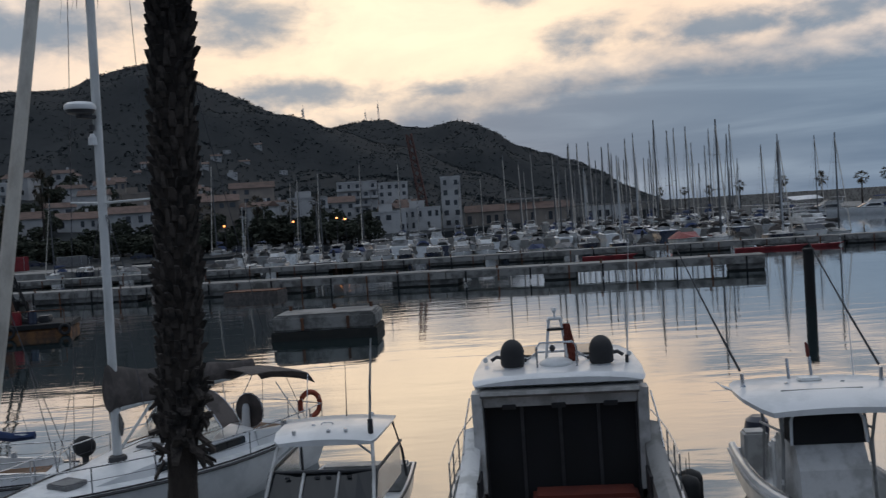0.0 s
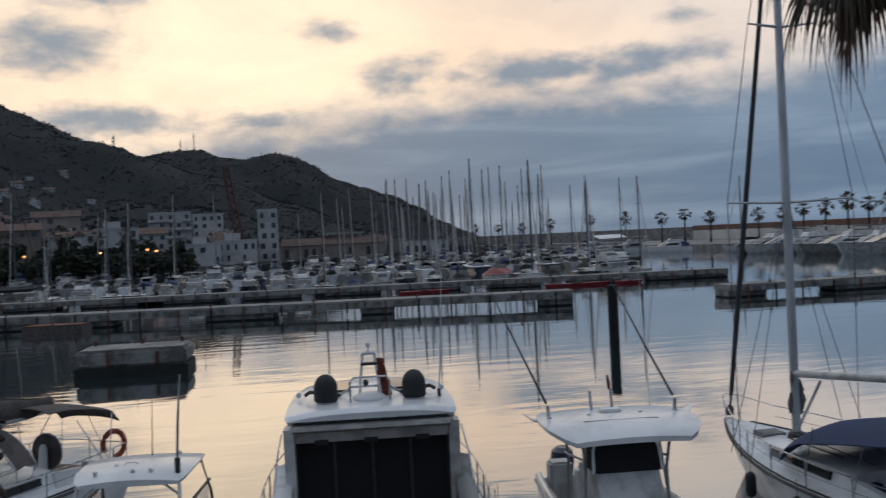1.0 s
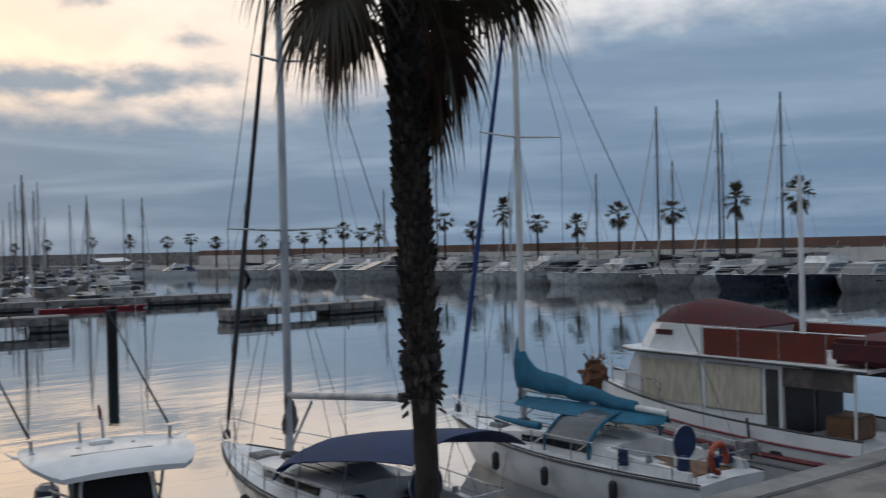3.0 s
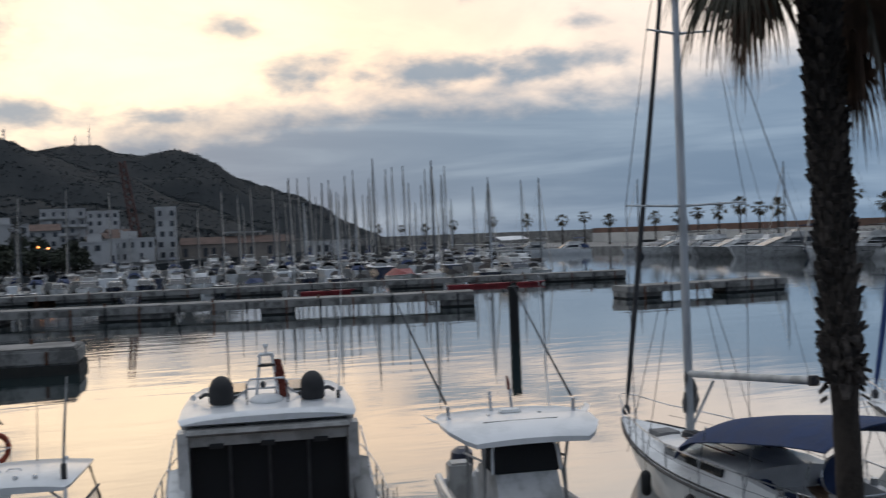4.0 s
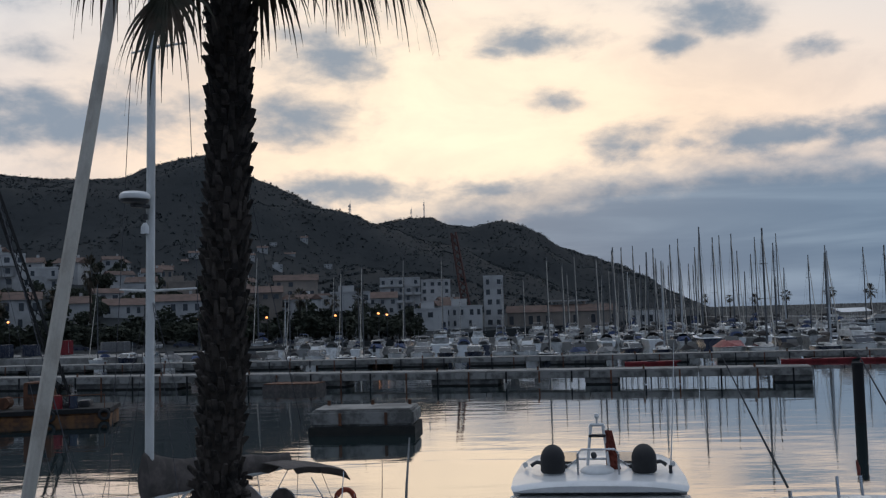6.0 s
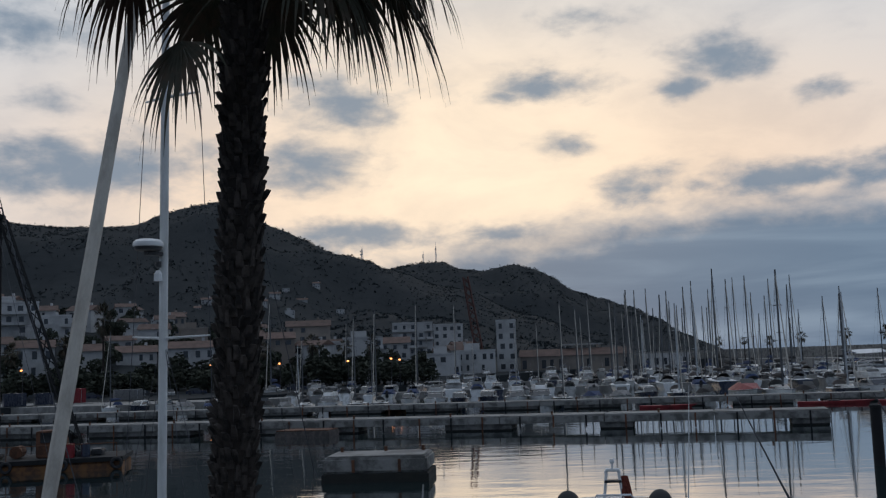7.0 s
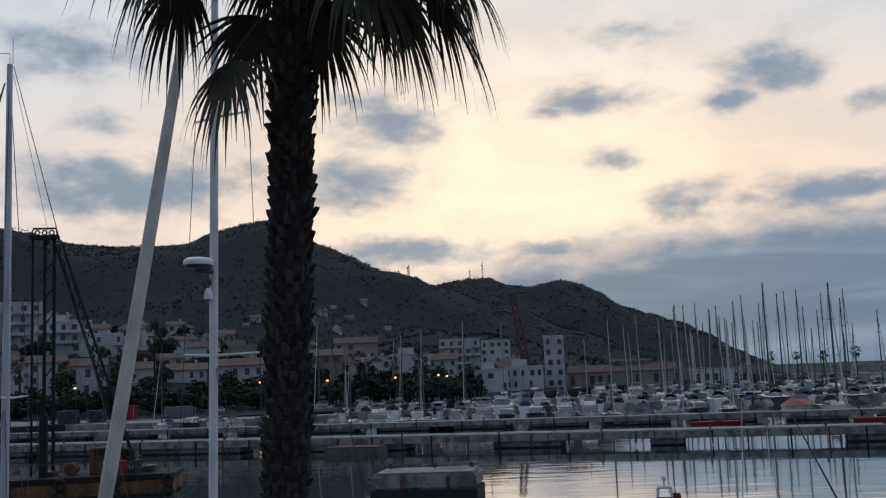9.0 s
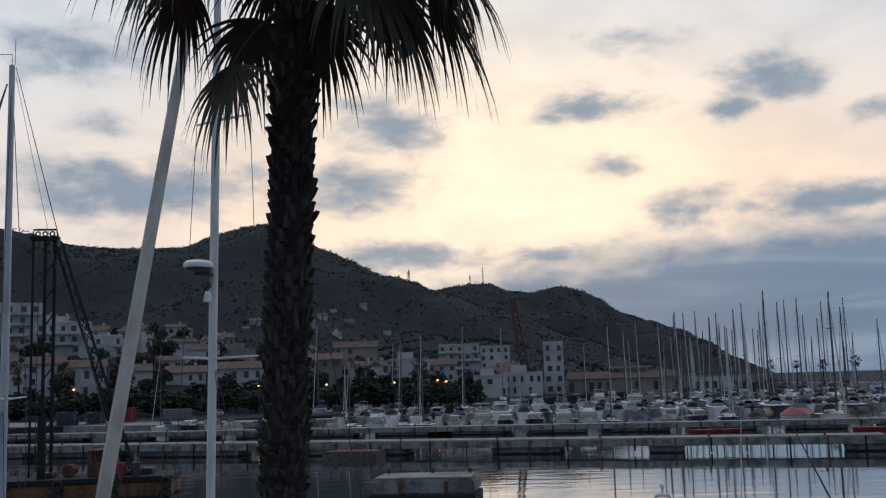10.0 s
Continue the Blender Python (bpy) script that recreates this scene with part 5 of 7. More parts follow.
    part("mast_bracket", block(2.5, 3.0, 0.2, 0.4, 8.15, 8.22, 0.01), GEL, root)
    part("stowed_boom", rod([(2.5, 0.3, 3.95), (5.3, 1.2, 3.66)], 0.045, 8), GEL_OLD_SHADED, root)
    part("anchor_roller", block(10.9, 11.5, -0.12, 0.12, 2.3, 2.42, 0.02), RUST, root)
    part("anchor", rod([(11.45, 0, 2.36), (11.3, 0, 1.9), (11.1, 0.3, 1.85)], 0.04, 6), RUST, root)
    heap = ball((9.9, 0.85, 2.35), 0.42, 0.40, 0.62, rings=12, sides=20)
    for v in heap.verts:
        v.co += 0.17 * Vector((noise.noise(v.co * 5.0), noise.noise(v.co * 5.0 + Vector((7, 0, 0))), noise.noise(v.co * 6.0 + Vector((0, 9, 0)))))
    for k in range(16):
        a = k * 2.4
        rod([(9.9, 0.85, 2.5), (9.9 + 0.3 * math.cos(a), 0.85 + 0.3 * math.sin(a), 2.95 + 0.03 * (k % 5)), (9.9 + 0.42 * math.cos(a), 0.85 + 0.42 * math.sin(a), 3.0 + 0.06 * (k % 6))], [0.03, 0.02, 0.012], 5, heap)
    part("heaped_net", heap, RUST, root, "rust-brown heap of nets and floats")
    part("gangplank", rod([(3.0, 2.05, 0.9), (3.1, 2.1, 2.0)], 0.04, 8), DARK, root)
    for x in (1.6, 2.6):
        fd = fender((0, 0, 0), 0.14, 0.7, NAVY, "navy-covered fender hanging over a white hull")
        fd.matrix_world = at @ pose(x + 2.0, 2.12, 0.3)


def small_sloop():
    at = pose(-9.75, 25.6, 0, 0, 0, 188)
    root, secs = sailing_boat(at, "small white sloop with a blue cover and stern outboard", 8.4, 2.8, 4.0, 15.4, ALU, ((6.6, 0.95),), GREY_CANVAS, jib_r=0.07, boom_end=0.9, boom_z=(1.95, 1.75), sheer=(0.75, 1.05))
    sail_cover(root, 4.0, 0.8, 1.95, 1.75, NAVY, 0.5, 0.2, "navy canvas sail cover")
    eng = part("outboard_engine", ball((-0.25, -0.55, 1.25), 0.30, 0.20, 0.28), RUBBER, root, "black outboard on the stern rail", True)
    part("engine_leg", block(-0.34, -0.18, -0.62, -0.48, 0.1, 1.15, 0.03), DARK, eng)
    part("boarding_ladder", rod([(-0.1, 0.5, 0.2), (-0.1, 0.5, 1.3), (-0.1, 0.15, 1.3), (-0.1, 0.15, 0.2)], 0.015, 6), STEEL, root)
    for z in (0.5, 0.8, 1.1):
        part("ladder_step", rod([(-0.1, 0.15, z), (-0.1, 0.5, z)], 0.015, 6), STEEL, root)


motor_yacht()
centre_console()
cabin_boat()
brown_sloop()
navy_sloop()
teal_sloop()
trawler_yacht()
small_sloop()
for p in ((4.55, 19.9, 0.35), (4.75, 20.5, 0.3)):
    fender(p, 0.26, 0.85, RUBBER, "large black fender between two white hulls")

# ---------- palms ----------
def leaf_mesh(pitch, seed, stem=1.0, blade=1.15, rays=28, spread=84, sag=0.55, dry=0.0):
    """A fan leaf: a curved stalk and many narrow pointed rays that droop. pitch: degrees by which the stalk starts above the level."""
    rnd = random.Random(seed)
    bm = bmesh.new()
    a = radians(pitch)
    p, way, pts = Vector((0.10, 0, 0)), Vector((math.cos(a), 0, math.sin(a))), []
    for i in range(7):
        pts.append(p.copy())
        p = p + way * (stem / 6)
        way = (way + Vector((0, 0, -0.13 * (1 + dry)))).normalized()
    rod(pts, [0.022, 0.02, 0.017, 0.014, 0.012, 0.010, 0.008], 5, bm)
    hub = pts[-1]
    side = Vector((0, 1, 0))
    up = way.cross(side) * -1
    for r in range(rays):
        f = 2 * r / (rays - 1) - 1
        ang = radians(spread) * f + rnd.uniform(-0.03, 0.03)
        d = (way * math.cos(ang) + side * math.sin(ang)).normalized()
        long = blade * (1 - 0.22 * abs(f)) * rnd.uniform(0.72, 1.12)
        across = d.cross(up).normalized()
        q, left, right = hub.copy(), [], []
        steps = 6
        dd = d.copy()
        for i in range(steps + 1):
            s = i / steps
            w = 0.025 * (0.5 + 1.3 * s if s < 0.4 else 1.0 * ((1 - s) / 0.6) ** 1.3 + 0.06)
            lift = up * (0.012 * (1 if r % 2 else -1) * (1 - s))
            left.append(bm.verts.new(q + across * w + lift))
            right.append(bm.verts.new(q - across * w - lift))
            dd = (dd + Vector((0, 0, -1)) * sag * (0.10 + 0.62 * s * s) * rnd.uniform(0.8, 1.25)).normalized()
            q = q + dd * (long / steps)
        for i in range(steps):
            bm.faces.new((left[i], left[i + 1], right[i + 1], right[i]))
    me = bpy.data.meshes.new("frond")
    bm.to_mesh(me)
    bm.free()
    me.materials.append(FROND_DRY if dry else FROND)
    return me


def boot_mesh(seed):
    """The stub of a cut leaf stalk: a flat wedge pointing out and up, split at its end."""
    rnd = random.Random(seed)
    bm = bmesh.new()
    w, h, out = 0.036, 0.10 * rnd.uniform(0.8, 1.25), rnd.uniform(0.036, 0.072)
    tilt = rnd.uniform(-0.012, 0.012)
    loft([[(-0.02, -w, -0.03), (-0.02, w, -0.03), (0.012, w * 0.8, -0.03), (0.012, -w * 0.8, -0.03)],
          [(0.0, -w * 0.8, h * 0.55), (0.0, w * 0.8, h * 0.55), (out * 0.75, w * 0.6, h * 0.45), (out * 0.75, -w * 0.6, h * 0.45)],
          [(out * 0.55, -w * 0.55 + tilt, h), (out * 0.55, w * 0.45 + tilt, h * 0.96), (out, w * 0.4 + tilt, h * 0.9), (out, -w * 0.5 + tilt, h * 0.94)]], bm)
    me = bpy.data.meshes.new("leaf_stub")
    bm.to_mesh(me)
    bm.free()
    me.materials.append(BOOT)
    return me


LEAVES = {}
BOOTS = [boot_mesh(i) for i in range(10)]


def near_palm(foot, head, r, collar_z, stubs, fronds, seed, label):
    """A tall fan palm: trunk, leaf stubs in spirals, ragged collar and a crown of separate leaves."""
    rnd = random.Random(seed)
    foot, head = Vector(foot), Vector(head)
    root = thing("palm_tree", Matrix.Translation(foot), label, "palm tree", "palms on the quay")
    run = head - foot
    def axis(z):
        f = (z - foot.z) / run.z
        bow = 0.05 * math.sin(f * math.pi)
        return Vector((run.x * f + bow, run.y * f, z - foot.z))
    rings = []
    zs = [foot.z + run.z * i / 60 for i in range(61)]
    for i, z in enumerate(zs):
        rr = r * (0.80 + 0.03 * math.sin(i * 2.1)) if z < collar_z else r * (0.97 + 0.05 * noise.noise(Vector((z * 3, seed, 0))))
        if z > head.z - 0.9:
            rr *= 1 + 0.12 * (z - head.z + 0.9)
        c = axis(z)
        rings.append([c + Vector((rr * (1 + 0.07 * noise.noise(Vector((math.cos(k) * 2, math.sin(k) * 2, z * 4)))) * math.cos(k * math.tau / 18), rr * math.sin(k * math.tau / 18), 0)) for k in range(18)])
    part("trunk", loft(rings), BARK, root, "", True)
    # stubs: single ones where they stand out most, the rest as one mass
    count = 0
    rest = bmesh.new()
    z, turn = head.z - 0.15, 0.0
    while z > collar_z:
        for k in range(9):
            a = turn + k * math.tau / 9 + rnd.uniform(-0.13, 0.13)
            m = Matrix.Translation(axis(z + rnd.uniform(-0.03, 0.03)) + Vector((math.cos(a) * r * 0.98, math.sin(a) * r * 0.98, 0))) @ Matrix.Rotation(a, 4, "Z") @ Matrix.Rotation(rnd.uniform(-0.25, 0.2), 4, "Y") @ Matrix.Diagonal((rnd.uniform(0.8, 1.35), rnd.uniform(0.8, 1.2), rnd.uniform(0.8, 1.2), 1))
            me = BOOTS[rnd.randrange(10)]
            if count < stubs and math.sin(a) < 0.45:
                ob = new("leaf_stub", me)
                ob.parent, ob.matrix_basis = root, m
                count += 1
            else:
                vs = [rest.verts.new(m @ v.co) for v in me.vertices]
                for pl in me.polygons:
                    rest.faces.new([vs[i] for i in pl.vertices])
        z -= 0.085
        turn += 0.37
    # ragged collar of old bark above the smooth foot
    for k in range(70):
        a = rnd.uniform(0, math.tau)
        zz = collar_z + rnd.uniform(-0.12, 0.55)
        c = axis(zz) + Vector((math.cos(a) * r, math.sin(a) * r, 0))
        tip = c + Vector((math.cos(a) * rnd.uniform(0.03, 0.13), math.sin(a) * rnd.uniform(0.03, 0.13), rnd.uniform(-0.16, 0.12)))
        s = Vector((-math.sin(a), math.cos(a), 0)) * rnd.uniform(0.03, 0.07)
        vs = [rest.verts.new(q) for q in (c - s, c + s, tip + s * 0.5, tip - s * 0.5)]
        vt = [rest.verts.new(q.co - Vector((0, 0, 0.03))) for q in vs]
        rest.faces.new(vs)
        rest.faces.new(vt[::-1])
        for i in range(4):
            rest.faces.new((vs[i], vt[i], vt[(i + 1) % 4], vs[(i + 1) % 4]))
    tagged(part("leaf_base_mass", rest, BOOT, root), kind="stuff")
    for turn, pitch, up, scale, dry in fronds:
        key = (pitch, dry, rnd.randrange(2))
        if key not in LEAVES:
            LEAVES[key] = leaf_mesh(pitch, (key[0] * 7) % 97 + key[2] * 11, dry=float(dry), sag=1.5 if dry else 1.15)
        ob = new("frond", LEAVES[key])
        ob.parent = root
        ob.matrix_basis = Matrix.Translation(axis(head.z + up)) @ Matrix.Rotation(radians(turn), 4, "Z") @ Matrix.Scale(scale, 4)
    return root


def crown_plan(seed, extra, skirt=True, bare=()):
    """Turn, pitch, height on the trunk, size and dryness of each leaf of a crown."""
    rnd = random.Random(seed)
    plan = []
    for tier, (pitch, up, n, dry) in enumerate(((-38, -0.25, 5, 1), (-22, -0.12, 6, 0), (-6, 0.0, 6, 0), (12, 0.1, 7, 0), (32, 0.2, 8, 0), (58, 0.3, 6, 0))):
        if dry and not skirt:
            continue
        for k in range(n):
            plan.append((360 * k / n + tier * 23 + rnd.uniform(-12, 12), pitch, up + rnd.uniform(-0.06, 0.06), rnd.uniform(0.92, 1.15), dry))
    plan = [leaf for leaf in plan if leaf[1] > 0 or not any(a < leaf[0] % 360 < b for a, b in bare)]
    return plan + extra


near_palm((-2.525, 8.66, 1.28), (-2.085, 8.74, 10.95), 0.162, 4.85, 300, crown_plan(3, [(236, -35, -0.84, 0.95, 0), (350, -38, -0.1, 0.9, 0), (190, 36, -0.40, 1.1, 0), (168, 30, -0.30, 1.15, 1), (340, 12, -0.32, 1.2, 0), (8, -6, -0.22, 1.2, 0), (356, 32, -0.1, 1.2, 1), (322, 12, -0.25, 1.05, 0)], False, ((160, 212), (235, 312))), 5,
          "tall fan palm with a stub-covered trunk and drooping crown")
near_palm((6.82, 8.75, 1.28), (6.58, 8.81, 10.05), 0.166, 5.0, 300, crown_plan(8, [(350, 12, -0.1, 1.25, 0), (12, 12, -0.05, 1.25, 0), (335, 32, 0.0, 1.25, 0), (330, -70, -0.45, 1.1, 1), (348, -70, -0.65, 1.1, 1), (318, -62, -0.35, 1.1, 0), (5, -38, -0.2, 1.1, 1), (20, -22, -0.1, 1.15, 1), (172, -38, -0.2, 1.1, 1), (195, -22, -0.1, 1.1, 0), (150, -38, -0.15, 1.0, 1)], False, ((222, 318),)), 9,
          "fan palm with brown hanging leaves and rough trunk")


def far_palm_kind(seed, tall, size):
    """A palm seen from far off: ringed trunk and a crown of simple fans."""
    rnd = random.Random(seed)
    root = thing("palm_tree", None, "distant fan palm standing on the harbour quay", "palm tree", "distant palms")
    part("trunk", rod([(0, 0, -0.3), (0.05, 0, tall * 0.3), (0.0, 0.05, tall * 0.7), (0, 0, tall)], [0.32, 0.25, 0.22, 0.26], 8), BARK, root)
    bm = bmesh.new()
    for k in range(34):
        a, e = rnd.uniform(0, math.tau), radians(rnd.choice((-65, -40, -20, 0, 20, 45, 70)) + rnd.uniform(-10, 10))
        d = Vector((math.cos(a) * math.cos(e), math.sin(a) * math.cos(e), math.sin(e)))
        s = d.cross(Vector((0, 0, 1))).normalized()
        hub = Vector((0, 0, tall)) + d * size * 0.45 + Vector((0, 0, -0.06))
        v0 = bm.verts.new((0, 0, tall))
        vs, ve = bm.verts.new(hub + s * 0.03), bm.verts.new(hub - s * 0.03)
        bm.faces.new((v0, vs, ve))
        for j in range(7):
            f = (j - 3) / 3
            ray = (d + s * f * 0.95).normalized()
            tip = hub + ray * size * 0.55 * (1 - 0.15 * abs(f)) + Vector((0, 0, -size * 0.16 * (0.5 + abs(f))))
            mid = hub + ray * size * 0.30
            w = ray.cross(Vector((0, 0, 1))).normalized() * size * 0.045
            c0, c1, c2, c3 = bm.verts.new(hub), bm.verts.new(mid + w), bm.verts.new(tip), bm.verts.new(mid - w)
            bm.faces.new((c0, c1, c2, c3))
    part("crown", bm, FROND, root)
    return root


# ---------- boats farther off ----------
def place_copy(kind, x, y, turn, scale=1.0, label=""):
    ob = copy_thing(kind, pose(x, y, 0, 0, 0, turn) @ Matrix.Scale(scale, 4))
    if label:
        ob["label"] = label
    return ob


def mast_kit(root, length, mast_x, mast_h, mat, cover, seed):
    rnd = random.Random(seed)
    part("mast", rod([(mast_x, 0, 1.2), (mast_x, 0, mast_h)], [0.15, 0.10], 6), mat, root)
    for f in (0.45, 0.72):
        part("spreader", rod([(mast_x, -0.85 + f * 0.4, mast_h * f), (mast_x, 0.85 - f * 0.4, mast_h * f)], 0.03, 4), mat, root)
    for s in (1, -1):
        part("shroud", rod([(mast_x - 0.1, s * 1.4, 1.1), (mast_x - 0.05, s * 0.6, mast_h * 0.5), (mast_x, 0, mast_h)], 0.012, 3), WIRE, root)
    part("backstay", rod([(0.1, 0, 1.0), (mast_x, 0, mast_h)], 0.012, 3), WIRE, root)
    part("furled_jib", rod([(length - 0.2, 0, 1.4), (mast_x, 0, mast_h - 0.6)], [0.085, 0.05], 6), rnd.choice((SAIL, NAVY, GREY_CANVAS)), root)
    part("boom", rod([(mast_x, 0, 2.6), (1.6, 0, 2.55)], 0.09, 6), mat, root)
    part("sail_cover", loft([[(x, 0.16 * w * math.sin(k * math.tau / 8), 2.75 + h * math.cos(k * math.tau / 8)) for k in range(8)] for x, w, h in ((mast_x + 0.1, 1.1, 0.42), (mast_x - 1, 1.2, 0.3), (3.0, 1.0, 0.22), (1.6, 0.6, 0.12))]), cover, root)


def far_sloop(seed, length, mast_h, cover, hull_mat, mast_mat):
    root = thing("sailing_boat", pose(0, -500, 0), "moored sailing yacht with bare mast and covered boom", "sailboat", "moored sailboats")
    hull_parts(root, length, length * 0.31, 1.05, 1.35, mat=hull_mat, full=2.0, transom=0.75, count=9, strip=DARK)
    part("coachroof", loft([[(length * f, -w, 1.0), (length * f, -w * 0.8, z), (length * f, w * 0.8, z), (length * f, w, 1.0)] for f, w, z in ((0.28, 1.05, 1.6), (0.5, 1.0, 1.6), (0.7, 0.6, 1.45), (0.78, 0.3, 1.25))]), GEL_OLD_SHADED, root)
    for s in (1, -1):
        part("cabin_window", block(length * 0.34, length * 0.58, s * 0.98 - 0.06, s * 0.98 + 0.06, 1.26, 1.42), TINTED, root)
    part("spray_hood", arch_sheet([(length * 0.24, 2.2, 1.0), (length * 0.30, 2.25, 1.0), (length * 0.36, 1.7, 0.9)], 2.0, 0.6, 3.0, 6), cover, root)
    part("pulpit", rod([(length * 0.85, 0.6, 1.9), (length, 0, 2.0), (length * 0.85, -0.6, 1.9)], 0.02, 4), STEEL, root)
    mast_kit(root, length, length * 0.6, mast_h, mast_mat, cover, seed)
    return root


def far_cruiser(seed, length, hull_mat, bridge, canvas, label):
    """A motor cruiser with raked windscreen, side windows, and a flybridge or hood."""
    root = thing("motor_boat", pose(0, -500, 0), label, "motorboat", "moored motorboats")
    beam = length * 0.33
    h = 0.9 + length * 0.028
    secs = hull_parts(root, length, beam, h, h * 1.32, mat=hull_mat, full=2.4, transom=0.9, count=10, strip=DARK)
    w = beam * 0.40
    t = h + 0.55 + length * 0.05
    part("cabin", loft([[(x0, -w * k, z), (x0, w * k, z), (x1, w * 0.7 * k, z), (x1, -w * 0.7 * k, z)] for x0, x1, k, z in ((length * 0.24, length * 0.80, 1.0, h - 0.05), (length * 0.25, length * 0.70, 0.96, (h + t) / 2), (length * 0.28, length * 0.56, 0.86, t))]), GEL_OLD_SHADED, root)
    for s in (1, -1):
        part("side_window", loft([[(length * 0.30, s * w * k, z), (x1, s * w * kk, z), (x1, s * w * kk * 0.9, z), (length * 0.30, s * w * k * 0.9, z)] for x1, k, kk, z in ((length * 0.62, 1.0, 0.86, h + 0.36 * (t - h)), (length * 0.54, 0.93, 0.80, h + 0.86 * (t - h)))]), TINTED, root)
    part("windscreen", loft([[(x, -ww, z), (x, ww, z), (x - 0.1, ww, z - 0.04), (x - 0.1, -ww, z - 0.04)] for x, ww, z in ((length * 0.765, w * 0.74, h + 0.22 * (t - h)), (length * 0.60, w * 0.68, h + 0.95 * (t - h)))]), TINTED, root)
    if length > 10:
        for s in (1, -1):
            part("hull_window", loft([[(q[6][0] - 0.1, s * (q[5][1] + 0.04), q[6][2] * 0.80), (q[6][0] - 0.1, s * (q[5][1] + 0.03), q[6][2] * 0.62), (q[6][0] - 0.1, s * (q[5][1] - 0.05), q[6][2] * 0.62), (q[6][0] - 0.1, s * (q[5][1] - 0.05), q[6][2] * 0.80)] for q in secs[4:8]]), TINTED, root)
        part("fore_hatch", block(length * 0.84, length * 0.88, -0.35, 0.35, h * 1.2, h * 1.2 + 0.12, 0.02), TINTED, root)
        part("anchor", rod([(length - 0.1, 0, h * 1.3), (length + 0.15, 0, h * 1.1)], 0.07, 6), STEEL, root)
    if bridge:
        part("flybridge", loft([[(x0, -w * 0.8, z), (x0, w * 0.8, z), (x1, w * 0.5, z), (x1, -w * 0.5, z)] for x0, x1, z in ((length * 0.20, length * 0.54, t), (length * 0.20, length * 0.52, t + 0.45), (length * 0.22, length * 0.48, t + 0.6))]), GEL_OLD_SHADED, root)
        part("radar_arch", rod([(length * 0.22, -w * 0.8, t + 0.4), (length * 0.18, -w * 0.7, t + 1.3), (length * 0.18, w * 0.7, t + 1.3), (length * 0.22, w * 0.8, t + 0.4)], 0.055, 6), GEL_OLD_SHADED, root)
        part("bridge_hood", arch_sheet([(length * 0.14, t + 1.34, 0.9), (length * 0.26, t + 1.42, 1.0), (length * 0.40, t + 1.34, 0.95)], w * 1.5, 0.15, 2.5, 6), canvas or GREY_CANVAS, root)
        part("bridge_screen", loft([[(length * 0.50, -w * 0.5, t + 0.55), (length * 0.50, w * 0.5, t + 0.55), (length * 0.46, w * 0.48, t + 0.85), (length * 0.46, -w * 0.48, t + 0.85)], [(length * 0.49, -w * 0.5, t + 0.55), (length * 0.49, w * 0.5, t + 0.55), (length * 0.45, w * 0.48, t + 0.85), (length * 0.45, -w * 0.48, t + 0.85)]]), TINTED, root)
    if canvas:
        part("cockpit_hood", arch_sheet([(0.4, t - 0.2, 0.95), (length * 0.15, t + 0.12, 1.0), (length * 0.30, t + 0.1, 0.95)], w * 2.1, 0.8, 3.0, 6), canvas, root)
    top = [(q[6][0], q[6][1] * 0.92, q[6][2] + 0.6) for q in secs[5:]]
    part("bow_rail", rod(top + [(x, -y, z) for x, y, z in top[::-1]], 0.02, 4), STEEL, root)
    part("aerial", rod([(length * 0.3, w * 0.4, t), (length * 0.28, w * 0.4, t + 1.9)], 0.015, 3), GEL, root)
    return root


def far_launch(seed, length, cover):
    root = thing("small_boat", pose(0, -500, 0), "small open boat with a canvas cover", "motorboat", "moored motorboats")
    hull_parts(root, length, length * 0.38, 0.65, 0.9, mat=GEL_OLD_SHADED, full=2.3, count=8, strip=DARK)
    part("canvas_cover", loft([[(x, -w, 0.7), (x, -w * 0.6, z), (x, w * 0.6, z), (x, w, 0.7)] for x, w, z in ((0.2, length * 0.17, 0.95), (length * 0.35, length * 0.18, 1.35), (length * 0.6, length * 0.16, 1.3), (length * 0.9, length * 0.05, 0.95))]), cover, root, "", True)
    part("outboard_engine", block(-0.5, 0.0, -0.2, 0.2, 0.2, 1.25, 0.08), RUBBER, root)
    part("screen", loft([[(length * 0.55, -0.6, 1.2), (length * 0.55, 0.6, 1.2), (length * 0.45, 0.55, 1.7), (length * 0.45, -0.55, 1.7)], [(length * 0.54, -0.6, 1.2), (length * 0.54, 0.6, 1.2), (length * 0.44, 0.55, 1.7), (length * 0.44, -0.55, 1.7)]]), TINTED, root)
    return root


# most masts here take the grey darkened as if seen against the light
SLOOPS = [far_sloop(1, 11.0, 16.5, NAVY, GEL, BACKLIT_MAST), far_sloop(2, 12.5, 19.0, BLACK_SHEET, NAVY_HULL, BACKLIT_MAST), far_sloop(3, 9.5, 14.0, BROWN, NAVY_HULL, ALU), far_sloop(4, 10.5, 15.5, BLACK_SHEET, GEL, BACKLIT_MAST)]
CRUISERS = [far_cruiser(1, 9.0, GEL, True, NAVY, "white flybridge cruiser moored among other boats"), far_cruiser(2, 7.5, GEL_OLD_SHADED, False, BLACK_SHEET, "white cabin cruiser with a dark hood"),
            far_cruiser(3, 11.0, GEL, True, None, "white flybridge cruiser moored among other boats"), far_cruiser(4, 8.5, NAVY_HULL, False, GREY_CANVAS, "dark-hulled cabin cruiser with a grey hood"),
            far_cruiser(5, 6.5, GEL, False, BLACK_SHEET, "small white cabin boat with a black hood")]
LAUNCHES = [far_launch(1, 5.5, NAVY), far_launch(2, 6.0, GREY_CANVAS), far_launch(3, 5.2, BLACK_SHEET)]
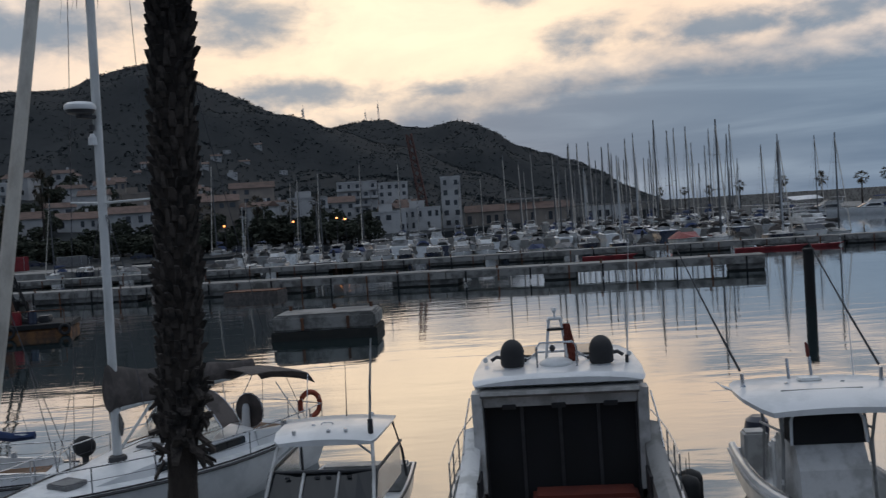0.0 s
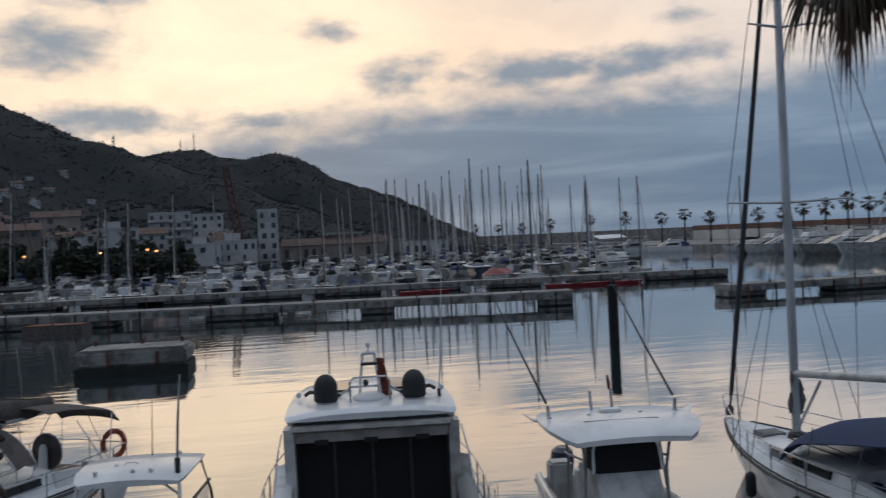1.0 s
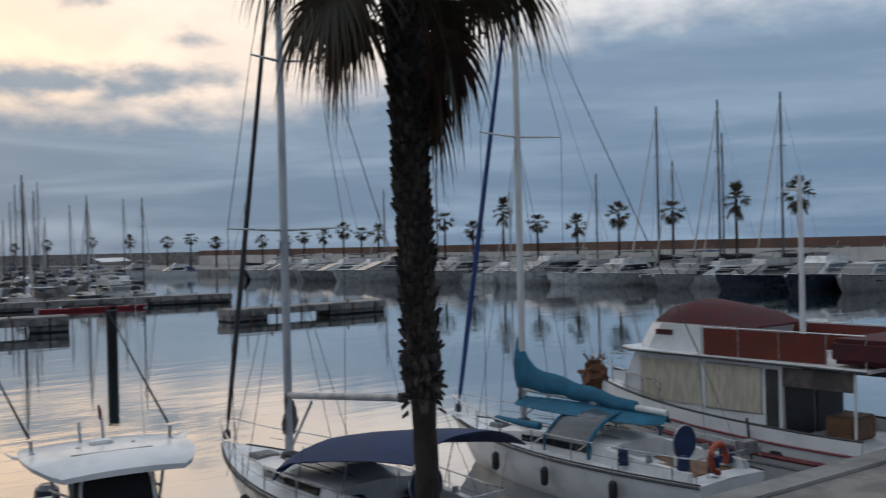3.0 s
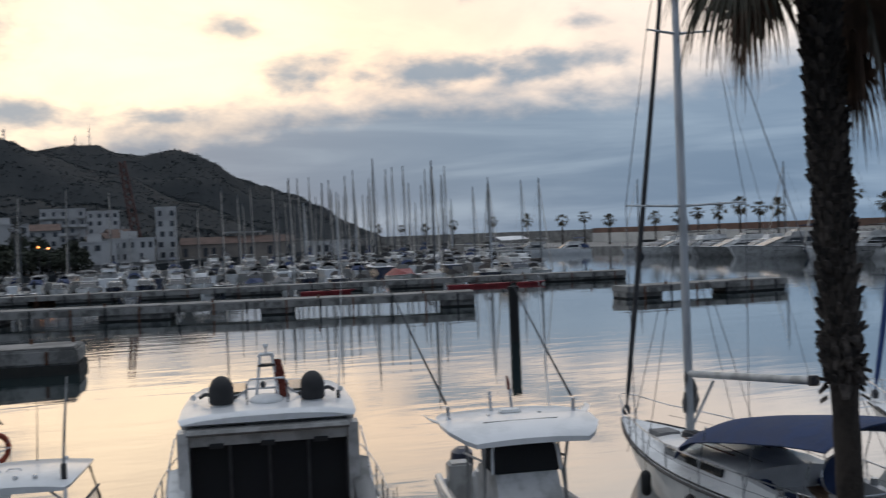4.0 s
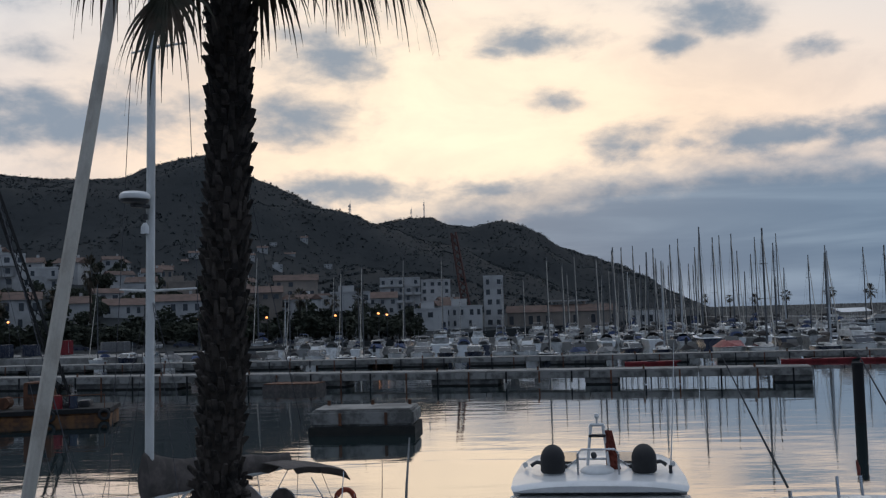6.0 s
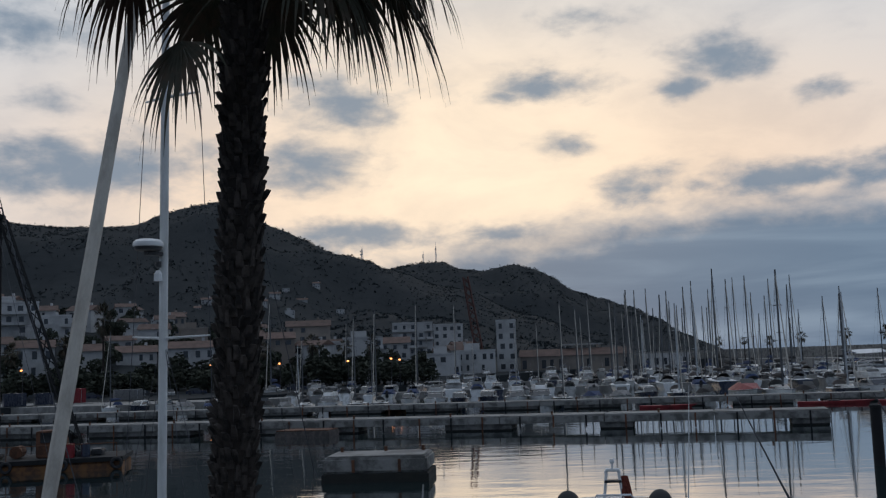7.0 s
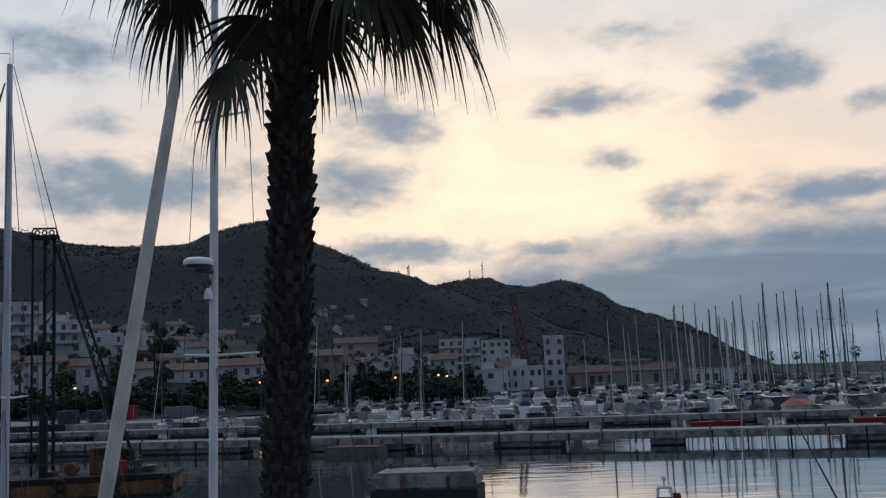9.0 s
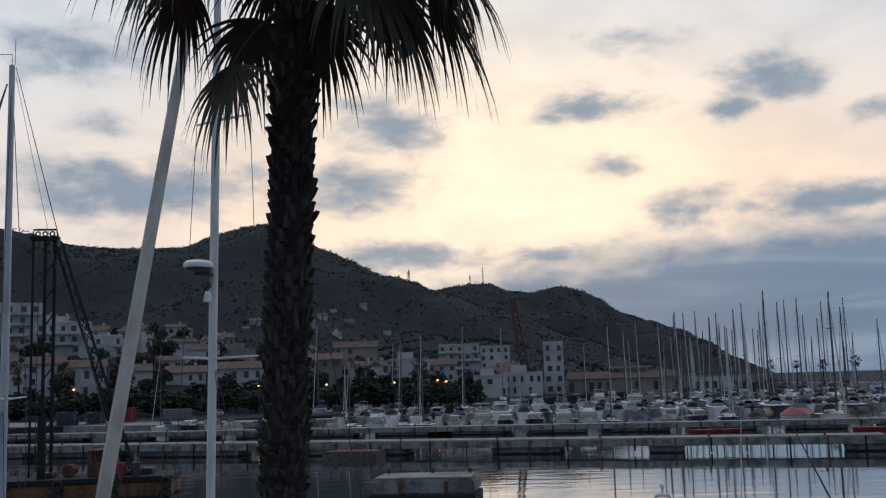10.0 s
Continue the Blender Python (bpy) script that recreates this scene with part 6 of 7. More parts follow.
RED_BOAT = far_launch(4, 6.5, RED)
RED_BOAT["label"] = "small boat under a bright red cover"
YACHTS = [far_cruiser(6, 15.0, GEL_OLD_SHADED, True, BLACK_SHEET, "large white motor yacht moored at the outer quay"), far_cruiser(7, 13.0, GEL_OLD_SHADED, False, BLACK_SHEET, "white sports yacht with a black hood at the quay"),
          far_cruiser(10, 14.0, NAVY_HULL, True, BLACK_SHEET, "dark-hulled motor yacht with a black hood"), far_cruiser(8, 16.0, GEL_OLD_SHADED, True, NAVY, "large white motor yacht with a navy hood"), far_cruiser(9, 12.0, GEL_OLD_SHADED, True, GREY_CANVAS, "white motor yacht moored at the outer quay")]

rnd = random.Random(21)


def fleet_row(x0, x1, y0, y1, turn, gap, sail_share, keep=None):
    """Boats side by side along a line; sail_share: the share of sailing boats, by x."""
    x = x0
    while x < x1:
        y = y0 + (y1 - y0) * (x - x0) / (x1 - x0)
        if keep and abs(x - keep) < 3.0:
            x += 1.0
            continue
        pick = rnd.random()
        if pick < sail_share(x):
            ob = place_copy(rnd.choice(SLOOPS), x, y + rnd.uniform(-0.6, 0.6), turn + rnd.uniform(-3, 3), rnd.uniform(0.62, 0.78) if x < 14 else rnd.uniform(0.85, 1.10))
        elif pick < sail_share(x) + 0.62 * (1 - sail_share(x)):
            ob = place_copy(rnd.choice(CRUISERS), x, y + rnd.uniform(-0.6, 0.6), turn + rnd.uniform(-3, 3), rnd.uniform(0.85, 1.1))
        else:
            ob = place_copy(rnd.choice(LAUNCHES), x, y + rnd.uniform(-0.6, 0.6), turn + rnd.uniform(-4, 4), rnd.uniform(0.9, 1.2))
        x += gap * rnd.uniform(0.85, 1.25)


def share(x):
    return 0.22 if x < 10 else 0.30


fleet_row(-38, 53, 152, 136, -90, 3.5, lambda x: 0.10 if x < 12 else 0.35, 33.0)
fleet_row(-36, 62, 178, 172, 90, 3.9, share)
fleet_row(-38, 64, 198, 194, -90, 3.9, share)
fleet_row(-46, 74, 224, 217, 90, 4.2, share)
fleet_row(-46, 76, 247, 240, -90, 4.2, share)
fleet_row(-30, 84, 292, 282, -90, 5.2, lambda x: 0.2 if x < 20 else 0.5)
# tall sloops in two ranks, told by the rise of their mastheads
for k, (side, rise) in enumerate(((-12.5, 3.6), (-8.3, 2.3), (-4.4, 3.2), (-2.25, 3.1), (4.5, 2.6), (5.2, 3.06), (6.4, 2.92), (7.27, 3.19), (7.8, 3.34), (8.43, 3.4), (9.53, 3.22), (10.05, 2.4), (10.44, 3.4), (10.88, 3.7), (11.4, 2.3), (11.76, 3.2), (12.72, 3.68),
                                  (13.08, 3.78), (13.71, 3.83), (13.98, 2.9), (14.68, 2.7), (14.92, 3.6), (15.34, 3.7), (16.02, 3.74), (17.59, 2.52), (18.4, 2.6), (20.3, 2.8))):
    y = (210, 266)[k % 2]
    m = SLOOPS[(0, 3, 1)[k % 3]]
    high = (16.5, 15.5, 19.0)[k % 3]
    scale = (EYE + y / math.cos(radians(side)) * math.tan(radians(rise))) / high
    long = (11.0, 10.5, 12.5)[k % 3] * 0.6 * min(1.15, scale)
    copy_thing(m, pose(y * math.tan(radians(side)), y + long, 0, 0, 0, -90) @ Matrix.Diagonal((min(1.15, scale), min(1.1, scale), scale, 1)))
place_copy(RED_BOAT, 33.0, 142, -90, 1.5)
place_copy(CRUISERS[2], 50.5, 146.5, -80, 1.15)
fleet_row(-60, -38, 162, 157, -90, 3.6, lambda x: 0.25)

# big yachts along the outer quay, bows to the basin
y = 66.0
while y < 212:
    x = 114.0 + 2.5 * math.sin(y * 0.02)
    place_copy(rnd.choice(YACHTS), x + 4 + rnd.uniform(-0.5, 0.5), y, 180 + rnd.uniform(-14, 14), rnd.uniform(1.05, 1.4))
    y += rnd.uniform(5.4, 6.6)
for x, y in ((103, 262), (101, 274), (100, 286), (99, 246), (105, 236)):
    place_copy(rnd.choice(CRUISERS), x, y, 180 + rnd.uniform(-8, 8), 1.2)
for x, y, k in ((121, 84, 1), (124, 96, 0), (119, 128, 2), (122, 150, 1), (124, 172, 0), (110, 208, 3), (121, 109, 3)):
    place_copy(SLOOPS[k], x + 3, y + 2.8, 180, 1.1)
for side, far in ((50.7, 158), (53.9, 154), (57.1, 150), (38.0, 190)):
    p = way_to(side, far)
    place_copy(SLOOPS[1], p.x + 6, p.y, 180, 1.38)
for kind in SLOOPS + CRUISERS + LAUNCHES + YACHTS + [RED_BOAT]:
    for o in (*kind.children_recursive, kind):
        bpy.data.objects.remove(o)

# low red hulls and a white skiff in front of the mooring pier
def red_hull(x, y, length):
    root = thing("rowing_boat", pose(x, y, 0, 0, 0, -9.5), "long low red hull moored at the pier", "boat", "red hulls")
    hull_parts(root, length, 0.9, 0.32, 0.38, mat=RED, deck=RED, full=3.0, transom=0.5, count=8)
    part("bench", block(length * 0.4, length * 0.55, -0.35, 0.35, 0.34, 0.46), DARK, root)


red_hull(16.5, 121.0, 6.5)
red_hull(33.8, 118.0, 8.2)
red_hull(42.2, 116.6, 3.6)

# ---------- palms along the outer quay ----------
FAR_PALMS = [far_palm_kind(1, 9.0, 2.7), far_palm_kind(2, 7.4, 2.5), far_palm_kind(3, 10.6, 2.6)]


def quay_palm(x, y, tall, k):
    kind = FAR_PALMS[k % 3]
    base = (9.0, 7.4, 10.6)[k % 3]
    copy_thing(kind, pose(x, y, 1.35, 0, 0, k * 67) @ Matrix.Diagonal((1, 1, tall / base, 1)))


for k, (side, rise) in enumerate(((57.0, 2.2), (53.8, 2.0), (50.44, 1.5), (47.5, 1.4), (45.2, 0.86), (43.0, 1.05), (39.4, 0.74))):
    far = 132 / math.sin(radians(side))
    quay_palm(132, far * math.cos(radians(side)), EYE - 1.35 + far * math.tan(radians(rise)), k)
for k, (side, rise) in enumerate(((41.1, 1.75), (37.8, 1.3), (36.2, 0.8), (34.05, 0.72), (33.1, 0.7), (32.1, 0.88), (31.0, 0.62), (29.9, 0.57), (28.9, 0.42), (27.6, 0.4))):
    far = 140 / math.sin(radians(side))
    quay_palm(140, far * math.cos(radians(side)), EYE - 1.35 + far * math.tan(radians(rise)), k + 1)
for k, (side, far, tall) in enumerate(((23.75, 318, 8.8), (22.5, 335, 8.0), (20.55, 352, 8.7), (18.6, 372, 9.0), (16.4, 400, 8.4), (14.8, 430, 7.6), (13.5, 455, 8.2), (25.1, 305, 7.4), (12.2, 520, 8.8))):
    p = way_to(side, far)
    quay_palm(p.x, p.y, tall, k + 2)

# white awnings on the outer quay
for k in range(6):
    aw = thing("awning", pose(106 + 2.4 * k, 305 + 3.2 * k, 1.35, 0, 0, 20), "white sloping awning on posts by the quay", "awning", "white awnings")
    part("canopy", loft([[(-2, -1.6, 2.2), (2, -1.6, 2.2), (2, -1.6, 2.28), (-2, -1.6, 2.28)], [(-2, 1.6, 3.3), (2, 1.6, 3.3), (2, 1.6, 3.38), (-2, 1.6, 3.38)]]), GEL, aw)
    for sx in (-1.9, 1.9):
        part("post", rod([(sx, -1.5, 0), (sx, -1.5, 2.2)], 0.05, 6), STEEL, aw)
        part("post", rod([(sx, 1.5, 0), (sx, 1.5, 3.25)], 0.05, 6), STEEL, aw)

# ---------- the town ----------
def house(side, far, z0, wide, high, deep, storeys, bays, roof="tile", wall=None, label="", turn=0.0, balcony=False, name="house"):
    """A house facing the harbour: walls, roof, and a window with frame and sill in each bay of each storey."""
    p = way_to(side, far)
    root = thing(name, pose(p.x, p.y, 0, 0, 0, -side + turn), label or "white rendered house with a terracotta tiled roof", "house" if name != "tower" else "tower", "houses of the town")
    wall = wall or WALL_WHITE
    rnd = random.Random(round(side * 100) + round(far))
    part("wall", block(-wide / 2, wide / 2, 0, deep, min(z0, ground_z(side, far)) - 1.5 if far < 450 else z0 - 3, z0 + high), wall, root)
    top = z0 + high
    if roof == "tile":
        rise = min(2.2, deep * 0.2)
        part("roof", loft([[(x, -0.5, top - 0.05), (x, deep / 2, top + rise), (x, deep + 0.5, top - 0.05), (x, deep / 2, top - 0.1)] for x in (-wide / 2 - 0.4, 0, wide / 2 + 0.4)]), ROOF_TILE, root)
        part("chimney", block(wide * 0.2, wide * 0.2 + 0.8, deep * 0.5, deep * 0.5 + 0.8, top, top + rise + 0.9), wall, root)
    else:
        part("parapet", block(-wide / 2 - 0.1, wide / 2 + 0.1, -0.1, deep + 0.1, top, top + 0.5), wall, root)
        if rnd.random() < 0.4:
            part("roof_hut", block(-wide * 0.3, wide * 0.1, deep * 0.3, deep * 0.8, top + 0.5, top + 2.4), wall, root)
    step = high / storeys
    for f in range(storeys):
        for b in range(bays):
            x = -wide / 2 + wide * (b + 0.5) / bays
            if rnd.random() < 0.22 and name != "tower":
                continue
            x += rnd.uniform(-0.3, 0.3)
            w = min(1.7, wide / bays * 0.42) * rnd.uniform(0.75, 1.15)
            z = z0 + step * f + step * 0.28
            frame_ob = part("window", block(x - w / 2 - 0.12, x + w / 2 + 0.12, -0.06, -0.004, z - 0.1, z + step * 0.56), wall, root)
            part("pane", block(x - w / 2, x + w / 2, -0.10, -0.064, z, z + step * 0.5), WINDOW, frame_ob)
            if balcony and f:
                part("balcony", block(x - wide / bays * 0.46, x + wide / bays * 0.46, -1.3, -0.105, z0 + step * f - 0.1, z0 + step * f + 0.85), wall, root)
    return root


house(-28.2, 360, 22, 16, 14, 12, 4, 4, "flat", balcony=True, label="white stepped apartment block with balconies", name="apartment_block")
house(-25.9, 342, 15, 17, 13.5, 12, 4, 5, "flat", balcony=True, label="white stepped apartment block with balconies", name="apartment_block")
house(-23.9, 338, 14, 12, 10.0, 12, 3, 4, "flat", balcony=True, label="white stepped apartment block with balconies", name="apartment_block")
house(-30.5, 350, 20, 14, 12, 12, 4, 4, "flat", balcony=True, label="white stepped apartment block with balconies", name="apartment_block")
house(-33.5, 330, 14, 16, 12, 12, 3, 4, "tile")
house(-27.4, 270, 5, 15.6, 9.0, 10, 3, 5)
house(-24.7, 272, 5, 9.4, 8.0, 10, 2, 3)
house(-22.2, 285, 5, 9.0, 7.0, 10, 2, 3)
house(-19.6, 300, 5, 11.0, 6.5, 10, 2, 4)
house(-16.7, 290, 4.5, 13.2, 7.6, 10, 2, 4)
house(-14.3, 300, 5, 9.0, 8.0, 10, 2, 3)
house(-12.4, 302, 6, 13, 8.2, 10, 3, 4, wall=WALL_OCHRE, label="ochre rendered house with a terracotta tiled roof")
house(-10.4, 332, 10, 14.0, 8.6, 10, 3, 4, "tile", wall=WALL_OCHRE, label="ochre rendered house with a terracotta tiled roof")
house(-9.3, 312, 4, 9.0, 8.5, 10, 3, 3, "flat", label="white flat-roofed town house")
house(-7.4, 310, 4, 12.0, 9.5, 10, 3, 4, "flat", label="white flat-roofed town house", balcony=True)
house(-5.6, 322, 4, 9.0, 8.0, 10, 3, 3)
house(-4.6, 382, 8, 15.0, 12.0, 12, 4, 5, "flat", label="white flat-roofed apartment house", balcony=True, name="apartment_block")
house(-2.6, 384, 8, 11.0, 11.0, 12, 4, 4, "flat", label="white flat-roofed apartment house", name="apartment_block")
house(-2.9, 282, 2, 9.3, 5.6, 8, 2, 3, "flat", label="white flat-roofed harbour building")
house(-1.1, 290, 2, 11.0, 6.2, 8, 2, 5, "flat", label="white flat-roofed harbour building")
house(0.64, 300, 2, 5.8, 14.8, 6, 5, 2, "flat", label="tall white harbour tower with small windows", name="tower")
house(4.4, 302, 1.2, 32, 5.0, 10, 1, 12, "tile", wall=WALL_OCHRE, label="long low harbour shed with a terracotta roof")
house(9.3, 318, 1.2, 14, 4.0, 8, 1, 5, "flat", label="low white harbour shed")
for side, rise, w, h in ((-15.9, 3.4, 13, 5), (-12.2, 3.6, 13, 5.5), (-10.7, 3.2, 13, 5), (-9.9, 4.1, 9, 5), (-13.2, 2.9, 10, 5), (-11.4, 2.6, 12, 5), (-18.6, 2.3, 11, 6), (-20.3, 2.4, 10, 6), (-22.6, 2.7, 12, 6),
                         (-17.2, 2.6, 9, 5), (-8.6, 2.6, 10, 5), (-14.5, 2.7, 9, 5), (-12.8, 3.3, 8, 4), (-11.6, 3.9, 9, 4), (-16.4, 3.0, 8, 4)):
    far = next((d for d in range(480, 1300, 5) if hill_z(side, d, BIG_HILL, 470, 1350, 3.0) > EYE + d * math.tan(radians(rise))), None)
    if far:
        house(side, far, hill_z(side, far, BIG_HILL, 470, 1350, 3.0), w * far / 1250, h * far / 1150, 8, 2, 3, "flat" if (w + h) % 2 > 0.5 else "tile", label="pale villa among scrub on the hillside", name="villa")
rnd = random.Random(58)
for k in range(46):
    side = rnd.uniform(-32, -1.5)
    far = rnd.uniform(285, 430)
    house(side, far, ground_z(side, far) + 0.2, rnd.uniform(6, 10), rnd.uniform(4.5, 7.5), rnd.uniform(7, 10), 2, rnd.choice((2, 3)), rnd.choice(("tile", "tile", "flat")), WALL_OCHRE if rnd.random() < 0.15 else None,
          label="small pale house with a terracotta roof in the town", turn=rnd.uniform(-35, 35))
canopy = thing("roof_canopy", pose(way_to(4.9, 303).x, 305, 0), "pale flat canopy above the shed roof", "canopy")
part("canopy_slab", block(-6, 6, 0, 5, 9.1, 9.5, 0.05), GEL_OLD_SHADED, canopy)
for sx in (-5, 0, 5):
    part("post", rod([(sx, 2.5, 6.8), (sx, 2.5, 9.1)], 0.12, 6), STEEL, canopy)


def clump_tree(side, far, high, wide, seed, z=1.0):
    """A broadleaf tree: trunk, limbs and a crown of many small leaf clumps."""
    rnd = random.Random(seed)
    p = way_to(side, far, z)
    root = thing("tree", Matrix.Translation(p), "dark leafy tree on the harbour shore", "tree", "shore trees")
    part("trunk", rod([(0, 0, -0.5), (0.1, 0, high * 0.3), (0, 0.1, high * 0.6)], [0.26, 0.2, 0.1], 6), BARK, root)
    for k in range(2):
        a = k * 2.9 + rnd.random()
        part("limb", rod([(0.05, 0, high * 0.3), (math.cos(a) * wide * 0.25, math.sin(a) * wide * 0.25, high * 0.6)], [0.12, 0.05], 5), BARK, root)
    bm = bmesh.new()
    for k in range(300):
        d = Vector((rnd.gauss(0, 1), rnd.gauss(0, 1), rnd.gauss(0, 1))).normalized() * rnd.uniform(0.45, 1.0)
        c = Vector((d.x * wide / 2, d.y * wide / 2, high * 0.62 + d.z * high * 0.38))
        c += Vector((1, 1, 1)) * 0.5 * noise.noise(c * 0.6 + Vector((seed, 0, 0)))
        for j in range(2):
            u = Vector((rnd.uniform(-1, 1), rnd.uniform(-1, 1), rnd.uniform(-1, 1))).normalized() * rnd.uniform(0.25, 0.55)
            v = u.cross(Vector((rnd.uniform(-1, 1), rnd.uniform(-1, 1), rnd.uniform(-1, 1)))).normalized() * rnd.uniform(0.2, 0.45)
            bm.faces.new([bm.verts.new(c + q) for q in (u, v, -u, -v)])
    part("crown", bm, PINE, root)
    return root


TREES = [clump_tree(0, 1, 6.0, 6.0, 1), clump_tree(0, 1, 5.0, 6.5, 2), clump_tree(0, 1, 7.5, 5.5, 3)]
rnd = random.Random(33)
for k in range(56):
    side = -33 + 29.0 * k / 55 + rnd.uniform(-0.3, 0.3)
    p = way_to(side, 238 + rnd.uniform(-9, 14), 0.4)
    s = rnd.uniform(0.8, 1.1)
    copy_thing(TREES[k % 3], pose(p.x, p.y, p.z, 0, 0, rnd.uniform(0, 360)) @ Matrix.Diagonal((s * 1.45, s * 1.45, s, 1)))
for k in range(150):
    side = rnd.uniform(-33, -0.5)
    far = rnd.uniform(262, 420)
    p = way_to(side, far, ground_z(side, far) - 0.3)
    copy_thing(TREES[k % 3], pose(p.x, p.y, p.z, 0, 0, rnd.uniform(0, 360)) @ Matrix.Scale(rnd.uniform(0.7, 1.25), 4))
for o in [o for t in TREES for o in (*t.children_recursive, t)]:
    bpy.data.objects.remove(o)
for k, (side, far, tall) in enumerate(((-21.3, 262, 18.0), (-28.0, 255, 11.0), (-23.2, 258, 11.5), (-10.2, 268, 10.5), (-6.9, 270, 10.0), (-8.4, 275, 9.5), (-12.9, 262, 9.0), (-25.8, 250, 10))):
    p = way_to(side, far)
    quay_palm(p.x, p.y, tall, k)
for o in [o for t in FAR_PALMS for o in (*t.children_recursive, t)]:
    bpy.data.objects.remove(o)


def hill_bushes():
    """Scrub and pines over both hills, as one mass of leaf clumps that stands on their slopes."""
    rnd = random.Random(77)
    bm_verts, bm_faces = [], []
    for marks, near, crest, far, base, n, tall in ((BIG_HILL, 470, 1350, 2300, 3.0, 15000, 3.4), (FAR_HILL, 1150, 2100, 3000, 0.5, 6500, 5.2)):
        lo, hi = marks[0][0], marks[-1][0]
        for k in range(n):
            side = rnd.uniform(max(lo, -36), hi - 0.3)
            on_crest = rnd.random() < 0.28
            up = 1.0 - rnd.random() ** 2 * 0.05 if on_crest else rnd.uniform(0.08, 1.0)
            dist = near + (crest - near) * up
            top = EYE + crest * math.tan(radians(ridge_at(side, marks)))
            if top < 18:
                continue
            h = base + (top - base) * (0.22 * up + 0.78 * up * up * (3 - 2 * up))
            p = way_to(side, dist)
            spur = noise.fractal(Vector((p.x * 0.006, p.y * 0.004, 3.0)), 0.9, 2.1, 4)
            p.z = h + spur * math.sin(min(1.0, up) * math.pi) * min(34.0, (top - base) * 0.22)
            r = tall * rnd.uniform(0.3, 0.75) * (0.8 + 0.5 * noise.noise(p * 0.01))
            for j in range(5):
                c = p + Vector((rnd.gauss(0, r * 0.5), rnd.gauss(0, r * 0.5), abs(rnd.gauss(0.2, 0.45)) * r))
                u = Vector((rnd.uniform(-1, 1), rnd.uniform(-1, 1), rnd.uniform(-0.6, 0.6))) * r * 0.55
                v = Vector((rnd.uniform(-1, 1), rnd.uniform(-1, 1), rnd.uniform(0.3, 1))) * r * 0.5
                i = len(bm_verts)
                bm_verts.extend([c + u, c + v, c - u, c - v])
                bm_faces.append((i, i + 1, i + 2, i + 3))
    me = bpy.data.meshes.new("scrub")
    me.from_pydata([tuple(v) for v in bm_verts], [], bm_faces)
    # haze and lost light are made up for in this colour
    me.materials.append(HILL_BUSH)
    tagged(new("scrub", me), "dark scrub and pines covering the hills", "scrub", kind="stuff")


hill_bushes()


def lattice(root, a, b, half0, half1, bays, bar, mat, name="lattice_bar"):
    """Four chords and zigzag bars between a and b."""
    a, b = Vector(a), Vector(b)
    d = (b - a).normalized()
    s = d.cross(Vector((0, 1, 0))).normalized()
    t = d.cross(s)
    cor = [(1, 1), (1, -1), (-1, -1), (-1, 1)]
    def at(i, k):
        f = i / bays
        h = half0 + (half1 - half0) * f
        return a.lerp(b, f) + s * h * cor[k][0] + t * h * cor[k][1]
    for k in range(4):
        part("chord", rod([at(0, k), at(bays, k)], bar * 1.4, 4), mat, root)
        for i in range(bays):
            part(name, rod([at(i, k), at(i + 1, (k + 1) % 4)], bar, 3), mat, root)


def radio_mast(side, far, z, tall, label):
    p = way_to(side, far)
    root = thing("radio_mast", pose(p.x, p.y, z), label, "mast", "radio masts")
    lattice(root, (0, 0, -6), (0, 0, tall), 1.6, 0.5, 8, 0.22, STEEL)
    for f in (0.55, 0.8):
        part("dish", rod([(-1.2, -1.2, tall * f), (-1.2, -1.8, tall * f)], 1.2, 10), GEL_OLD_SHADED, root)
    part("tip", rod([(0, 0, tall), (0, 0, tall * 1.25)], 0.18, 4), STEEL, root)


radio_mast(-3.13, 2090, 203, 34, "lattice radio mast on the hilltop")
radio_mast(-3.85, 2090, 204, 18, "slim radio mast on the hilltop")
radio_mast(-7.3, 1345, 138, 16, "slim radio mast on the ridge")


def crane():
    p = way_to(-0.9, 318)
    root = thing("harbour_crane", pose(p.x, p.y, 1.2), "red-brown lattice crane in the boatyard", "crane")
    part("cab", block(-2, 2, -1.5, 1.5, 1.5, 4.5, 0.2), CRANE_RED, root)
    part("track_base", block(-2.4, 2.4, -2, 2, 0, 1.4, 0.2), DARK, root)
    lattice(root, (0.5, 0, 3.5), (-3.4, 0, 30.5), 1.25, 0.75, 11, 0.21, CRANE_RED)
    part("hoist_cable", rod([(-3.6, 0, 30.0), (-3.7, 0, 18)], 0.06, 4), WIRE, root)
    part("back_stay", rod([(2, 0, 4.5), (-3.2, 0, 30.2)], 0.08, 4), WIRE, root)


crane()


def street_lamp(side, far, high):
    p = way_to(side, far)
    root = thing("street_lamp", pose(p.x, p.y, 0.9), "lit street lamp with a warm orange glow", "street lamp", "shore lamps")
    part("pole", rod([(0, 0, 0), (0, 0, high - 0.4), (0, -0.5, high)], [0.09, 0.06, 0.05], 6), DARK, root)
    part("lantern", ball((0, -0.6, high - 0.1), 0.26, 0.26, 0.2), LAMP_GLOW, root, "glowing orange lantern")


for side, rise in ((-25.26, 0.16), (-18.2, 0.03), (-15.68, 0.07), (-8.24, 0.03), (-5.84, 0.08), (-5.37, 0.0), (-12.0, 0.03)):
    street_lamp(side, 222, EYE - 0.9 + 222 * math.tan(radians(rise)) + 0.1)


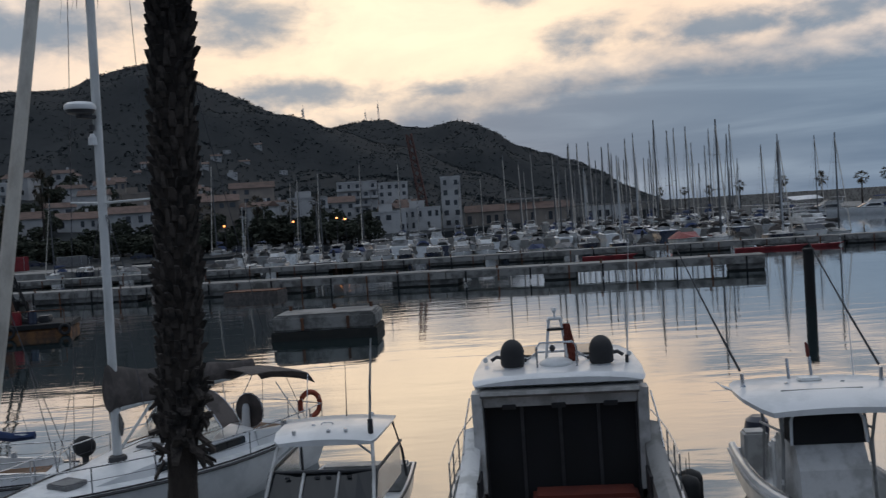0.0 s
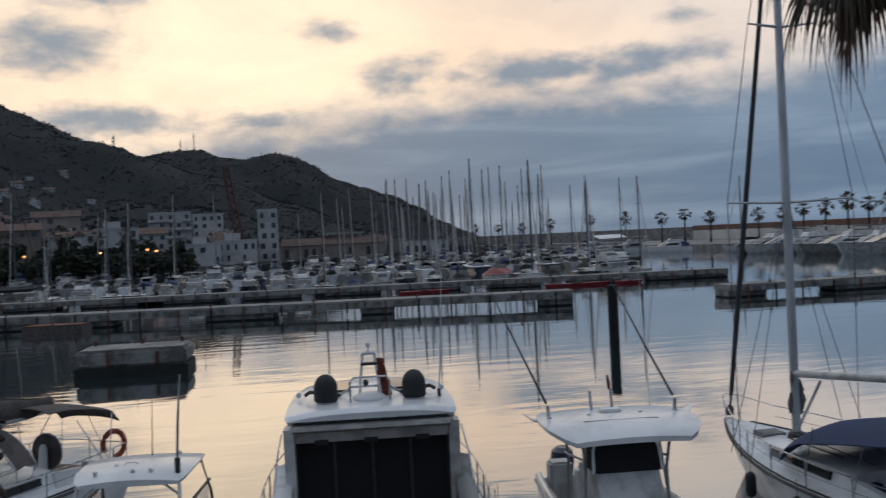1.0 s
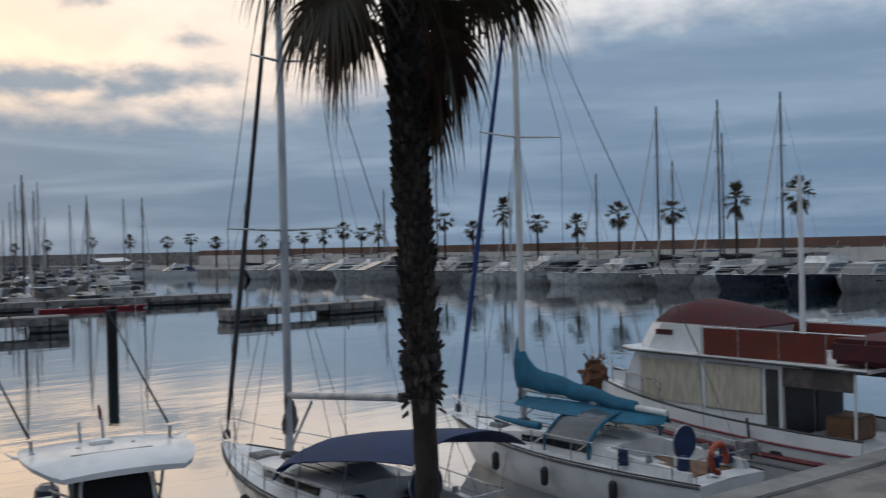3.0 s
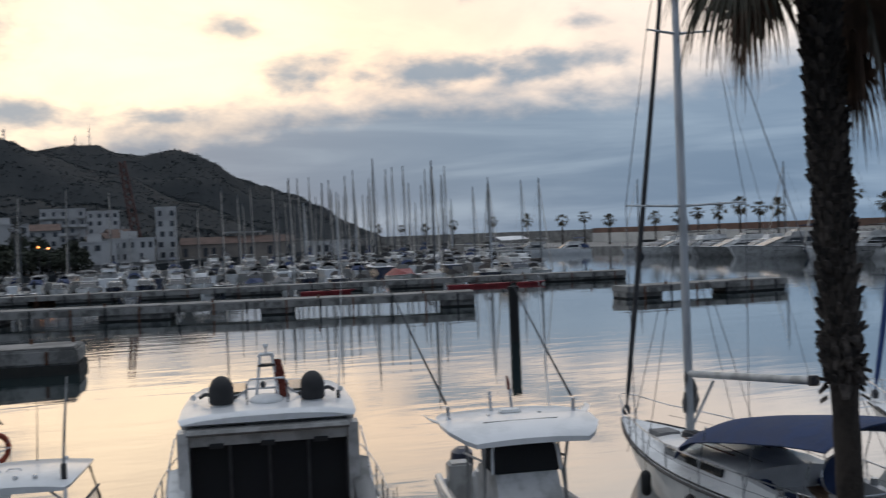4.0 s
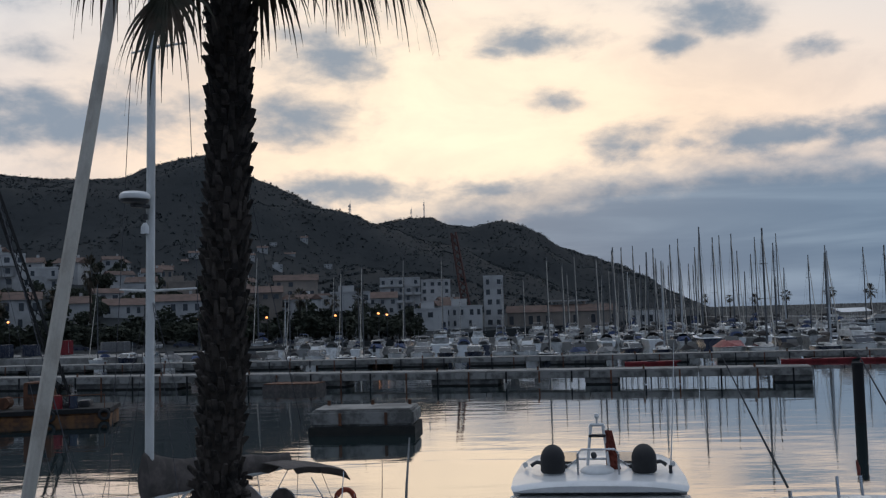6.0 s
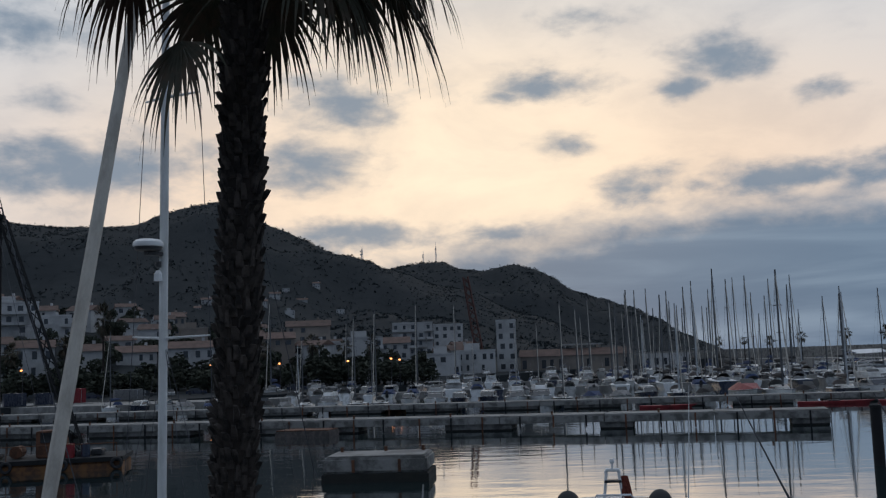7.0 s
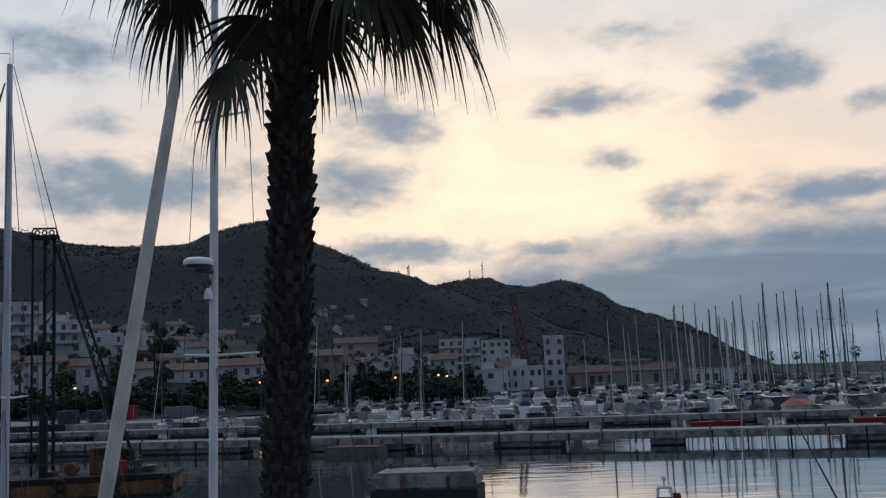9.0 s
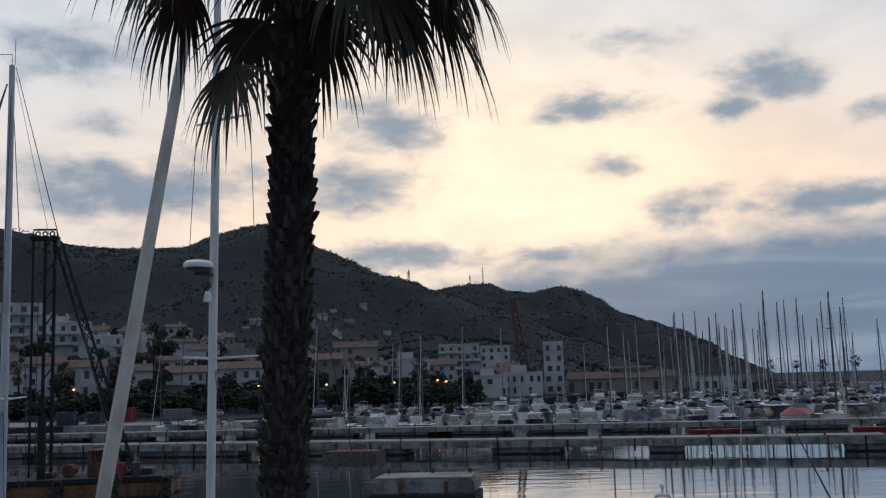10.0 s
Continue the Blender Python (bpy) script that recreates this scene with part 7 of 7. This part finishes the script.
# ---------- the shore by the work quay ----------
def container(side, far, z, size, mat, label):
    p = way_to(side, far)
    root = thing("container", pose(p.x, p.y, z, 0, 0, -side + 8), label, "container", "quay containers")
    w, d, h = size
    part("body", block(-w / 2, w / 2, 0, d, 0, h, 0.05), mat, root)
    for k in range(int(w / 0.4)):
        x = -w / 2 + 0.3 + 0.4 * k
        if x < w / 2 - 0.2:
            part("rib", block(x, x + 0.16, -0.06, -0.004, 0.15, h - 0.15), mat, root)
    part("door_bar", rod([(w * 0.3, -0.08, 0.2), (w * 0.3, -0.08, h - 0.2)], 0.04, 5), STEEL, root)


bed("pavement", [(-118, 176), (-60, 158), (-34, 163), (-34, 168), (-60, 172), (-118, 200)], -1.5, 1.25, CONCRETE_TOP, "pale concrete work quay by the shore", "quay")
container(-22.75, 192, 1.25, (4.0, 2.4, 2.5), RED, "bright red steel container on the work quay")
container(-24.2, 190, 1.25, (3.0, 2.2, 2.0), NAVY_HULL, "dark blue steel container on the work quay")
container(-25.6, 188, 1.25, (3.6, 2.2, 2.2), NAVY_HULL, "dark blue steel container on the work quay")
container(-20.0, 196, 1.25, (5.0, 2.2, 1.9), GREY_CANVAS, "grey steel store on the work quay")

for k in range(16):
    side = -30 + 1.35 * k
    p = way_to(side, 214 + (k % 3))
    car = thing("parked_car", pose(p.x, p.y, 1.15, 0, 0, -side + 90 * (k % 2)), ("dark parked car on the shore road", "pale parked car on the shore road")[k % 2], "car", "parked cars")
    paint = (DARK, GEL_OLD_SHADED, NAVY_HULL, GREY_CANVAS)[k % 4]
    part("body", loft([[(x, -0.85, 0.25), (x, -0.85, z), (x, 0.85, z), (x, 0.85, 0.25)] for x, z in ((-2.1, 0.7), (-1.9, 0.88), (1.2, 0.9), (2.05, 0.72))]), paint, car)
    part("cabin", loft([[(-1.6 + i * 0.35, -0.78 + i * 0.12, 0.88 + 0.5 * i), (1.0 - i * 0.6, -0.78 + i * 0.12, 0.88 + 0.5 * i), (1.0 - i * 0.6, 0.78 - i * 0.12, 0.88 + 0.5 * i), (-1.6 + i * 0.35, 0.78 - i * 0.12, 0.88 + 0.5 * i)] for i in (0, 1)]), TINTED, car)
    for x in (-1.3, 1.3):
        for s in (1, -1):
            part("wheel", rod([(x, s * 0.78, 0.32), (x, s * 0.9, 0.32)], 0.32, 10), RUBBER, car)


def piling_barge():
    p = way_to(-25.6, 78)
    root = thing("work_barge", pose(p.x, p.y, 0, 0, 0, 12), "rusty orange work barge with a tall black piling rig", "barge")
    part("hull", block(-7.5, 7.5, -2.4, 2.4, -0.8, 0.55, 0.12), ORANGE_HULL, root)
    part("deck_edge", block(-7.6, 7.6, -2.5, 2.5, 0.554, 0.86, 0.02), PILE, root)
    part("wheelhouse", block(1.6, 3.4, -1.0, 1.0, 0.864, 2.7, 0.06), RUST, root)
    for y in (-1.01, 1.01):
        part("window", block(1.9, 3.1, y - 0.02, y + 0.02, 1.9, 2.6), TINTED, root)
    part("winch", rod([(0.2, -0.7, 1.3), (0.2, 0.7, 1.3)], 0.42, 12), RUST, root)
    for x in (-1.2, 4.6, 5.6):
        part("deck_gear", block(x - 0.4, x + 0.4, -0.9, 0.6, 0.864, 1.5 + 0.3 * math.sin(x), 0.08), DARK, root)
    part("drum", rod([(4.0, -1.6, 0.864), (4.0, -1.6, 1.8)], 0.3, 10), RED, root)
    part("drum", rod([(5.0, -1.5, 0.864), (5.0, -1.5, 1.8)], 0.3, 10), NAVY_HULL, root)
    for x in (-7.2, -3.6, 0, 3.6, 7.2):
        part("rail_post", rod([(x, -2.4, 0.86), (x, -2.4, 1.8)], 0.03, 5), RUST, root)
        part("tyre_fender", ring((x, -2.52, 0.45), 0.32, 0.11, "y", 12, 6), RUBBER, root)
    part("rail", rod([(-7.2, -2.4, 1.8), (7.2, -2.4, 1.8)], 0.03, 5), RUST, root)
    for x in (-2.6, -1.75, -1.1):
        part("leader", rod([(x, 0, 0.8), (x, 0, 17.9)], 0.13 if x > -2.6 else 0.09, 6), PILE, root)
    for k in range(9):
        z = 2.0 + 1.9 * k
        part("leader_brace", rod([(-1.75, 0, z), (-1.1, 0, z + 0.9)], 0.05, 4), PILE, root)
    part("rig_head", block(-2.8, -0.8, -0.35, 0.35, 17.7, 18.0, 0.03), PILE, root)
    part("head_frame", rod([(-2.7, 0, 18.0), (-2.6, 0, 18.5), (-1.0, 0, 18.5), (-0.9, 0, 18.0)], 0.08, 5), PILE, root)
    for x in (-2.3, -1.8, -1.3):
        part("sheave", ring((x, 0, 18.2), 0.16, 0.06, "y", 10, 5), RUST, root)
    lattice(root, (4.4, 0, 0.9), (-0.9, 0, 17.6), 0.32, 0.22, 16, 0.04, PILE)
    part("hoist_cable", rod([(-2.2, 0, 17.7), (-2.2, 0, 1.5)], 0.03, 4), WIRE, root)
    part("spud", rod([(-1.4, -1.4, -2), (-1.4, -1.4, 5.2)], 0.3, 10), PILE, root)


piling_barge()

# a rusty pontoon by the piers
pont = thing("pontoon", pose(-17.5, 93.6, 0, 0, 0, -11), "rusty brown work pontoon moored to the pier", "pontoon")
part("hull", block(-2.6, 2.6, -1.4, 1.4, -0.4, 0.62, 0.08), BROWN, pont)
part("deck", block(-2.5, 2.5, -1.3, 1.3, 0.624, 0.70, 0.02), RUST, pont)
for x in (-2.2, 2.2):
    part("bollard", rod([(x, 0.9, 0.70), (x, 0.9, 1.05)], 0.1, 8), DARK, pont)
raft = thing("timber_raft", pose(-14, 132, 0, 0, 0, -9.5), "orange-brown timber staging along the pier", "staging")
for k in range(9):
    part("plank", block(-8 + 1.8 * k, -6.3 + 1.8 * k, -0.6, 0.6, -0.1, 0.62 + 0.1 * (k % 2), 0.03), ORANGE_HULL if k % 3 else RUST, raft)
